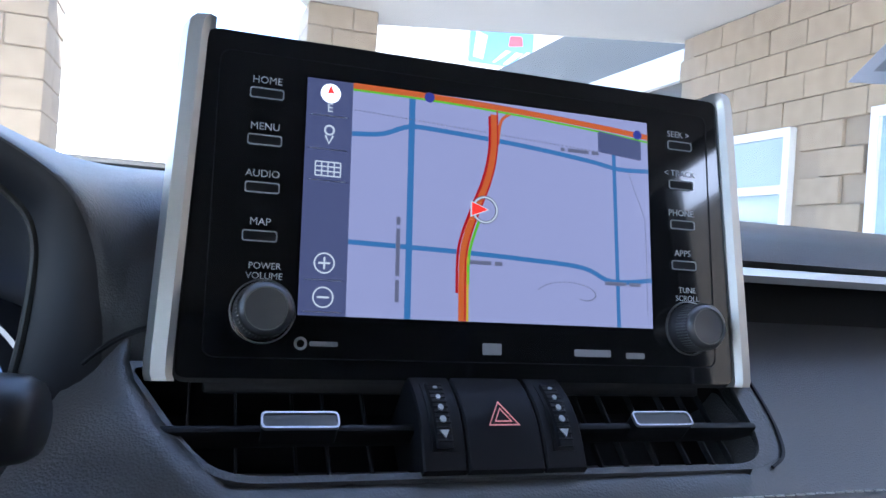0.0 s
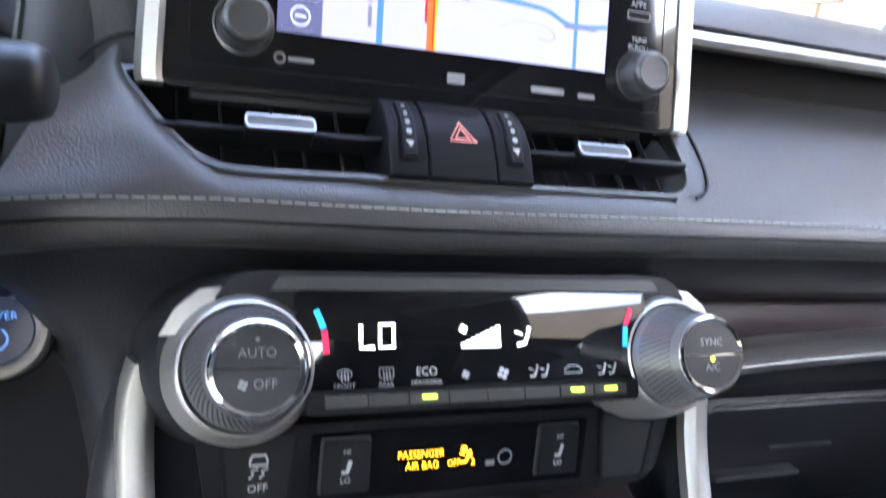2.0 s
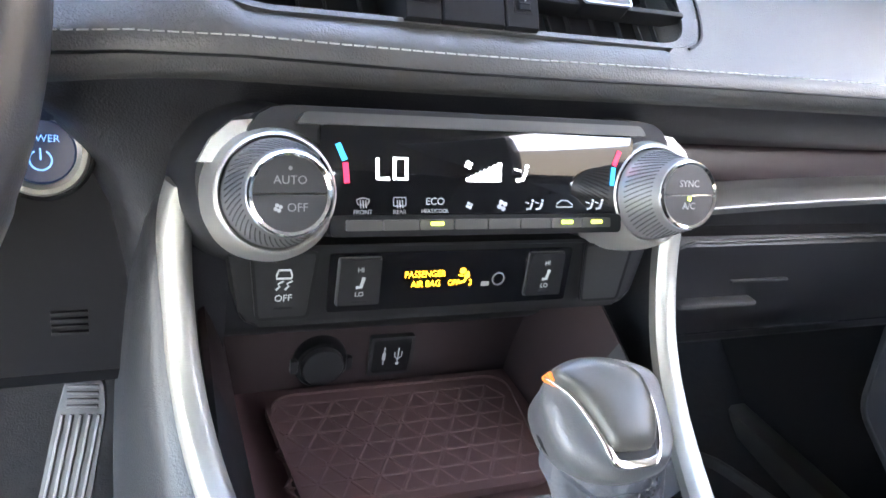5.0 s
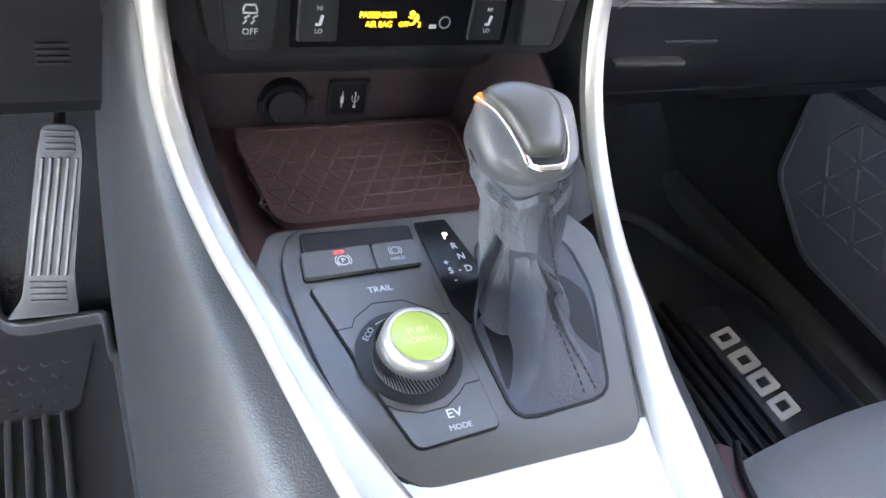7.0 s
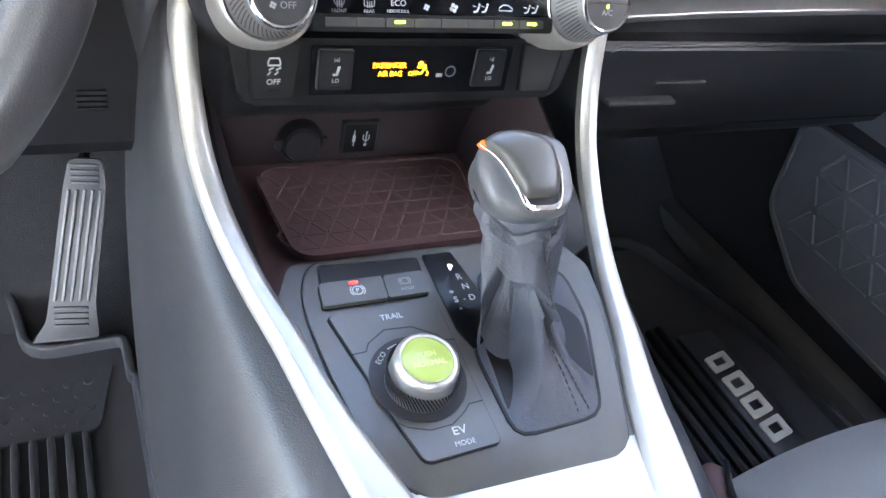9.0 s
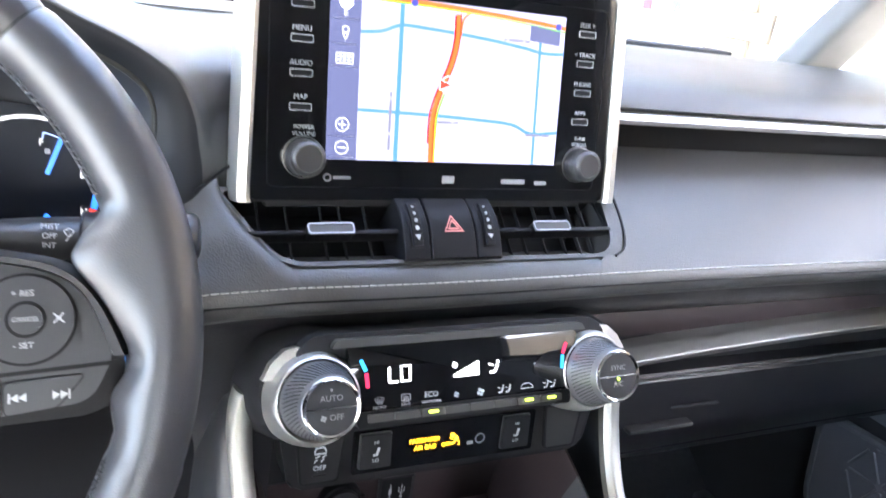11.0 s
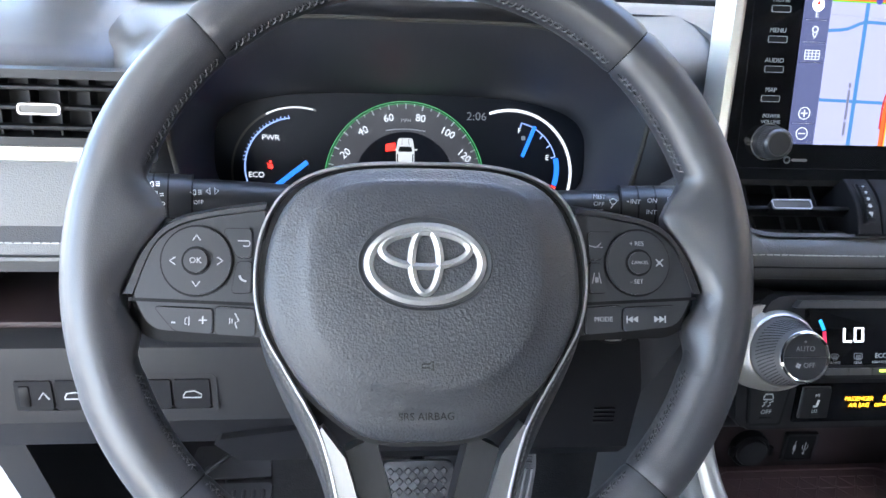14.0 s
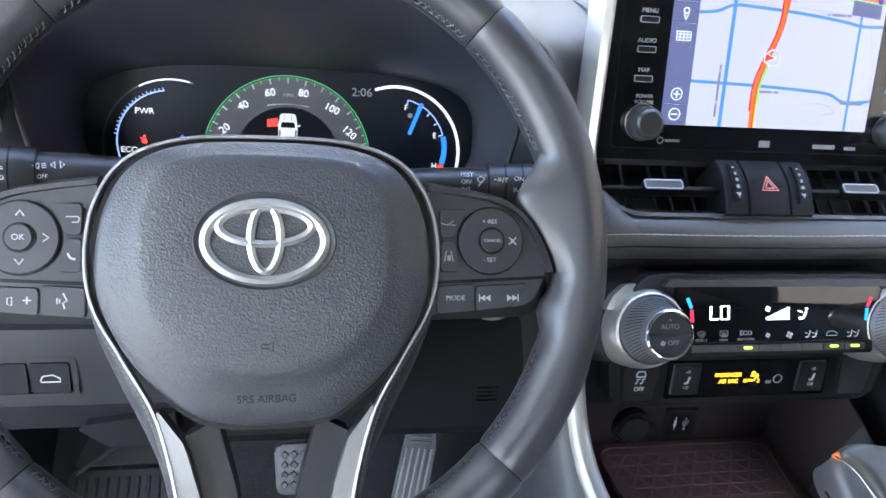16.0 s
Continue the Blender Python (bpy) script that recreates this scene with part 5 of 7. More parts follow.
# parking brake and hold keys with the small hollow behind them
on_plate("hollow", prism(rounded([(-0.083, 0.007), (-0.0125, 0.004), (-0.014, -0.012), (-0.086, -0.012)], 0.004), 0.0, 0.0007), DEEP)
on_plate("hollow_ramp", loft([[(-0.082, 0.005, 0.0009), (-0.015, 0.002, 0.0009), (-0.016, -0.010, 0.0022), (-0.084, -0.010, 0.0022)], [(-0.082, 0.005, 0.0011), (-0.015, 0.002, 0.0011), (-0.016, -0.010, 0.0030), (-0.084, -0.010, 0.0030)]]), PLASTIC)
for x0, x1 in ((-0.0875, -0.0455), (-0.0440, -0.0165)):
    k = on_plate("key", prism(rounded([(x0 - 0.001, -0.029), (x1, -0.029), (x1 + 0.001, -0.0105), (x0 + 0.001, -0.0105)], 0.002), -0.001, 0.0040, 0.0015), SATIN)
    on_plate("key_outline", outline(rounded([(x0 - 0.001, -0.029), (x1, -0.029), (x1 + 0.001, -0.0105), (x0 + 0.001, -0.0105)], 0.002), 0.0014, 0.0001, 0.0008), DEEP)
    xc = (x0 + x1) / 2
    if x0 < -0.08:
        on_plate("icon", joined(line(circle(0.0034, xc + 0.003, -0.0200, 18), 0.0006, 0.0041, closed=True), lettering("P", 0.0046, xc + 0.003, -0.0200, 0.0041), line(circle(0.0048, xc + 0.003, -0.02, 10, 130, 230), 0.0006, 0.0041), line(circle(0.0048, xc + 0.003, -0.02, 10, -50, 50), 0.0006, 0.0041)), PRINT, k)
        on_plate("lamp", box(0.0060, 0.0018, 0.0004, xc + 0.002, -0.0135, 0.0042), REDLIGHT, k, "red indicator light")
    else:
        on_plate("icon", joined(line(circle(0.0026, xc, -0.0175, 18), 0.0006, 0.0041, closed=True), line(circle(0.0040, xc, -0.0175, 10, 130, 230), 0.0006, 0.0041), line(circle(0.0040, xc, -0.0175, 10, -50, 50), 0.0006, 0.0041)), GREYPRINT, k)
        on_plate("letters", lettering("HOLD", 0.0034, xc, -0.0238, 0.0041), GREYPRINT, k)
# drive mode panel
mode_line = rounded([(-0.0875, -0.0350), (-0.0145, -0.0365), (-0.0135, -0.141), (-0.0615, -0.143), (-0.0688, -0.116)], [0.005, 0.003, 0.004, 0.005, 0.01])
on_plate("mode_gap", prism([(x * 1.012 - 0.0004, y * 1.0 + 0.0004) for x, y in mode_line], 0.0, 0.0005), DEEP)
on_plate("mode_outline", outline(mode_line, 0.0016, 0.0002, 0.0012), DEEP)
mode = on_plate("mode_panel", prism(mode_line, 0.0004, 0.0024, 0.0008), SATIN, plate, "charcoal drive mode panel")
on_plate("seam", line([(-0.0820, -0.0660), (-0.0720, -0.0655), (-0.0690, -0.0600), (-0.0560, -0.0520), (-0.0380, -0.0530), (-0.0240, -0.0620), (-0.0210, -0.0665), (-0.0135, -0.0675)], 0.0008, 0.0023), DEEP, mode)
on_plate("seam", line([(-0.0690, -0.1160), (-0.0640, -0.1200), (-0.0520, -0.1245), (-0.0380, -0.1240), (-0.0280, -0.1180), (-0.0230, -0.1135), (-0.0138, -0.1130)], 0.0008, 0.0023), DEEP, mode)
on_plate("letters", lettering("TRAIL", 0.0058, -0.0480, -0.0430, 0.0025), PRINT, mode)
on_plate("letters", lettering("EV", 0.0074, -0.0355, -0.1285, 0.0025, wide=1.15), PRINT, mode)
on_plate("letters", lettering("MODE", 0.0046, -0.0350, -0.1365, 0.0025), GREYPRINT, mode)
on_plate("well", prism(circle(0.0300, -0.0470, -0.0900, 40), 0.0022, 0.0030, 0.0006), PLASTIC, mode, "dark dished ring")
on_plate("letters", joined(lettering("ECO", 0.0048, -0.0648, -0.0722, 0.0031, turn=48), line([(-0.0590, -0.0668), (-0.0530, -0.0645), (-0.0465, -0.0640)], 0.0006, 0.0031)), GREYPRINT, mode)
DIAL = PLATE @ pose(-0.0478, -0.0930, 0.003)
dial = part("dial", moved(revolve([(0.0208, 0.0), (0.0205, 0.004), (0.0199, 0.016), (0.0192, 0.019)], 56), DIAL), DARKSILVER, console, "ribbed drive mode dial with a green cap")
part("ribs", moved(joined(*[moved(box(0.0008, 0.0008, 0.0165, 0.0204, 0, 0.0088), pose(0, 0, 0, 0, 0, 6 * i) @ pose(0, 0, 0, 30, 0, 0) @ pose(0, 0, 0)) for i in range(60)]), DIAL), BUTTON, dial)
part("chrome_ring", moved(revolve([(0.0192, 0.018), (0.0196, 0.0200), (0.0191, 0.0222), (0.0180, 0.0236), (0.0168, 0.0242), (0.0156, 0.0238), (0.0156, 0.018)], 56), DIAL), SILVER, dial, "chrome ring")
part("cap", moved(revolve([(0.0155, 0.018), (0.0155, 0.0226), (0.0142, 0.0234), (0.0001, 0.0240)], 48), DIAL), material("lit_green_cap", (0.17, 0.22, 0.06), 0.32, vary=0.12, wide=0.02, emit=(0.30, 0.42, 0.08), power=0.16), dial, "lit green push cap")
part("letters", moved(joined(lettering("PUSH", 0.0050, 0, 0.0030, 0.0240), lettering("NORMAL", 0.0050, 0, -0.0030, 0.0240)), DIAL), material("pale_green_print", (0.30, 0.36, 0.18), 0.5, vary=0.05, emit=(0.45, 0.55, 0.25), power=0.18), dial)
# gear display strip
strip = on_plate("gear_strip", prism(rounded([(-0.0095, 0.0045), (0.0125, 0.0045), (0.0215, -0.0430), (0.006, -0.072), (-0.0025, -0.0765), (-0.0085, -0.060)], 0.002), 0.0, 0.0016, 0.0006), material("gear_display_black", (0.006, 0.006, 0.007), 0.18, vary=0.05, spec=0.2), plate, "gloss black gear display")
for ch, x, y in (("R", 0.0098, -0.0185), ("N", 0.0112, -0.0272), ("D", 0.0122, -0.0370), ("S", 0.0002, -0.0370), ("+", -0.0004, -0.0305), ("-", 0.0062, -0.0370), ("-", 0.0006, -0.0440)):
    on_plate("letter", lettering(ch, 0.0068, x, y, 0.0017), PRINT, strip)
on_plate("letter", lettering("P", 0.0075, 0.0072, -0.0095, 0.0017), WHITELIGHT, strip, "lit letter")

# tray in front of the shifter
TZ = 0.752
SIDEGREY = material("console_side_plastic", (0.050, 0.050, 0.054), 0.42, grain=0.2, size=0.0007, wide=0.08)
tray = thing("tray", "open storage tray with a patterned burgundy rubber mat", "tray")
part("floor_pan", sheet(lambda u, v: (-0.118 + 0.236 * u, 0.195 + 0.21 * v, TZ - 0.004), 6, 12, 0.004), BURGUNDY, tray)
part("back_wall", sheet(lambda u, v: (-0.118 + 0.236 * u, 0.377 + 0.006 * v, TZ + 0.125 * v), 8, 6, 0.004), SHADEPLUM, tray, "burgundy tray back with recess shade in its colour")
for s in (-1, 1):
    for u0, u1, skin in ((0.0, 0.5, SIDEGREY if s > 0 else PLASTIC), (0.5, 1.0, SHADEPLUM)):
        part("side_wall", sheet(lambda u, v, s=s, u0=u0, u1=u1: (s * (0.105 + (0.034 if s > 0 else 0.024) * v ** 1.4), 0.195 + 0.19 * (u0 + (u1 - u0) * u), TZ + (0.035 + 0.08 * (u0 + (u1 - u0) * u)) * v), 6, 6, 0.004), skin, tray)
part("lip", sheet(lambda u, v: (-0.128 + 0.256 * u, 0.3655 + 0.010 * max(0.0, 1 - 4 * v) ** 2, 0.8030 + 0.058 * v), 8, 14, 0.004), PLASTIC, tray, "charcoal lip over the tray")
mat_line = rounded([(-0.0800, 0.246), (0.083, 0.246), (0.101, 0.362), (-0.0880, 0.362)], [0.018, 0.018, 0.022, 0.022], 6)
rmat = part("mat", prism(mat_line, TZ + 0.0005, TZ + 0.0045, 0.0018), BURGUNDY, tray, "burgundy rubber mat with raised triangles")
part("mat_rim", ring(mat_line, [(x * 0.965, 0.304 + (y - 0.304) * 0.95) for x, y in mat_line], TZ + 0.004, TZ + 0.0062), BURGUNDY, tray)
a = 0.0195
for r in range(7):
    for c in range(-6, 7):
        x, y = c * a + (a / 2 if r % 2 else 0), 0.256 + r * a * 0.80
        for dx, dy in ((a, 0), (a / 2, a * 0.80), (-a / 2, a * 0.80)):
            if abs(x) < 0.088 and abs(x + dx) < 0.088 and y + dy < 0.357:
                part("rib", sweep([(x + dx * 0.08, y + dy * 0.08, TZ + 0.0044), (x + dx * 0.92, y + dy * 0.92, TZ + 0.0044)], [(-0.0013, 0), (0.0013, 0), (0.0006, 0.0006), (-0.0006, 0.0006)]), BURGUNDY, rmat)
socket = thing("power_socket", "round black capped power socket in the tray back", "socket", face(-0.0450, 0.372, 0.775, -2) @ Matrix.Scale(0.88, 4))
part("rim", revolve([(0.0220, -0.004), (0.0220, 0.004), (0.0205, 0.006), (0.0175, 0.006), (0.0175, -0.004)], 36), DEEP, socket)
part("cap", revolve([(0.0170, 0.0), (0.0170, 0.009), (0.0160, 0.0105), (0.0001, 0.011)], 36), PLASTIC, socket)
part("hinge", box(0.006, 0.012, 0.006, -0.0225, 0.001, 0.006, 0.0015), PLASTIC, socket)
part("hinge", box(0.005, 0.012, 0.006, 0.0220, 0.001, 0.006, 0.0015), PLASTIC, socket)
usb = thing("media_port", "square black capped media port in the tray back", "port", face(0.0078, 0.3735, 0.775, -2) @ Matrix.Scale(0.83, 4))
part("rim", ring(rect(0.041, 0.040, 0.003), rect(0.035, 0.034, 0.002), -0.003, 0.0035), PLASTIC, usb)
cap = part("cap", prism(rect(0.0345, 0.0335, 0.002), -0.002, 0.003, 0.0012), DEEP, usb)
part("icon", joined(line([(0.0062, -0.008), (0.0062, 0.008)], 0.0010, 0.0031), line([(0.0030, 0.004), (0.0030, -0.001), (0.0062, -0.004), (0.0094, -0.001), (0.0094, 0.004)], 0.0009, 0.0031), prism(circle(0.0016, 0.0062, -0.0085, 10), 0.003, 0.0034)), PRINT, cap)
part("icon", joined(prism(rounded([(-0.0085, -0.004), (-0.0055, -0.004), (-0.0055, 0.004), (-0.0085, 0.004)], 0.001), 0.003, 0.0034), line([(-0.0070, -0.009), (-0.0070, 0.0095)], 0.0009, 0.0031)), PRINT, cap)

# ---- gear shifter ----
shifter = thing("gear_shifter", "grey leather gear shifter with a silver trimmed knob and creased gaiter", "gear lever", pose(0.036, 0.118, 0.788))
# gaiter: creased leather cone
GAITERTHREAD = material("dark_thread", (0.025, 0.025, 0.03), 0.7, vary=0.2, wide=0.003)
FOOT = rounded([(-0.038, -0.0680), (0.0235, -0.0660), (0.0520, 0.006), (0.0540, 0.048), (0.022, 0.062), (-0.012, 0.056), (-0.018, 0.030), (-0.0395, -0.003)], 0.012, 3)


def foot(a):
    """The foot of the gaiter in the direction a, from its middle."""
    c, s = math.cos(a), math.sin(a)
    best = 0.015
    for p, q in zip(FOOT, FOOT[1:] + FOOT[:1]):
        px, py, qx, qy = p.x - 0.002, p.y + 0.014, q.x - 0.002, q.y + 0.014
        den = c * (qy - py) - s * (qx - px)
        if abs(den) > 1e-9:
            r = (px * (qy - py) - py * (qx - px)) / den
            t = (px * s - py * c) / den
            if r > 0 and -0.001 <= t <= 1.001:
                best = max(best, r)
    return Vector((0.002 + 0.985 * best * c, -0.014 + 0.985 * best * s, -0.004))


def ease(lo, hi, x):
    t = max(0.0, min(1.0, (x - lo) / (hi - lo)))
    return t * t * (3 - 2 * t)


def run(knots, x):
    """Straight from knot to knot."""
    for (x0, y0), (x1, y1) in zip(knots, knots[1:]):
        if x <= x1:
            return y0 + (y1 - y0) * max(0.0, (x - x0) / (x1 - x0))
    return knots[-1][1]


def crest(a, at, wide):
    """A ridge with a crisp edge."""
    return max(0.0, 1 - abs(a - at) / wide)


def seam_at(v):
    return run([(0, 284), (0.12, 282), (0.24, 268), (0.45, 279), (0.62, 285), (1, 281)], v)


def fold_line(a):
    """How far down the upper fold ends, round the lever."""
    return run([(0, 0.30), (120, 0.22), (150, 0.14), (186, 0.19), (232, 0.36), (262, 0.50), (288, 0.63), (300, 0.60), (360, 0.30)], a)


def skin(u, w):
    """The leather, with rows that run along the edge of the upper fold."""
    edge = fold_line(360 * u)
    return gaiter(u, run([(0, 0), (0.46, edge), (0.60, edge + 0.045), (1, 1)], w))


def gaiter(u, v):
    a = 360 * u
    c, s = math.cos(radians(a)), math.sin(radians(a))
    lean = v ** 1.5
    centre = Vector((-0.0085 + 0.014 * lean ** 0.6 - 0.004 * lean, 0.036 - 0.040 * lean, 0.0))
    r = 0.0262 + 0.0010 * math.sin(9 * v)
    # the upper fold hangs over the lower one along a slanting line, from the left side down to the seam
    share = ease(150, 166, a) * (1 - ease(282, 294, a))
    below = v - fold_line(a)
    r += share * 0.0062 * crest(below, 0.0, 0.15) * (below <= 0)
    r -= share * run([(0.0, 0.0), (0.012, 0.0075), (0.040, 0.0120), (0.16, 0.0180), (0.34, 0.0130), (0.6, 0.0)], below)
    # a ridge from the tip of that fold to the front corner, a second one down the left side to its tip
    r += 0.0135 * crest(a, run([(0.58, 288), (0.70, 268), (0.85, 248), (1, 234)], v), 19) * ease(0.58, 0.68, v) * (1 - ease(0.88, 1.0, v))
    r += 0.0050 * crest(a, run([(0.15, 150), (0.55, 146), (0.85, 163)], v), 14) * ease(0.14, 0.60, v) * (1 - ease(0.84, 1.0, v))
    # collar fold under the knob and the tuck beside the seam
    band = run([(190, 0.110), (245, 0.165), (274, 0.150), (284, 0.16)], a)
    shelf = ease(184, 205, a) * (1 - ease(272, 282, a))
    r += shelf * (0.0016 * crest(v, band, 0.07) - 0.0034 * crest(v, band + 0.035, 0.032))
    tuck = run([(268, 0.27), (300, 0.17), (330, 0.12)], a)
    r -= 0.0034 * crest(v, tuck, 0.03) * ease(264, 276, a) * (1 - ease(312, 335, a))
    crinkle = noise.noise(Vector((3 * c, 3 * s, 6 * v))) * 0.0006 - abs(noise.noise(Vector((4 * c + 2 * v, 4 * s, 7 * v + 3.0)))) * 0.0009
    gather = crest(a, seam_at(v), 16) * 0.0007 * math.sin(150 * v) * max(0.0, 1 - abs(v - 0.16) / 0.14)
    seam = 0.0013 * math.exp(-((a - seam_at(v)) / 4.0) ** 2)
    d = r + (crinkle + gather + seam) * min(1.0, 8 * v) * min(1.0, 8 * (1 - v))
    low = foot(radians(a))
    floor_z = low.z + (low.y + 0.018) * 0.13 - 0.003
    right = max(0.0, min(1.0, 0.25 + 1.2 * c + 0.3 * s))
    right = max(right, 0.92 * ease(160, 172, a) * (1 - ease(222, 256, a)))
    fall = v * (1 - right) + (1 - (1 - min(1.0, v / 0.80)) ** 1.25) * right
    p = Vector((centre.x + d * c, centre.y + d * s, 0.099 + (floor_z - 0.099) * fall))
    k = ease(0.52, 1.12, v) ** 1.8 / ease(0.52, 1.12, 1.0) ** 1.8
    k = k * (1 - right) + right * max(0.0, (v - 0.66) / 0.34) ** 1.1
    return Vector((p.x + (low.x - p.x) * k, p.y + (low.y - p.y) * k, p.z))


part("gaiter", sheet(skin, 320, 190), material("gaiter_leather", (0.040, 0.044, 0.055), 0.56, grain=0.35, size=0.0016, kind="leather", wide=0.05), shifter, "creased grey leather gaiter", angle=60)
for off in (-5.0, 5.0):
    knots = [Vector(gaiter((seam_at(i / 52) + off) / 360, i / 52)) + Vector((-0.0004, -0.0006, 0.0005)) for i in range(2, 52)]
    part("gaiter_stitching", joined(*[tube([p, p.lerp(q, 0.62)], 0.0005, 6) for p, q in zip(knots, knots[1:])]), GAITERTHREAD, shifter, "dark stitching")
part("gaiter_frame", moved(outline(FOOT, 0.0022, -0.0008, 0.0010), Matrix.Translation((0, 0, -0.0046)) @ Matrix.Rotation(radians(7.4), 4, "X")), DEEP, shifter)
part("gaiter_well", moved(prism(FOOT, -0.0006, 0.0002), Matrix.Translation((0, 0, -0.0050)) @ Matrix.Rotation(radians(7.4), 4, "X")), DEEP, shifter)
part("neck", moved(revolve([(0.0215, -0.004), (0.0225, 0.004), (0.0225, 0.010), (0.0205, 0.016)], 40), pose(-0.0190, 0.038, 0.087, 8, 0, 0)), DEEP, shifter, "black collar under the knob")
# knob: a rounded block whose top pad faces up and back
KN = pose(-0.0185, 0.033, 0.1025, 36, 2, 0) @ Matrix.Diagonal((0.91, 0.91, 0.93, 1))


KNOBGREY = material("shifter_leather", (0.085, 0.086, 0.090), 0.34, grain=0.3, size=0.0009, kind="leather", wide=0.05)
belly = spline([(-0.0345, 0.0015, 0), (-0.0315, -0.0170, 0), (-0.0240, -0.0265, 0), (-0.0098, -0.0340, 0), (0.009, -0.0355, 0), (0.024, -0.0310, 0), (0.0300, -0.0190, 0), (0.0318, 0.0038, 0), (0.0295, 0.0173, 0), (0.018, 0.0240, 0), (-0.001, 0.0272, 0), (-0.0165, 0.0262, 0), (-0.0285, 0.0210, 0), (-0.0335, 0.0120, 0)], 4, True)
levels = [(-0.0470, 0.62, 0.007), (-0.038, 0.70, 0.004), (-0.025, 0.80, 0.001), (-0.011, 0.880, -0.001), (-0.001, 0.935, -0.001), (0.0065, 0.955, 0), (0.0100, 0.895, 0), (0.0122, 0.82, 0), (0.0128, 0.70, 0)]
part("knob", moved(loft([[Vector((q.x * k + 0.026 * (1 - k), q.y * k + dy, h)) for q in belly] for h, k, dy in levels]), KN), KNOBGREY, shifter, "grey leather gear knob", angle=60)
pad_line = [(-0.0285, 0.0170), (-0.0200, 0.0050), (-0.0116, -0.0130), (-0.0092, -0.0195), (-0.004, -0.0218), (0.0085, -0.0222), (0.0140, -0.0200), (0.0185, -0.0100), (0.0197, 0.003), (0.0170, 0.0150), (0.004, 0.0225), (-0.016, 0.0235)]
pad_line = spline([(x, y, 0) for x, y in pad_line], 4, True)
part("knob_cap", moved(loft([[Vector(((q.x + 0.004) * k - 0.004, (q.y - 0.002) * k + 0.002, h - 0.08 * max(0, q.y - 0.004))) for q in pad_line] for k, h in ((1.0, 0.009), (1.0, 0.0150), (0.97, 0.0172), (0.90, 0.0190), (0.74, 0.0203), (0.45, 0.0210))]), KN), SATIN, shifter, "satin grey top pad", angle=60)
# Black insert paints the shadow under the pad's lower edge.
part("pad_gap", moved(prism(rounded([(-0.0105, -0.0260), (0.0150, -0.0262), (0.0165, -0.018), (-0.0120, -0.017)], 0.002), 0.008, 0.0136), KN), DEEP, shifter)
trim = [(-0.0312, 0.0168, 0.0102), (-0.0213, 0.0047, 0.0138), (-0.0129, -0.0141, 0.0146), (-0.0094, -0.0240, 0.0140), (-0.0050, -0.0274, 0.0128), (0.003, -0.0280, 0.0124), (0.0120, -0.0278, 0.0125), (0.0170, -0.0240, 0.0134), (0.0203, -0.0140, 0.0140), (0.0216, 0.0, 0.0138), (0.0188, 0.0115, 0.0130)]
part("knob_trim", moved(sweep(spline(trim, 5), rounded([(-0.0021, -0.0025), (0.0021, -0.0025), (0.0021, 0.0014), (-0.0021, 0.0014)], 0.0009), (0, 0, 1), scale=lambda t: 0.40 + 0.60 * min(1.0, t / 0.40) if t < 0.62 else 1.0 - 0.68 * min(1.0, (t - 0.62) / 0.10)), KN), CHROME, shifter, "bright trim round the top pad")
# Orange plastic brightened by an added glow; it is no lamp.
part("release_button", moved(prism(rounded([(-0.0312, 0.0178), (-0.0290, 0.0190), (-0.0240, 0.0110), (-0.0258, 0.0098)], 0.001), 0.006, 0.0119, 0.0008), KN), material("orange_added_glow", (0.55, 0.12, 0.02), 0.35, vary=0.1, emit=(0.7, 0.16, 0.02), power=0.25), shifter, "orange edge of the release button")

# ---- steering wheel ----
WHEEL = face(-0.3902, 0.1814, 1.0511, 26) @ Matrix.Diagonal((1.033, 1.033, 1.033, 1))
wheel = thing("steering_wheel", "black leather three-spoke steering wheel with stitched rim and silver trims", "steering wheel", WHEEL)
RR, RA, RB, RZ = 0.1762, 0.0165, 0.0175, -0.0085


def rim_section(a):
    """The rim is thicker at the thumb rests."""
    k = 1 + 0.06 * (math.exp(-((a - 28) / 16) ** 2) + math.exp(-((a - 152) / 16) ** 2)) + 0.04 * (a > 200) * (a < 340)
    return [(q[0] * k, q[1]) for q in [(RA * math.cos(2 * math.pi * i / 20), RB * math.sin(2 * math.pi * i / 20)) for i in range(20)]]


def rim_arc(a0, a1, n, shrink=1.0):
    loops = []
    for i in range(n + 1):
        a = a0 + (a1 - a0) * i / n
        c, s = math.cos(radians(a)), math.sin(radians(a))
        k = 0.95 if i in (0, n) else 1.0
        loops.append([((RR + q[0] * k * shrink) * c, (RR + q[0] * k * shrink) * s, RZ + q[1] * k * shrink) for q in rim_section(a % 360)])
    return loft(loops)


RIMTHREAD = material("charcoal_thread", (0.085, 0.085, 0.09), 0.6, vary=0.25, wide=0.003)
for a0, a1 in ((-43, 47), (47, 133), (133, 223), (223, 317)):
    part("rim", rim_arc(a0 + 0.15, a1 - 0.15, 72), SMOOTH, wheel, "black leather rim section")
part("rim_core", rim_arc(0, 360, 60, 0.93), DEEP, wheel)


def on_rim(a, ph, lift=0.0):
    """A point of the rim's skin at the angle a round the wheel and ph round the section."""
    k = rim_section(a % 360)[0][0] / RA
    r = RR + (RA * k + lift) * math.cos(radians(ph))
    return Vector((r * math.cos(radians(a)), r * math.sin(radians(a)), RZ + (RB + lift) * math.sin(radians(ph))))


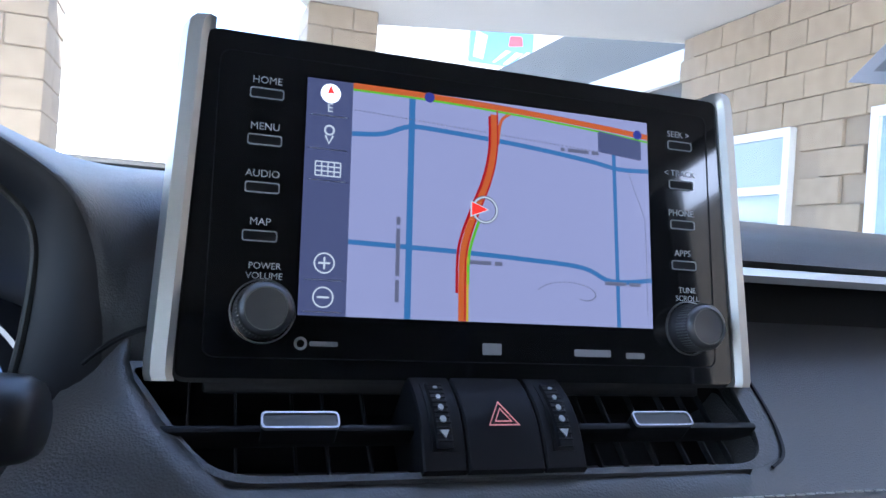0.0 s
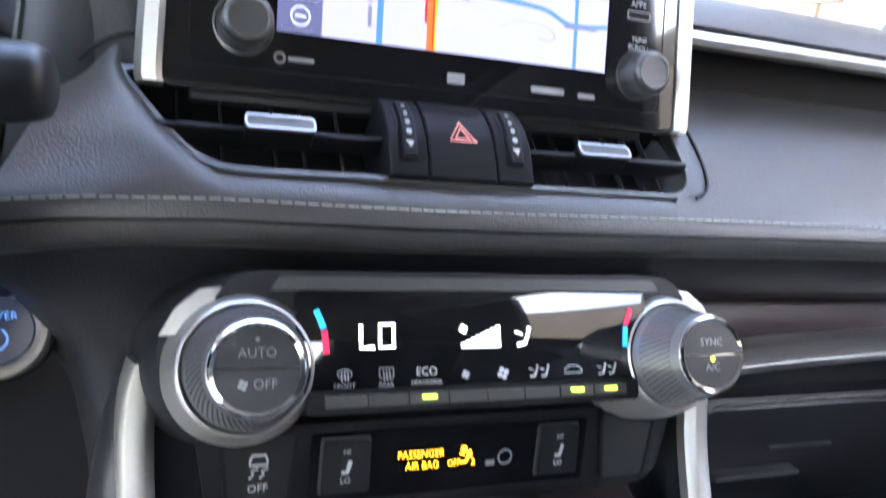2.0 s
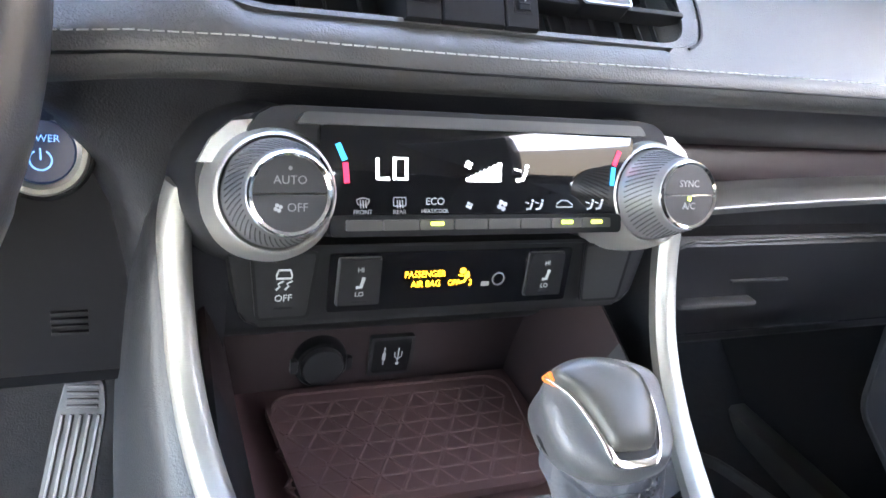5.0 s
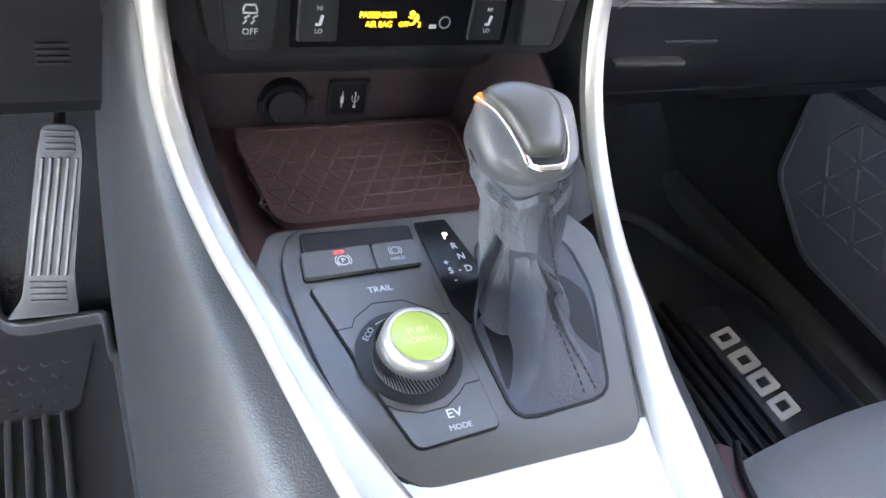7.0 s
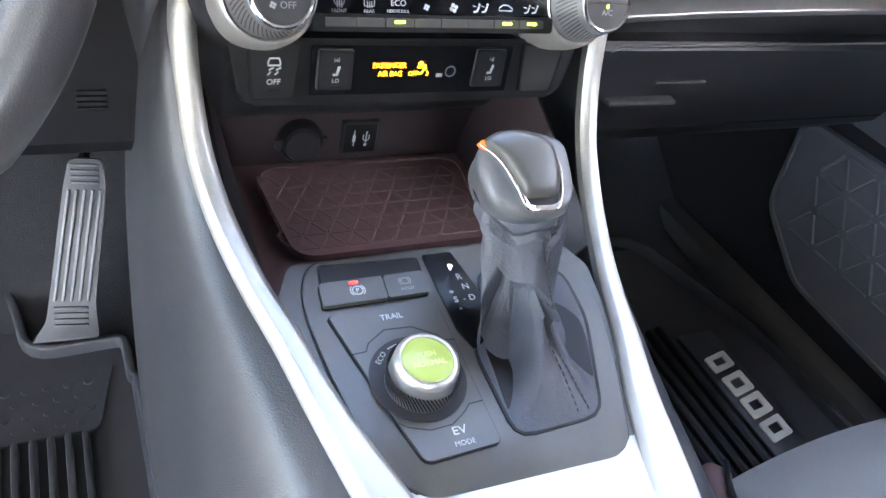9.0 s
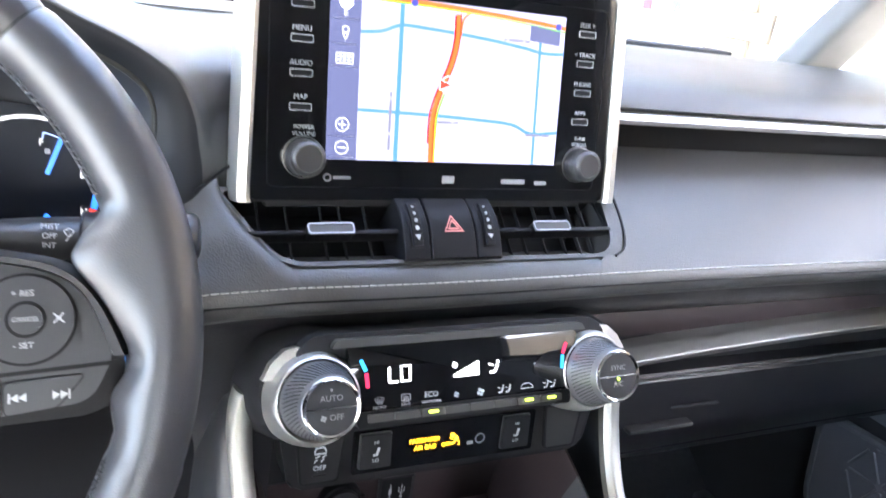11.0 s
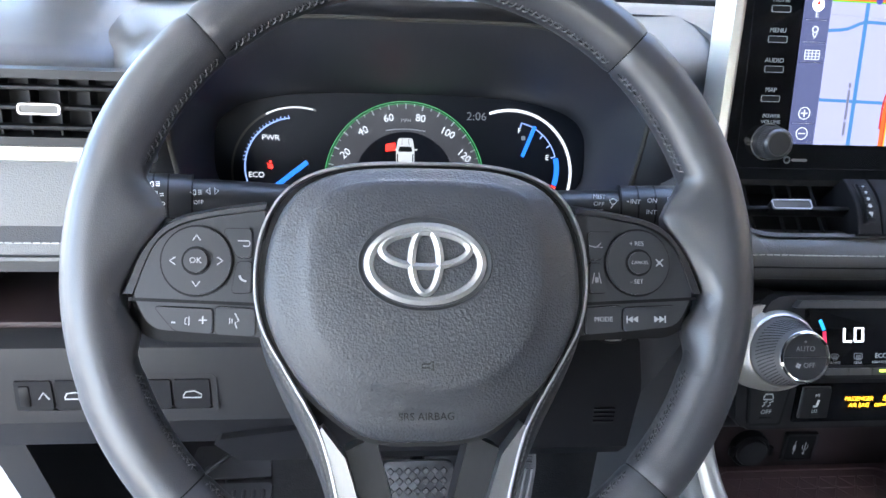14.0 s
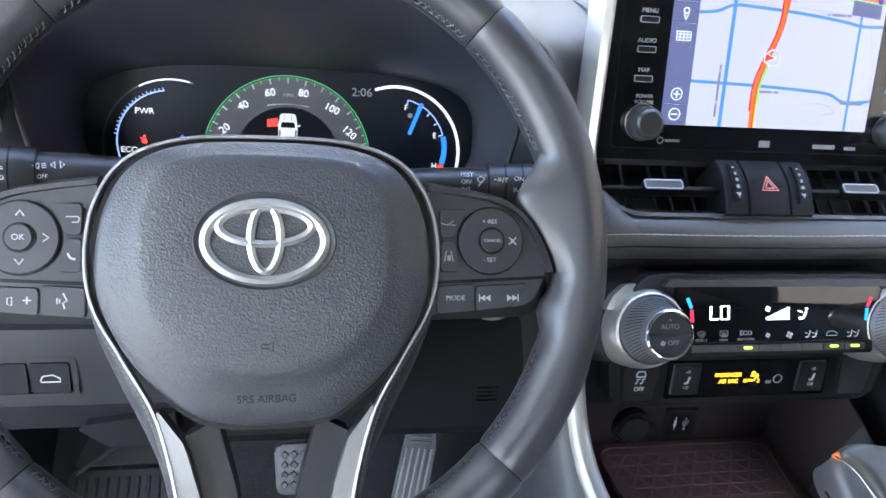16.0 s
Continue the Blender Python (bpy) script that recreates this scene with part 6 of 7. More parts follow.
for a0, a1 in ((48.5, 131.5), (134.5, 159), (21, 45.5), (-41.5, -20), (200, 221.5), (224.5, 250), (290, 315.5)):
    n = int((a1 - a0) / 1.5)
    part("rim_groove", tube([on_rim(a0 + (a1 - a0) * i / (2 * n), 163, -0.0003) for i in range(2 * n + 1)], 0.0006, 6), DEEP, wheel, "dark groove under the stitching")
    threads = []
    for i in range(n):
        a = a0 + 1.5 * i
        threads.append(tube([on_rim(a, 155, 0.0002), on_rim(a + 0.5, 163, 0.0010), on_rim(a + 1.0, 170, 0.0002)], 0.00050, 5))
        threads.append(tube([on_rim(a + 1.0, 156, 0.0002), on_rim(a + 0.55, 163, 0.0005), on_rim(a + 0.10, 169, 0.0002)], 0.00034, 5))
    part("rim_stitching", joined(*threads), RIMTHREAD, wheel, "grey cross stitching")

# airbag hub
hub_line = [(0.0, 0.0560), (0.040, 0.0540), (0.066, 0.0440), (0.080, 0.024), (0.0855, -0.004), (0.0825, -0.030), (0.066, -0.060), (0.040, -0.084), (0.022, -0.091), (0.0, -0.092)]
hub_line = hub_line + [(-x, y) for x, y in hub_line[-2:0:-1]]
hub_line = [(p.x, p.y) for p in spline([(x, y, 0) for x, y in hub_line], 5, True)]


def scaled(pts, k, oy=0.0):
    return [(x * k, (y + 0.014) * k - 0.014 + oy) for x, y in pts]


inner = [(0.0, 0.0470), (0.034, 0.0455), (0.052, 0.0390), (0.0610, 0.0220), (0.0635, 0.0020), (0.0610, -0.0220), (0.0520, -0.0420), (0.0330, -0.0580), (0.0160, -0.0640), (0.0, -0.0650)]
inner = inner + [(-x, y) for x, y in inner[-2:0:-1]]
inner = [(p.x, p.y) for p in spline([(x, y, 0) for x, y in inner], 5, True)]


def between(a, b, f):
    return [(p[0] + (q[0] - p[0]) * f, p[1] + (q[1] - p[1]) * f) for p, q in zip(a, b)]


hub_loops = [(scaled(hub_line, 0.97), -0.03), (hub_line, -0.004), (hub_line, 0.0040), (scaled(hub_line, 0.990), 0.0078), (scaled(hub_line, 0.968), 0.0100)]
hub_loops += [(between(scaled(hub_line, 0.968), inner, f), 0.0100 + 0.0070 * f) for f in (0.3, 0.6, 0.88)] + [(inner, 0.0178), (scaled(inner, 0.95), 0.0186), (scaled(inner, 0.86), 0.0194), (scaled(inner, 0.55), 0.0203)]
part("hub", loft([[(x, y, z) for x, y in loop] for loop, z in hub_loops]), HUB, wheel, "grained black airbag cover", angle=70)
part("hub_gap", loft([[(x, y, z) for x, y in scaled(hub_line, k)] for k, z in ((1.035, -0.03), (1.035, 0.001))]), DEEP, wheel)
# silver outline round the hub and down the lower spokes
trim_half = [(0.041, 0.0570), (0.070, 0.0468), (0.0855, 0.0255), (0.0905, -0.003), (0.0865, -0.030), (0.072, -0.057), (0.0565, -0.085), (0.0478, -0.115), (0.0435, -0.140), (0.042, -0.156)]
trim_path = [(-x, y) for x, y in trim_half[::-1]] + [(0, 0.0588)] + trim_half
part("hub_trim", sweep(spline([(x, y, 0.0030) for x, y in trim_path], 6), rounded([(-0.0008, -0.006), (0.0008, -0.006), (0.0008, 0.001), (-0.0008, 0.001)], 0.0004), (0, 0, 1)), DARKSILVER, wheel, "bright line round the airbag cover")
SPOKESILVER = material("brushed_spoke_silver", (0.27, 0.27, 0.28), 0.36, metal=0.85, grain=0.05, size=0.0004, vary=0.08)
CARRIER = material("grey_key_plastic", (0.036, 0.037, 0.041), 0.40, grain=0.12, size=0.0005, wide=0.05)
SPOKEGREY = material("satin_spoke_grey", (0.045, 0.045, 0.048), 0.40, metal=0.5, grain=0.05, size=0.0004, vary=0.08)
for s in (-1, 1):
    spoke = part("lower_spoke", loft([[(s * x, y, z + dz) for x, y, z in ((0.0565, -0.085, 0.000), (0.0475, -0.115, 0.000), (0.0420, -0.156, -0.004), (0.0290, -0.158, -0.004), (0.0345, -0.125, 0.000), (0.0420, -0.100, 0.001), (0.0545, -0.0835, 0.001))] for dz in (-0.012, 0.0025)]), SPOKESILVER, wheel, "satin silver lower spoke")
    part("spoke_back", loft([[(s * x, y, dz) for x, y in ((0.0425, -0.098), (0.0350, -0.125), (0.0295, -0.158), (0.0120, -0.158), (0.0160, -0.127), (0.0260, -0.090))] for dz in (-0.026, -0.005)]), PLASTIC, wheel)
    outer_edge = spline([(0.0915, -0.006, 0), (0.0915, -0.024, 0), (0.0875, -0.046, 0), (0.0775, -0.070, 0), (0.0665, -0.092, 0), (0.0560, -0.116, 0), (0.0500, -0.140, 0), (0.0480, -0.158, 0)], 4)
    inner_edge = spline([(0.0903, -0.003, 0), (0.0890, -0.018, 0), (0.0825, -0.040, 0), (0.0705, -0.0595, 0), (0.0575, -0.0835, 0), (0.0487, -0.112, 0), (0.0447, -0.138, 0), (0.0432, -0.156, 0)], 4)
    part("spoke_cover", loft([[(s * (a.x + (b.x - a.x) * c), a.y + (b.y - a.y) * c, 0.002 - 0.002 * c - 0.016 * c ** 3) for c in (0, 0.2, 0.4, 0.6, 0.8, 1.0)] for a, b in zip(inner_edge, outer_edge)], closed=False), LEATHER, wheel, "grained leather spoke cover")
    part("spoke_stitching", dashes([(s * (a.x + 0.0018 + 0.1 * (b.x - a.x)), a.y, 0.0024) for a, b in zip(inner_edge[6:], outer_edge[6:])], 0.0022, 0.0012, 0.0003), DARKTHREAD, wheel)
    # side spoke with its keys
    spoke_line = [(0.086, 0.0325), (0.112, 0.0288), (0.1320, 0.0240), (0.1440, 0.0140), (0.1540, -0.0125), (0.1450, -0.0310), (0.086, -0.0360)]
    part("side_spoke", prism(rounded([(s * x, y) for x, y in spoke_line], [0.002, 0.01, 0.010, 0.010, 0.005, 0.008, 0.002]), -0.022, -0.001, 0.002), CARRIER, wheel, "black key carrier")
    edge_out = spline([(0.0850, 0.0365, 0), (0.1125, 0.0322, 0), (0.1345, 0.0262, 0), (0.1490, 0.0111, 0), (0.1595, -0.0126, 0)], 6)
    edge_in = spline([(0.0860, 0.0326, 0), (0.1125, 0.0290, 0), (0.1315, 0.0240, 0), (0.1440, 0.0128, 0), (0.1537, -0.0124, 0)], 6)
    part("spoke_trim", loft([[(s * (b.x + 0.003), b.y + 0.003, -0.020), (s * b.x, b.y, -0.0018), (s * (a.x + (b.x - a.x) * 0.75), a.y + (b.y - a.y) * 0.75, 0.0004), (s * a.x, a.y, 0.0002), (s * a.x, a.y, -0.020)] for a, b in zip(edge_in, edge_out)]), SPOKEGREY, wheel, "satin grey spoke edge")
    part("groove", line([(s * 0.0890, -0.0182), (s * 0.156, -0.0152)], 0.0018, -0.0011, 0.0004), DEEP, wheel)
    cxk, cyk = s * 0.1210, 0.0050
    part("key_gap", prism(circle(0.0193, cxk, cyk, 36), -0.0015, -0.0004), DEEP, wheel)
    pad = part("round_key", prism(circle(0.0180, cxk, cyk, 36), -0.001, 0.0022, 0.0014), CARRIER, wheel, "round control key")
    part("key_ring", ring(circle(0.0077, cxk, cyk, 28), circle(0.0062, cxk, cyk, 28), 0.0018, 0.0025), DEEP, pad)
    part("centre_key", prism(circle(0.0062, cxk, cyk, 28), 0.002, 0.0046, 0.0012), CARRIER, pad)
    if s < 0:
        part("letters", lettering("OK", 0.0043, cxk, cyk, 0.0047), PRINT, pad)
        for ang in (0, 90, 180, 270):
            part("arrow", moved(line([(-0.0014, -0.0020), (0.0014, 0), (-0.0014, 0.0020)], 0.0006, 0.0023), pose(cxk, cyk, 0) @ pose(0, 0, 0, 0, 0, ang) @ pose(0.0122, 0, 0)), PRINT, pad)
    else:
        part("letters", lettering("CANCEL", 0.0026, cxk, cyk, 0.0047), PRINT, pad)
        part("letters", lettering("+ RES", 0.0035, cxk - 0.001, cyk + 0.0107, 0.0023), PRINT, pad)
        part("letters", lettering("- SET", 0.0035, cxk - 0.001, cyk - 0.0107, 0.0023), PRINT, pad)
        part("icon", joined(line([(cxk + 0.0102, cyk + 0.002), (cxk + 0.0142, cyk - 0.002)], 0.0007, 0.0023), line([(cxk + 0.0102, cyk - 0.002), (cxk + 0.0142, cyk + 0.002)], 0.0007, 0.0023), prism(circle(0.0010, cxk + 0.0122, cyk, 8), 0.0022, 0.0025)), PRINT, pad)
    for y0, y1, kind in ((0.0068, 0.0222, 0), (-0.0120, 0.0046, 1)):
        pts = [(0.0925, y0), (0.1030 if kind else 0.1000, y0), (0.1000 if kind else 0.1075, y1), (0.0925, y1)]
        k = part("corner_key", prism(rounded([(s * x, y) for x, y in pts], 0.0025), -0.001, 0.0018, 0.0009), CARRIER, wheel)
        part("key_outline", outline(rounded([(s * x, y) for x, y in pts], 0.0025), 0.0010, -0.0010, 0.0006), DEEP, wheel)
        xc, yc = s * 0.0965, (y0 + y1) / 2
        if s < 0 and kind == 0:
            part("icon", line([(xc - 0.0032, yc + 0.0012), (xc + 0.0025, yc + 0.0012), (xc + 0.0032, yc), (xc + 0.0025, yc - 0.0016), (xc - 0.0005, yc - 0.0016)], 0.0006, 0.0019), PRINT, k)
        elif s < 0:
            part("icon", line(circle(0.0030, xc + 0.001, yc + 0.001, 8, 180, 280), 0.0011, 0.0019), PRINT, k)
        elif kind == 0:
            part("icon", line([(xc - 0.004, yc), (xc, yc - 0.001), (xc + 0.003, yc + 0.0015), (xc + 0.001, yc - 0.0008), (xc + 0.004, yc - 0.001)], 0.0006, 0.0019), GREYPRINT, k)
        else:
            part("icon", joined(line([(xc - 0.0022, yc - 0.003), (xc - 0.001, yc + 0.003)], 0.0006, 0.0019), line([(xc + 0.0028, yc - 0.003), (xc + 0.0015, yc + 0.003)], 0.0006, 0.0019), prism(rect(0.002, 0.003, 0.0005, xc + 0.0004, yc - 0.001), 0.0018, 0.0021)), GREYPRINT, k)
    for x0, x1, which in ((0.0905, 0.1110, 0), (0.1125, 0.1425, 1)):
        e = 0.0035 * which
        key_line = rounded([(s * x0, -0.0352 + 0.0015 * which), (s * (x1 - 3 * e), -0.0338 + 0.0020 * which), (s * x1, -0.0192), (s * x0, -0.0206)], 0.0025)
        part("key_outline", outline(key_line, 0.0012, -0.0010, 0.0006), DEEP, wheel)
        k = part("lower_key", prism(key_line, -0.002, 0.0012, 0.001), CARRIER, wheel)
        xc, yc = s * (x0 + x1) / 2 - s * e * 0.6, -0.0268
        if s < 0 and which:
            part("icon", joined(lettering("-", 0.0085, xc - 0.007, yc, 0.0013), lettering("+", 0.0085, xc + 0.008, yc, 0.0013), line([(xc - 0.001, yc - 0.0015), (xc + 0.001, yc - 0.0022), (xc + 0.001, yc + 0.0022), (xc - 0.001, yc + 0.0015)], 0.0005, 0.0013, closed=True)), PRINT, k)
        elif s < 0:
            part("icon", joined(line([(xc, yc + 0.004), (xc + 0.002, yc), (xc, yc - 0.001), (xc + 0.001, yc - 0.004)], 0.0007, 0.0013), *[line([(xc - 0.0015 - 0.0012 * i, yc - 0.0012 - 0.0004 * i), (xc - 0.0015 - 0.0012 * i, yc + 0.0012 + 0.0004 * i)], 0.0005, 0.0013) for i in range(2)]), PRINT, k)
        elif which == 0:
            part("letters", lettering("MODE", 0.0038, xc, yc, 0.0013), PRINT, k)
        else:
            for d, f in ((-0.0078, -1), (0.0078, 1)):
                part("icon", joined(prism([(xc + d - f * 0.003, yc - 0.0018), (xc + d, yc), (xc + d - f * 0.003, yc + 0.0018)][::f], 0.0012, 0.0015), prism([(xc + d, yc - 0.0018), (xc + d + f * 0.003, yc), (xc + d, yc + 0.0018)][::f], 0.0012, 0.0015), line([(xc + d + f * 0.0033, yc - 0.002), (xc + d + f * 0.0033, yc + 0.002)], 0.0007, 0.0013)), PRINT, k)
    # leather that flows from the rim to the spoke
    part("spoke_back", prism(rounded([(s * x, y) for x, y in ((0.080, 0.0335), (0.135, 0.0270), (0.158, 0.0), (0.160, -0.030), (0.145, -0.0385), (0.080, -0.0400))], 0.006), -0.034, -0.017), DEEP, wheel)
    ROOT = spline([(0.1490, 0.0614, 0.0006), (0.1462, 0.0500, -0.0025), (0.1415, 0.0385, -0.0032), (0.1385, 0.0285, -0.0020), (0.1502, 0.0111, -0.0010), (0.1600, -0.0110, -0.0014), (0.1575, -0.0215, -0.0040), (0.1500, -0.0330, -0.0065), (0.1475, -0.0450, -0.0040), (0.1498, -0.0596, 0.0006)], 6)

    def root(u, v, s=s, ROOT=ROOT):
        k = min(int(u * (len(ROOT) - 1)), len(ROOT) - 2)
        q = ROOT[k].lerp(ROOT[k + 1], u * (len(ROOT) - 1) - k)
        w = 1 - ease(0.0, 0.22, u) * ease(0.0, 0.30, 1 - u)
        q = q.lerp(on_rim(math.degrees(math.atan2(q.y, q.x)), 160, -0.0004), w)
        if v < 0.12:
            return (s * (q.x + 0.004 * (1 - v / 0.12)), q.y, q.z - 0.018 * (1 - v / 0.12))
        a = math.degrees(math.atan2(q.y, q.x))
        if v < 0.72:
            f = (v - 0.12) / 0.60
            end, past = on_rim(a, 104, 0.0004), on_rim(a, 100, 0.0004)
            reach = (end - q).length
            p1 = q + (end - q) * 0.30 + Vector((0, 0, 0.10 * reach))
            p2 = end - (past - end).normalized() * reach * 0.38
            p = q * (1 - f) ** 3 + p1 * 3 * f * (1 - f) ** 2 + p2 * 3 * f * f * (1 - f) + end * f ** 3
            p = p.lerp(on_rim(a, 160 - 56 * f, 0.0008 * f - 0.0004), w)
        else:
            f = (v - 0.72) / 0.28
            p = on_rim(a, 104 - 60 * f, 0.0004 - 0.0009 * f * f)
        return (s * p.x, p.y, p.z)

    part("spoke_root", sheet(root, 60, 25), SMOOTH, wheel, "leather web between spoke and rim", angle=75)
# plain bright ovals in a shallow dish on the hub
EZ = 0.0205
part("badge_dish", loft([[(0.0350 * k * math.cos(2 * math.pi * i / 48) - 0.001, 0.0245 * k * math.sin(2 * math.pi * i / 48) + 0.0032, z) for i in range(48)] for k, z in ((1.04, EZ - 0.002), (1.0, EZ + 0.0006), (0.96, EZ + 0.0002), (0.93, EZ - 0.0004))]), material("badge_dark", (0.035, 0.037, 0.042), 0.35, vary=0.1), wheel, "dark oval dish")


def oval(cx_, cy_, rx, ry, w, n=56):
    loops = []
    for i in range(n + 1):
        a = 2 * math.pi * i / n
        d = Vector((math.cos(a) * ry, math.sin(a) * rx, 0)).normalized()
        p = Vector((cx_ + rx * math.cos(a), cy_ + ry * math.sin(a), 0))
        k = w * (1 + 0.25 * abs(math.cos(a)))
        loops.append([p + d * (k * q[0]) + Vector((0, 0, EZ + q[1])) for q in ((-0.5, -0.0006), (0.5, -0.0006), (0.42, 0.0014), (0.0, 0.0024), (-0.42, 0.0014))])
    bm = loft(loops, caps=False)
    bmesh.ops.remove_doubles(bm, verts=bm.verts, dist=1e-6)
    return bm


BADGE = material("badge_chrome", (0.55, 0.55, 0.54), 0.40, metal=0.8, vary=0.04, wide=0.02)
badge = part("badge", oval(-0.001, 0.0032, 0.0296, 0.0195, 0.0044), BADGE, wheel, "three interlocked chrome ovals")
part("badge_oval", oval(-0.001, 0.0108, 0.0230, 0.0090, 0.0038), BADGE, badge)
part("badge_oval", oval(-0.001, 0.0045, 0.0074, 0.0166, 0.0038), BADGE, badge)
part("moulded_letters", lettering("SRS AIRBAG", 0.0056, 0, -0.0765, 0.0170), DEEP, wheel)
part("horn_mark", line([(-0.0028, -0.0508), (-0.0028, -0.0488), (0.0006, -0.0488), (0.0030, -0.0474), (0.0030, -0.0520), (0.0006, -0.0508)], 0.0005, 0.0205, closed=True), DEEP, wheel)
# column shroud behind the wheel
shroud = thing("steering_column", "charcoal plastic steering column shroud", "steering column", WHEEL)
part("shroud", loft([[(x * k, y * k2 - 0.012, z) for x, y in rounded([(-0.062, -0.075), (0.062, -0.075), (0.068, 0.035), (-0.068, 0.035)], 0.03)] for k, k2, z in ((0.8, 0.8, -0.045), (1.0, 1.0, -0.06), (1.05, 1.05, -0.12), (1.15, 1.2, -0.25))]), PLASTIC, shroud)
part("boss", revolve([(0.045, -0.06), (0.050, -0.02), (0.05, -0.012)], 32), DEEP, shroud)


# ---- stalks ----
STALKGREY = material("stalk_grey_plastic", (0.034, 0.034, 0.036), 0.40, grain=0.12, size=0.0005, wide=0.05)
STALKPRINT = material("white_print", (0.75, 0.76, 0.77), 0.55, vary=0.05, wide=0.01)


def stalk(name, label, pts, r0, r1, tip, rings):
    ob = thing(name, label, "control stalk")
    path = spline(pts, 6)
    part("arm", sweep(path, [(q.x, q.y * 0.85) for q in circle(r0, n=20)], (0, 0, 1), scale=lambda t: 0.70 + 0.30 * min(1, t * 1.3)), STALKGREY, ob)
    a, b = Vector(pts[-2]), Vector(pts[-1])
    t = (b - a).normalized()
    form = [(0.0, 0.96), (0.02, 1.0), (0.62, 1.03), (0.80, 1.0), (0.92, 0.93), (0.98, 0.80), (1.0, 0.60)]
    loops = []
    side = t.cross(Vector((0, 0, 1))).normalized()
    top = side.cross(t)
    for c, k in form:
        loops.append([b + t * tip * c + side * q.x * k + top * q.y * 0.92 * k for q in circle(r1, n=24)])
    part("twist_grip", loft(loops), STALKGREY, ob, "ribbed twist grip", angle=50)
    for d in rings:
        part("groove", sweep([b + t * (d - 0.0006), b + t * (d + 0.0006)], [(q.x, q.y * 0.92) for q in circle(r1 * 1.025, n=24)], (0, 0, 1)), DEEP, ob)
    return ob


wiper = stalk("wiper_stalk", "black wiper control stalk with white printed symbols", [(-0.335, 0.312, 1.043), (-0.290, 0.303, 1.048), (-0.241, 0.2945, 1.051)], 0.0140, 0.0165, 0.0615, (0.0, 0.012, 0.0240))
signal = stalk("light_stalk", "black light control stalk with white printed symbols", [(-0.450, 0.322, 1.043), (-0.490, 0.314, 1.047), (-0.541, 0.306, 1.0505)], 0.0140, 0.0162, 0.050, (0.0, 0.0155, 0.0250))


def mark(ob, x, y, z, turn, *shapes):
    part("letters", moved(joined(*shapes), pose(x, y, z, 68, 0, turn) @ Matrix.Diagonal((0.90, 0.90, 1, 1))), STALKPRINT, ob)


mark(wiper, -0.259, 0.2835, 1.0565, -9, lettering("MIST", 0.0048, 0, 0.0060, 0), lettering("OFF", 0.0048, 0, 0.0003, 0), lettering("INT", 0.0048, 0, -0.0054, 0))
mark(wiper, -0.2495, 0.2815, 1.0575, -9, line([(-0.003, 0.003), (0, 0.0045), (0.003, 0.003), (0.001, 0.000), (-0.001, 0.0)], 0.0007, closed=True), line([(-0.0015, -0.0035), (0.001, 0.001)], 0.0007))
mark(wiper, -0.2355, 0.2775, 1.0580, -9, lettering("INT", 0.0050, 0.0008, 0.0030, 0), line([(-0.0058, 0.0030), (-0.0042, 0.0030)], 0.0008))
mark(wiper, -0.2235, 0.2755, 1.0583, -9, lettering("ON", 0.0050, 0, 0.0045, 0), lettering("INT", 0.0050, 0, -0.0045, 0))
mark(wiper, -0.2085, 0.2730, 1.0587, -9, lettering("REAR", 0.0048, 0, 0.0060, 0), line(rect(0.0075, 0.0045, 0.001, 0, -0.0005), 0.0007, 0, closed=True), line([(-0.001, -0.0055), (0.002, -0.001)], 0.0007))


def lamp_mark(x, y, rays):
    return [line([(p.x, p.y) for p in circle(0.0020, x - 0.0016, y, 8, 90, 270)], 0.0007, 0, closed=True)] + [line([(x + 0.0002, y - 0.0014 + 0.0014 * i), (x + 0.0030, y - 0.0014 + 0.0014 * i)], 0.0006) for i in range(rays)]


mark(signal, -0.5605, 0.2868, 1.0582, 9, *lamp_mark(0, 0.0078, 3), *lamp_mark(0.0024, 0.0005, 2), line([(p.x, p.y) for p in circle(0.0018, -0.0028, 0.0005, 8, -90, 90)], 0.0007, 0, closed=True), lettering("AUTO", 0.0042, 0, -0.0072, 0))
mark(signal, -0.5735, 0.2848, 1.0590, 9, *lamp_mark(0.001, 0.0085, 3), line([(p.x, p.y) for p in circle(0.0020, 0, 0, 10)], 0.0007, 0, closed=True), *[line([(0.0032 * math.cos(radians(45 * i)), 0.0032 * math.sin(radians(45 * i))), (0.0050 * math.cos(radians(45 * i)), 0.0050 * math.sin(radians(45 * i)))], 0.0009) for i in range(8)])
mark(signal, -0.5325, 0.2930, 1.0565, 10, line([(-0.010, 0.0018), (-0.0065, 0.0018)], 0.0010), *lamp_mark(-0.0025, 0.0018, 3), lettering("OFF", 0.0042, -0.0025, -0.0058, 0), line([(0.0035, 0.0022), (0.0062, 0.0046), (0.0062, -0.0002)], 0.0008, 0, closed=True), line([(0.0125, 0.0022), (0.0098, 0.0046), (0.0098, -0.0002)], 0.0008, 0, closed=True))
# ---- instrument cluster ----
CLU = face(CX, 0.512, 1.05, 15)
cluster = thing("instrument_cluster", "black digital instrument cluster with lit gauges behind the wheel", "instrument cluster", CLU)
clu_line = [(p.x, p.y) for p in spline([(-0.150, -0.085, 0), (0.155, -0.085, 0), (0.183, -0.055, 0), (0.184, -0.020, 0), (0.162, 0.020, 0), (0.110, 0.0330, 0), (0.0, 0.0365, 0), (-0.105, 0.0330, 0), (-0.155, 0.024, 0), (-0.180, -0.020, 0), (-0.180, -0.055, 0)], 6, True)]
CLULENS = material("instrument_lens", (0.011, 0.013, 0.019), 0.32, vary=0.05, spec=0.18)
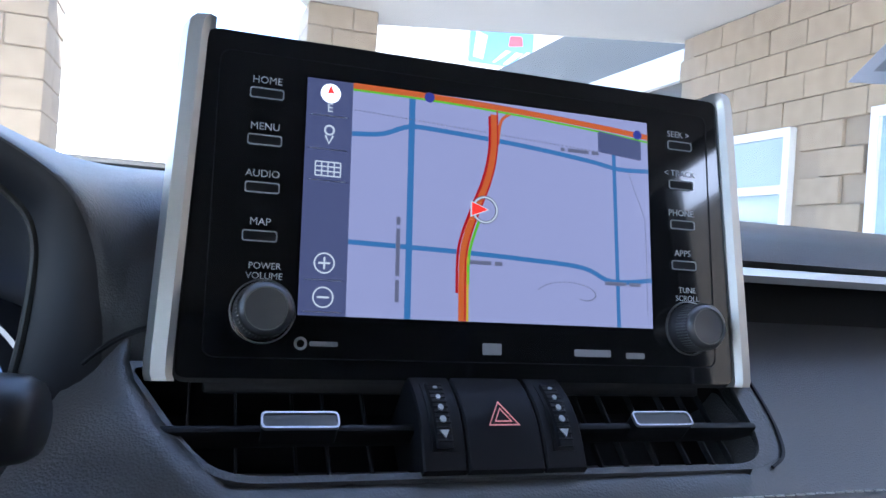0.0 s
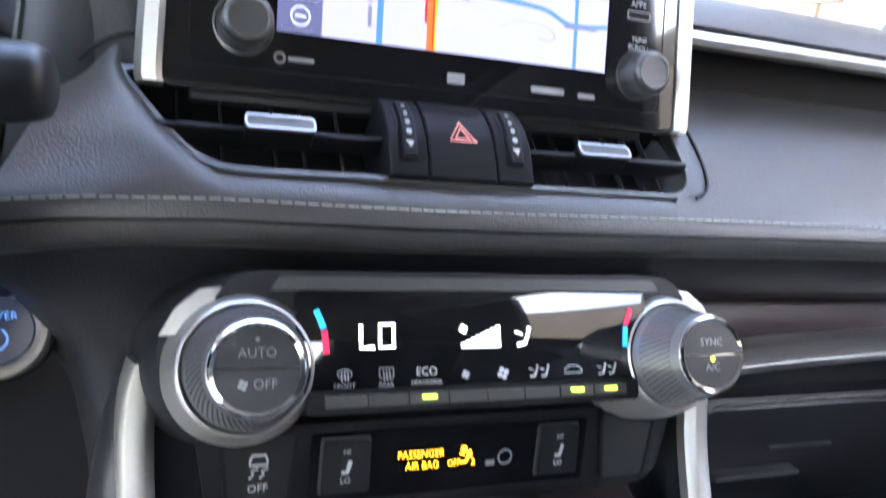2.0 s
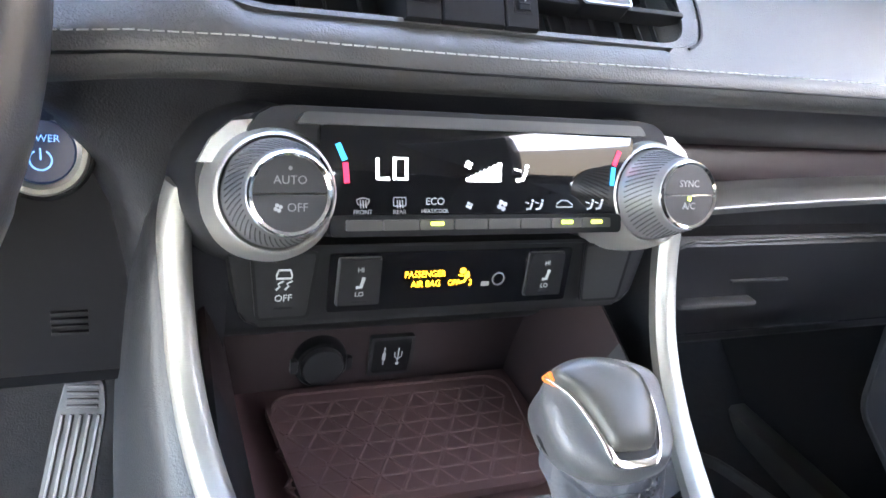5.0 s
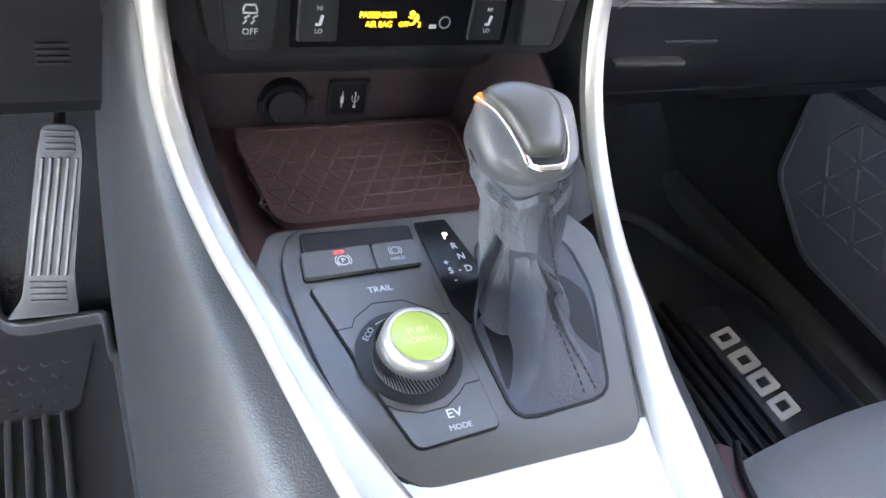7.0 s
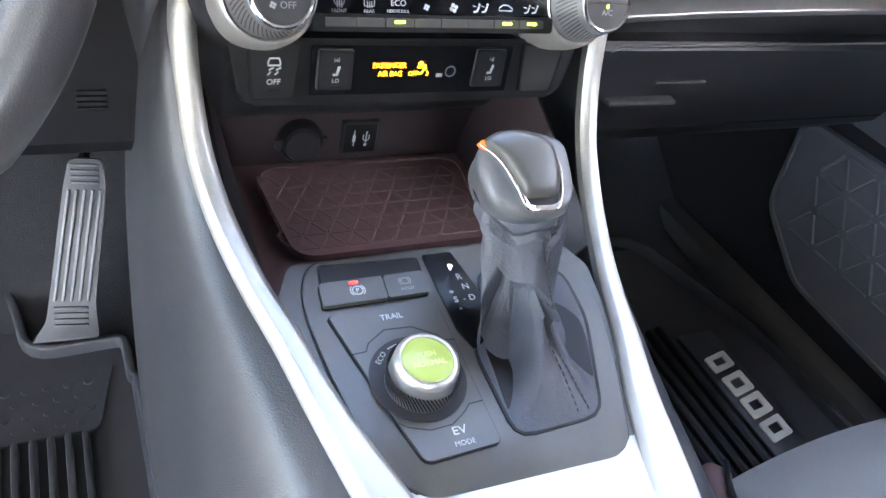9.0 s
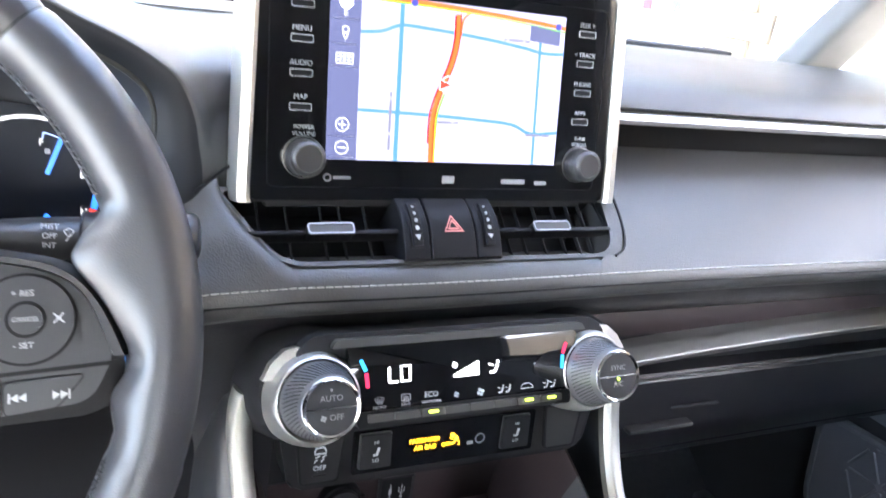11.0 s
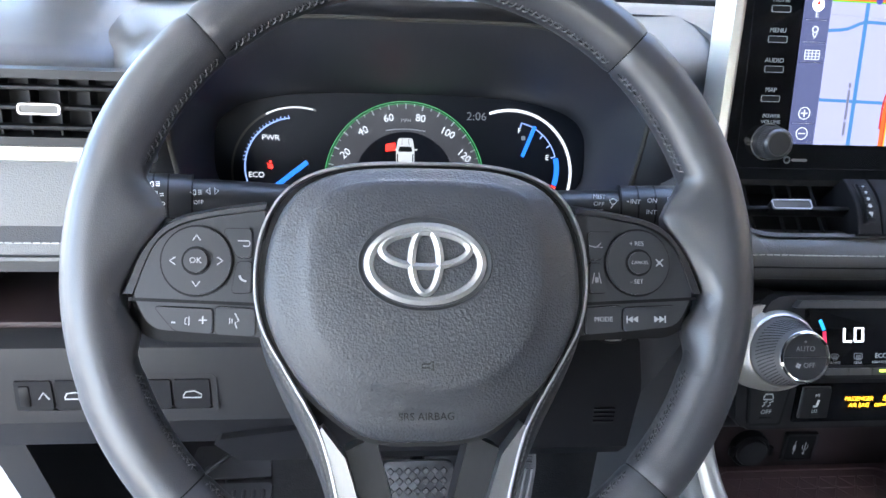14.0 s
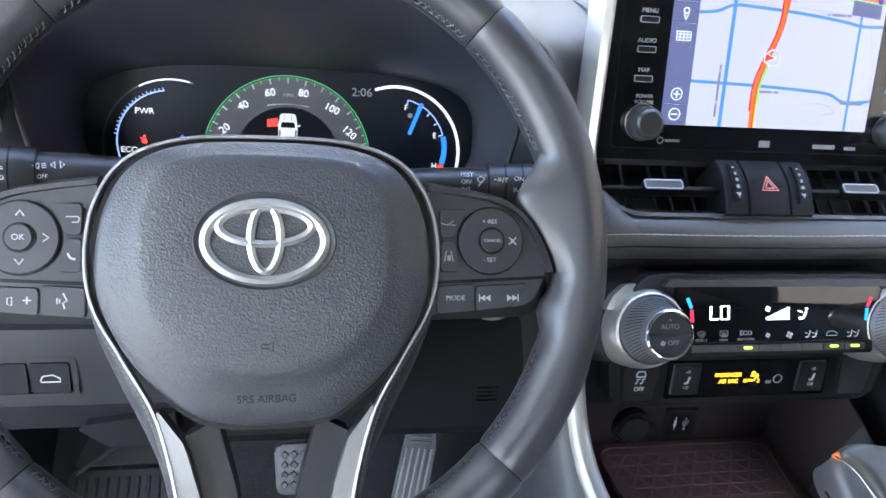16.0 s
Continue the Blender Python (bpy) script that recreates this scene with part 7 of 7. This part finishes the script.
part("lens", prism(clu_line, -0.006, 0.0, 0.001), CLULENS, cluster, "black instrument lens")
part("bezel", ring([(x * 1.03, y * 1.05 + 0.0005) for x, y in clu_line], clu_line, -0.006, 0.002), CLULENS, cluster)


def clu(name, bm, mat, label=""):
    return part(name, bm, mat, cluster, label)


# speedometer
SX, SYY, SR = 0.0030, -0.0509, 0.0770
clu("speed_disc", ring(circle(0.0745, SX, SYY, 64, 0, 180), circle(0.0485, SX, SYY, 64, 0, 180), 0.0003, 0.0006), material("dial_grey", (0.02, 0.02, 0.022), 0.4, vary=0.1, emit=(0.05, 0.05, 0.055), power=0.5))
clu("speed_ring", line(circle(SR, SX, SYY, 60, -5, 185), 0.0007, 0.0006), GREENRING, "green speedometer ring")
clu("speed_ring", line(circle(SR - 0.0020, SX, SYY, 60, -5, 185), 0.0005, 0.0006), GREENRING, "green speedometer ring")
for i in range(29):
    a = 180 - 180 * i / 28 * 1.0
    L = 0.0048 if i % 2 == 0 else 0.0026
    c, s = math.cos(radians(a)), math.sin(radians(a))
    clu("tick", line([(SX + (SR - 0.002) * c, SYY + (SR - 0.002) * s), (SX + (SR - 0.002 - L) * c, SYY + (SR - 0.002 - L) * s)], 0.0013 if i % 2 == 0 else 0.0006, 0.0007), PRINT)
for n, a in ((20, 155), (40, 130), (60, 105), (80, 77), (100, 50), (120, 25), (0, 180), (140, 0)):
    clu("number", lettering(str(n), 0.0098, SX + 0.0630 * math.cos(radians(a)), SYY + 0.0630 * math.sin(radians(a)), 0.0008, turn=(a - 90) * 0.62), CLUWHITE if n else PRINT)
clu("letters", lettering("MPH", 0.0048, SX + 0.0002, SYY + 0.0590, 0.0008), PRINT)
clu("letters", lettering("2:06", 0.0110, 0.0715, 0.0135, 0.0008, wide=1.05), PRINT)
clu("divider", line(circle(0.10, SX, SYY - 0.049, 12, 79, 101), 0.0010, 0.0007), PRINT)
car_m = material("picture_car_white", (0.4, 0.4, 0.4), 0.4, vary=0, emit=(0.6, 0.6, 0.58), power=0.42)
clu("car_picture", prism(rounded([(SX - 0.0088, -0.046), (SX + 0.0088, -0.046), (SX + 0.0088, -0.0190), (SX + 0.0068, -0.0085), (SX - 0.0068, -0.0085), (SX - 0.0088, -0.0190)], 0.0025), 0.0007, 0.0009), car_m, "white car picture")
for y0, y1, x0, x1 in ((-0.0215, -0.0165, 0.0068, 0.0058), (-0.0420, -0.0370, 0.0060, 0.0068)):
    clu("car_picture_glass", prism(rounded([(SX - x0, y0), (SX + x0, y0), (SX + x1, y1), (SX - x1, y1)], 0.0012), 0.0009, 0.0011), DEEP)
for e in (-1, 1):
    clu("car_picture_glass", line([(SX + e * 0.0074, -0.0235), (SX + e * 0.0072, -0.0350)], 0.0012, 0.0009), DEEP)
    clu("car_picture_line", line([(SX + e * 0.0035, -0.0150), (SX + e * 0.0030, -0.0095)], 0.0005, 0.0009), SATIN)
    clu("mirror", prism(rect(0.0028, 0.0016, 0.0006, SX + e * 0.0102, -0.0195), 0.0007, 0.0009), car_m)
    clu("green_mark", prism(rect(0.0080, 0.0026, 0.0005, SX + e * 0.0320, -0.0385), 0.0007, 0.0009), GREENRING, "small green mark")
clu("door_picture", prism([(SX - 0.0190, -0.0145), (SX - 0.0095, -0.0130), (SX - 0.0095, -0.0205), (SX - 0.0190, -0.0215)], 0.0008, 0.0010), REDLIGHT, "red open door sign")
# left power gauge
clu("gauge_rim", line(circle(0.0600, -0.100, -0.042, 40, 72, 200), 0.0020, 0.0006), SATIN, "grey gauge rim")
clu("gauge_rim", line(circle(0.0600, -0.100, -0.042, 16, 75, 118), 0.0014, 0.0008), CLUWHITE)
clu("gauge_arc", line(circle(0.0465, -0.1015, -0.0385, 40, 96, 226), 0.0014, 0.0007), SKYLIGHT, "pale blue gauge arc")
for i in range(18):
    a = 97 + 4.4 * i
    c, s = math.cos(radians(a)), math.sin(radians(a))
    clu("tick", line([(-0.1015 + 0.0465 * c, -0.0385 + 0.0465 * s), (-0.1015 + 0.0492 * c, -0.0385 + 0.0492 * s)], 0.0008, 0.0007), SKYLIGHT)
clu("letters", lettering("PWR", 0.0078, -0.1240, -0.0110, 0.0008), CLUWHITE)
clu("letters", lettering("ECO", 0.0074, -0.1375, -0.0460, 0.0008), CLUWHITE)
clu("warning_lamp", joined(prism(circle(0.0013, -0.1245, -0.0334, 10), 0.0007, 0.0010), prism(rounded([(-0.1270, -0.0396), (-0.1220, -0.0396), (-0.1226, -0.0352), (-0.1264, -0.0352)], 0.0008), 0.0007, 0.0010), line([(-0.1278, -0.0345), (-0.1232, -0.0405)], 0.0007, 0.0011)), REDLIGHT, "small red warning lamp")
clu("needle", line([(-0.0900, -0.0330), (-0.1400, -0.0725)], 0.0046, 0.0010, 0.0015), BLUELIGHT, "blue gauge needle")
clu("needle_hub", prism(circle(0.0085, -0.0970, -0.0370, 24), 0.0006, 0.0022, 0.001), CLULENS)
# right fuel and temperature gauge
clu("gauge_rim", line(circle(0.0615, 0.105, -0.041, 48, -35, 110), 0.0028, 0.0007), CLUWHITE, "white gauge rim")
clu("gauge_arc", line(circle(0.0465, 0.106, -0.037, 24, 17, 78), 0.0012, 0.0007), SKYLIGHT)
clu("gauge_arc", line(circle(0.0465, 0.106, -0.037, 24, -18, 15), 0.0050, 0.0007), BLUELIGHT, "blue temperature arc")
clu("gauge_arc", line(circle(0.0465, 0.106, -0.037, 6, -26, -19), 0.0050, 0.0007), REDLIGHT, "red end of the temperature arc")
for i in range(5):
    a = 17 + 15.2 * i
    c, s = math.cos(radians(a)), math.sin(radians(a))
    clu("tick", line([(0.106 + 0.0465 * c, -0.037 + 0.0465 * s), (0.106 + 0.042 * c, -0.037 + 0.042 * s)], 0.0012, 0.0007), SKYLIGHT)
for ch, x, y in (("F", 0.1139, 0.0010), ("E", 0.1425, -0.0245), ("H", 0.1430, -0.0535)):
    clu("letter", lettering(ch, 0.0074, x, y, 0.0008), CLUWHITE)
clu("needle", line([(0.1174, -0.0239), (0.1291, 0.0057)], 0.0036, 0.0010, 0.0015), BLUELIGHT, "blue gauge needle")
clu("needle", line([(0.1150, -0.0560), (0.1400, -0.0820)], 0.0036, 0.0010, 0.0015), BLUELIGHT, "blue gauge needle")
clu("pump_icon", prism(rect(0.004, 0.004, 0.001, 0.1181, -0.0060), 0.0007, 0.0009), PRINT)

# ---- footwells ----
ped = thing("accelerator_pedal", "black accelerator pedal with upright ribs standing on the floor", "pedal", Matrix.Translation((-0.224, 0.527, 0.412)) @ pose(0, 0, 0, 64, 0, -9))
ped_line = rounded([(-0.060, -0.001), (0.0115, 0.004), (0.0090, 0.046), (0.0240, 0.182), (0.0205, 0.212), (-0.0130, 0.212), (-0.0200, 0.181), (-0.0390, 0.052), (-0.0440, 0.022)], [0.002, 0.003, 0.01, 0.01, 0.006, 0.006, 0.01, 0.01, 0.01])
part("plate", prism(ped_line, -0.012, 0.0, 0.002), RUBBER, ped)
RIBGREY = material("worn_rubber_rib", (0.14, 0.14, 0.14), 0.35, vary=0.15, wide=0.02)
for i in range(5):
    part("rib", sweep([(-0.0335 + 0.0087 * i, 0.050, 0.0), (-0.0140 + 0.0082 * i, 0.178, 0.0)], rounded([(-0.0020, -0.002), (0.0020, -0.002), (0.0014, 0.0048), (-0.0014, 0.0048)], 0.001)), RIBGREY, ped, "worn grey rib")
for i in range(4):
    part("cross_rib", box(0.036, 0.003, 0.003, -0.0170, 0.020 + 0.007 * i, 0.001, 0.001), RUBBER, ped)
    part("cross_rib", box(0.029, 0.003, 0.003, 0.0030, 0.186 + 0.0065 * i, 0.001, 0.001), RUBBER, ped)
part("arm", tube([(0.0, 0.19, -0.01), (0.0, 0.25, -0.05), (0.0, 0.34, -0.09)], 0.006), DEEP, ped)
brake = thing("brake_pedal", "black rubber brake pedal pad with a diamond tread", "pedal", face(-0.352, 0.545, 0.595, 28))
part("pad", prism(rounded([(-0.042, -0.030), (0.042, -0.030), (0.046, 0.030), (-0.046, 0.030)], 0.010), -0.012, 0.0, 0.003), RUBBER, brake)
for i in range(7):
    for j in range(4):
        part("tread", moved(box(0.0075, 0.0075, 0.003, 0, 0, 0.001, 0.001, 1), pose(-0.033 + 0.011 * i, -0.018 + 0.012 * j, 0, 0, 0, 45)), RUBBER, brake)
part("arm", tube([(0.0, 0.0, -0.01), (0.005, 0.08, -0.05), (0.01, 0.28, -0.10)], 0.009), DEEP, brake)
rest = thing("footrest", "ribbed dark rubber footrest on the sloping floor", "footrest", pose(-0.615, 0.715, 0.4595, 35.8, 0, 0))
part("base", prism(rounded([(-0.065, -0.100), (0.062, -0.100), (0.068, 0.004), (-0.065, 0.004)], 0.008), 0.0, 0.009, 0.002), RUBBER, rest)
part("top_bar", box(0.128, 0.007, 0.008, 0.001, 0.001, 0.011, 0.002), RUBBER, rest)
for i in range(9):
    part("rib", box(0.0055, 0.088, 0.006, -0.055 + 0.0138 * i, -0.050, 0.0105, 0.002), RUBBER, rest)
part("toe_plate", prism(rounded([(-0.060, 0.012), (0.066, 0.012), (0.060, 0.060), (-0.044, 0.060)], 0.006), 0.0, 0.007, 0.002), RUBBER, rest)
part("toe_rib", box(0.0028, 0.052, 0.003, 0, 0, 0, 0.001), RUBBER, rest)
rest.children[-1].matrix_local = pose(-0.004, 0.036, 0.0075, 0, 0, 38)
cover = thing("column_cover", "black plastic cover over the pedal bracket", "cover")
part("cover", loft([[(x, 0.40 + dy, z) for x, z in ((-0.30, 0.772), (-0.168, 0.772), (-0.168, 0.83), (-0.30, 0.83))] for dy in (0.0, 0.22)]), DEEP, cover)

MATZ = 0.378
dmat = thing("floor_mat", "black rubber driver's floor mat with raised edge and ribs", "floor mat", group="rubber floor mats")
dm = rounded([(-0.168, -0.55), (-0.168, 0.462), (-0.1835, 0.478), (-0.185, 0.540), (-0.289, 0.536), (-0.3025, 0.6287), (-0.322, 0.662), (-0.66, 0.640), (-0.69, 0.30), (-0.69, -0.55)], [0.01, 0.012, 0.008, 0.012, 0.03, 0.03, 0.02, 0.06, 0.05, 0.02])
part("base", prism(dm, MATZ, MATZ + 0.008, 0.002), RUBBER, dmat)
part("edge", sweep([(p.x, p.y, MATZ + 0.012) for p in dm], rounded([(-0.006, -0.010), (0.006, -0.010), (0.004, 0.012), (-0.004, 0.012)], 0.003), (0, 0, 1), True), RUBBER, dmat, "raised rubber edge")
part("heel_pad", prism(rounded([(-0.2230, 0.4160), (-0.200, 0.512), (-0.60, 0.512), (-0.60, 0.416)], 0.010), MATZ + 0.007, MATZ + 0.012, 0.003), RUBBER, dmat)
for i in range(12):
    for j in range(4):
        part("stud", prism(circle(0.0050, -0.240 - 0.021 * i + 0.0105 * (j % 2), 0.430 + 0.018 * j, 8), MATZ + 0.011, MATZ + 0.0145, 0.001, 1), RUBBER, dmat)
for i in range(22):
    part("rib", box(0.0075, 0.60, 0.015, -0.2370 - 0.0168 * i, 0.112, MATZ + 0.0135, 0.003), RUBBER, dmat)
part("flap", sweep(spline([(-0.1760, 0.470, MATZ + 0.014), (-0.1745, 0.30, MATZ + 0.020), (-0.1745, -0.2, MATZ + 0.022)], 5), rounded([(-0.012, -0.015), (0.010, -0.015), (0.006, 0.014), (-0.008, 0.014)], 0.006), (0, 0, 1)), RUBBER, dmat, "raised side flap")
dmat2 = thing("floor_mat", "black rubber passenger floor mat with ribs and pale moulded bars", "floor mat", group="rubber floor mats")
pm = rounded([(0.19, -0.4), (0.19, 0.50), (0.30, 0.60), (0.62, 0.60), (0.70, 0.35), (0.70, -0.4)], 0.05)
part("base", prism(pm, MATZ, MATZ + 0.008, 0.002), RUBBER, dmat2)
part("edge", sweep([(p.x, p.y, MATZ + 0.012) for p in pm], rounded([(-0.006, -0.010), (0.006, -0.010), (0.004, 0.012), (-0.004, 0.012)], 0.003), (0, 0, 1), True), RUBBER, dmat2, "raised rubber edge")
for i in range(10):
    part("rib", box(0.010, 0.36, 0.010, 0.350 + 0.0210 * i, 0.195 + 0.0035 * i, MATZ + 0.012, 0.003), DEEP, dmat2)
PALEMARK = material("pale_moulding", (0.62, 0.60, 0.54), 0.6, vary=0.15, wide=0.02)
for y, w in ((0.322, 0.030), (0.281, 0.036), (0.242, 0.036), (0.202, 0.034)):
    shape = rounded([(0.567, y - w / 2 - 0.004), (0.610, y - w / 2 + 0.004), (0.610, y + w / 2 + 0.002), (0.567, y + w / 2 - 0.006)], 0.004)
    part("pale_mark", ring(shape, [((p.x - 0.5885) * 0.50 + 0.5885, (p.y - y) * 0.42 + y) for p in shape], MATZ + 0.0165, MATZ + 0.0190), PALEMARK, dmat2, "pale moulded mark")
part("mark_bed", box(0.066, 0.24, 0.009, 0.590, 0.262, MATZ + 0.012, 0.003), RUBBER, dmat2)

# passenger's door and seat
# Lighter, bluish grey: the light falling on the door is in its colour.
DOORGREY = material("door_lining_plastic", (0.10, 0.105, 0.118), 0.38, grain=0.3, size=0.0008, wide=0.1)
pdoor = thing("door_passenger", "charcoal door lining with a patterned lower pocket", "door", kind="structure")
part("lining", joined(box(0.05, 1.35, 0.74, 0.775, 0.10, 0.76), box(0.03, 1.35, 0.05, 0.755, 0.10, 1.12, 0.01)), PLASTIC, pdoor)
part("upper_trim", box(0.03, 1.02, 0.34, 0.752, -0.02, 0.885, 0.012), DOORGREY, pdoor, "upper door trim, lighter grey for the light on it")
pk = pose(0.748, 0.30, 0.60, 90, 0, -90)
pocket_line = rounded([(-0.193, 0.088), (-0.178, -0.050), (-0.075, -0.122), (0.25, -0.135), (0.25, 0.100), (-0.065, 0.095)], 0.022)
pocket = part("pocket", moved(prism(pocket_line, -0.005, 0.012, 0.008), pk), DOORGREY, pdoor, "patterned door pocket panel")
part("pocket_rim", moved(sweep([(p.x, p.y, 0.010) for p in pocket_line], rounded([(-0.005, -0.006), (0.005, -0.006), (0.004, 0.005), (-0.004, 0.005)], 0.002), (0, 0, 1), True), pk), DOORGREY, pdoor)
for i in range(6):
    for j in range(4):
        x, y = -0.135 + 0.055 * i + 0.0275 * (j % 2), -0.06 + 0.048 * j
        for dx, dy in ((0.055, 0), (0.0275, 0.048), (-0.0275, 0.048)):
            if -0.15 < x + dx < 0.22 and y + dy < 0.11 and x > -0.15:
                part("ridge", moved(sweep([(x + dx * 0.12, y + dy * 0.12, 0.012), (x + dx * 0.88, y + dy * 0.88, 0.012)], [(-0.0022, 0), (0.0022, 0), (0.0008, 0.0022), (-0.0008, 0.0022)]), pk), DOORGREY, pocket)
part("sill", box(0.05, 1.4, 0.05, 0.735, 0.1, 0.395, 0.012), SATIN, pdoor)

seat = thing("passenger_seat", "grey leather front passenger seat with a burgundy edged side", "seat")


def cushion(u, v):
    x = 0.232 + 0.47 * u
    y = 0.085 - 0.60 * v
    side = abs(2 * u - 1)
    return (x, y - 0.03 * (2 * u - 1) ** 2 * (1 - v), 0.622 + 0.020 * side ** 3 - 0.035 * max(0, 1 - v * 7) ** 2 - 0.03 * max(0, side - 0.88) * 8 - 0.02 * v)


part("cushion", sheet(cushion, 30, 24, 0.09), SEAT, seat)
part("front_skirt", loft([[(0.245, y, z) for y, z in ((0.068, 0.58), (0.045, 0.45), (-0.35, 0.45), (-0.35, 0.58))], [(0.69, y, z) for y, z in ((0.068, 0.58), (0.045, 0.45), (-0.35, 0.45), (-0.35, 0.58))]]), SEAT, seat)
part("side_bolster", sweep(spline([(0.232, -0.45, 0.600), (0.226, -0.15, 0.605), (0.236, 0.02, 0.598), (0.275, 0.078, 0.585)], 6), rounded([(-0.014, -0.05), (0.014, -0.05), (0.014, 0.014), (-0.014, 0.014)], 0.010), (0, 0, 1)), BURGUNDY, seat, "burgundy seat side")
part("piping", tube(spline([(0.240, -0.45, 0.620), (0.236, -0.15, 0.624), (0.247, 0.02, 0.615), (0.285, 0.082, 0.600)], 6), 0.003), DEEP, seat)

# ---- block wall courses beside the door and window ----
for j in range(16):
    z = 0.10 + 0.206 * j
    off = 0.2 if j % 2 else 0.0
    for i in range(12):
        y = WALL_END - 0.2 - 0.405 * i - off
        if y < 1.9 or z < 0.9:
            continue
        if 4.78 < y < 5.95 and z < 2.30:
            continue
        if y < 4.25 and z < 2.35:
            continue
        part("block", box(0.04, 0.400, 0.201, WALL_X - 0.002 - 0.003 * ((i * 7 + j * 3) % 3), y, z, 0.006, 1), BLOCK, wall_east)
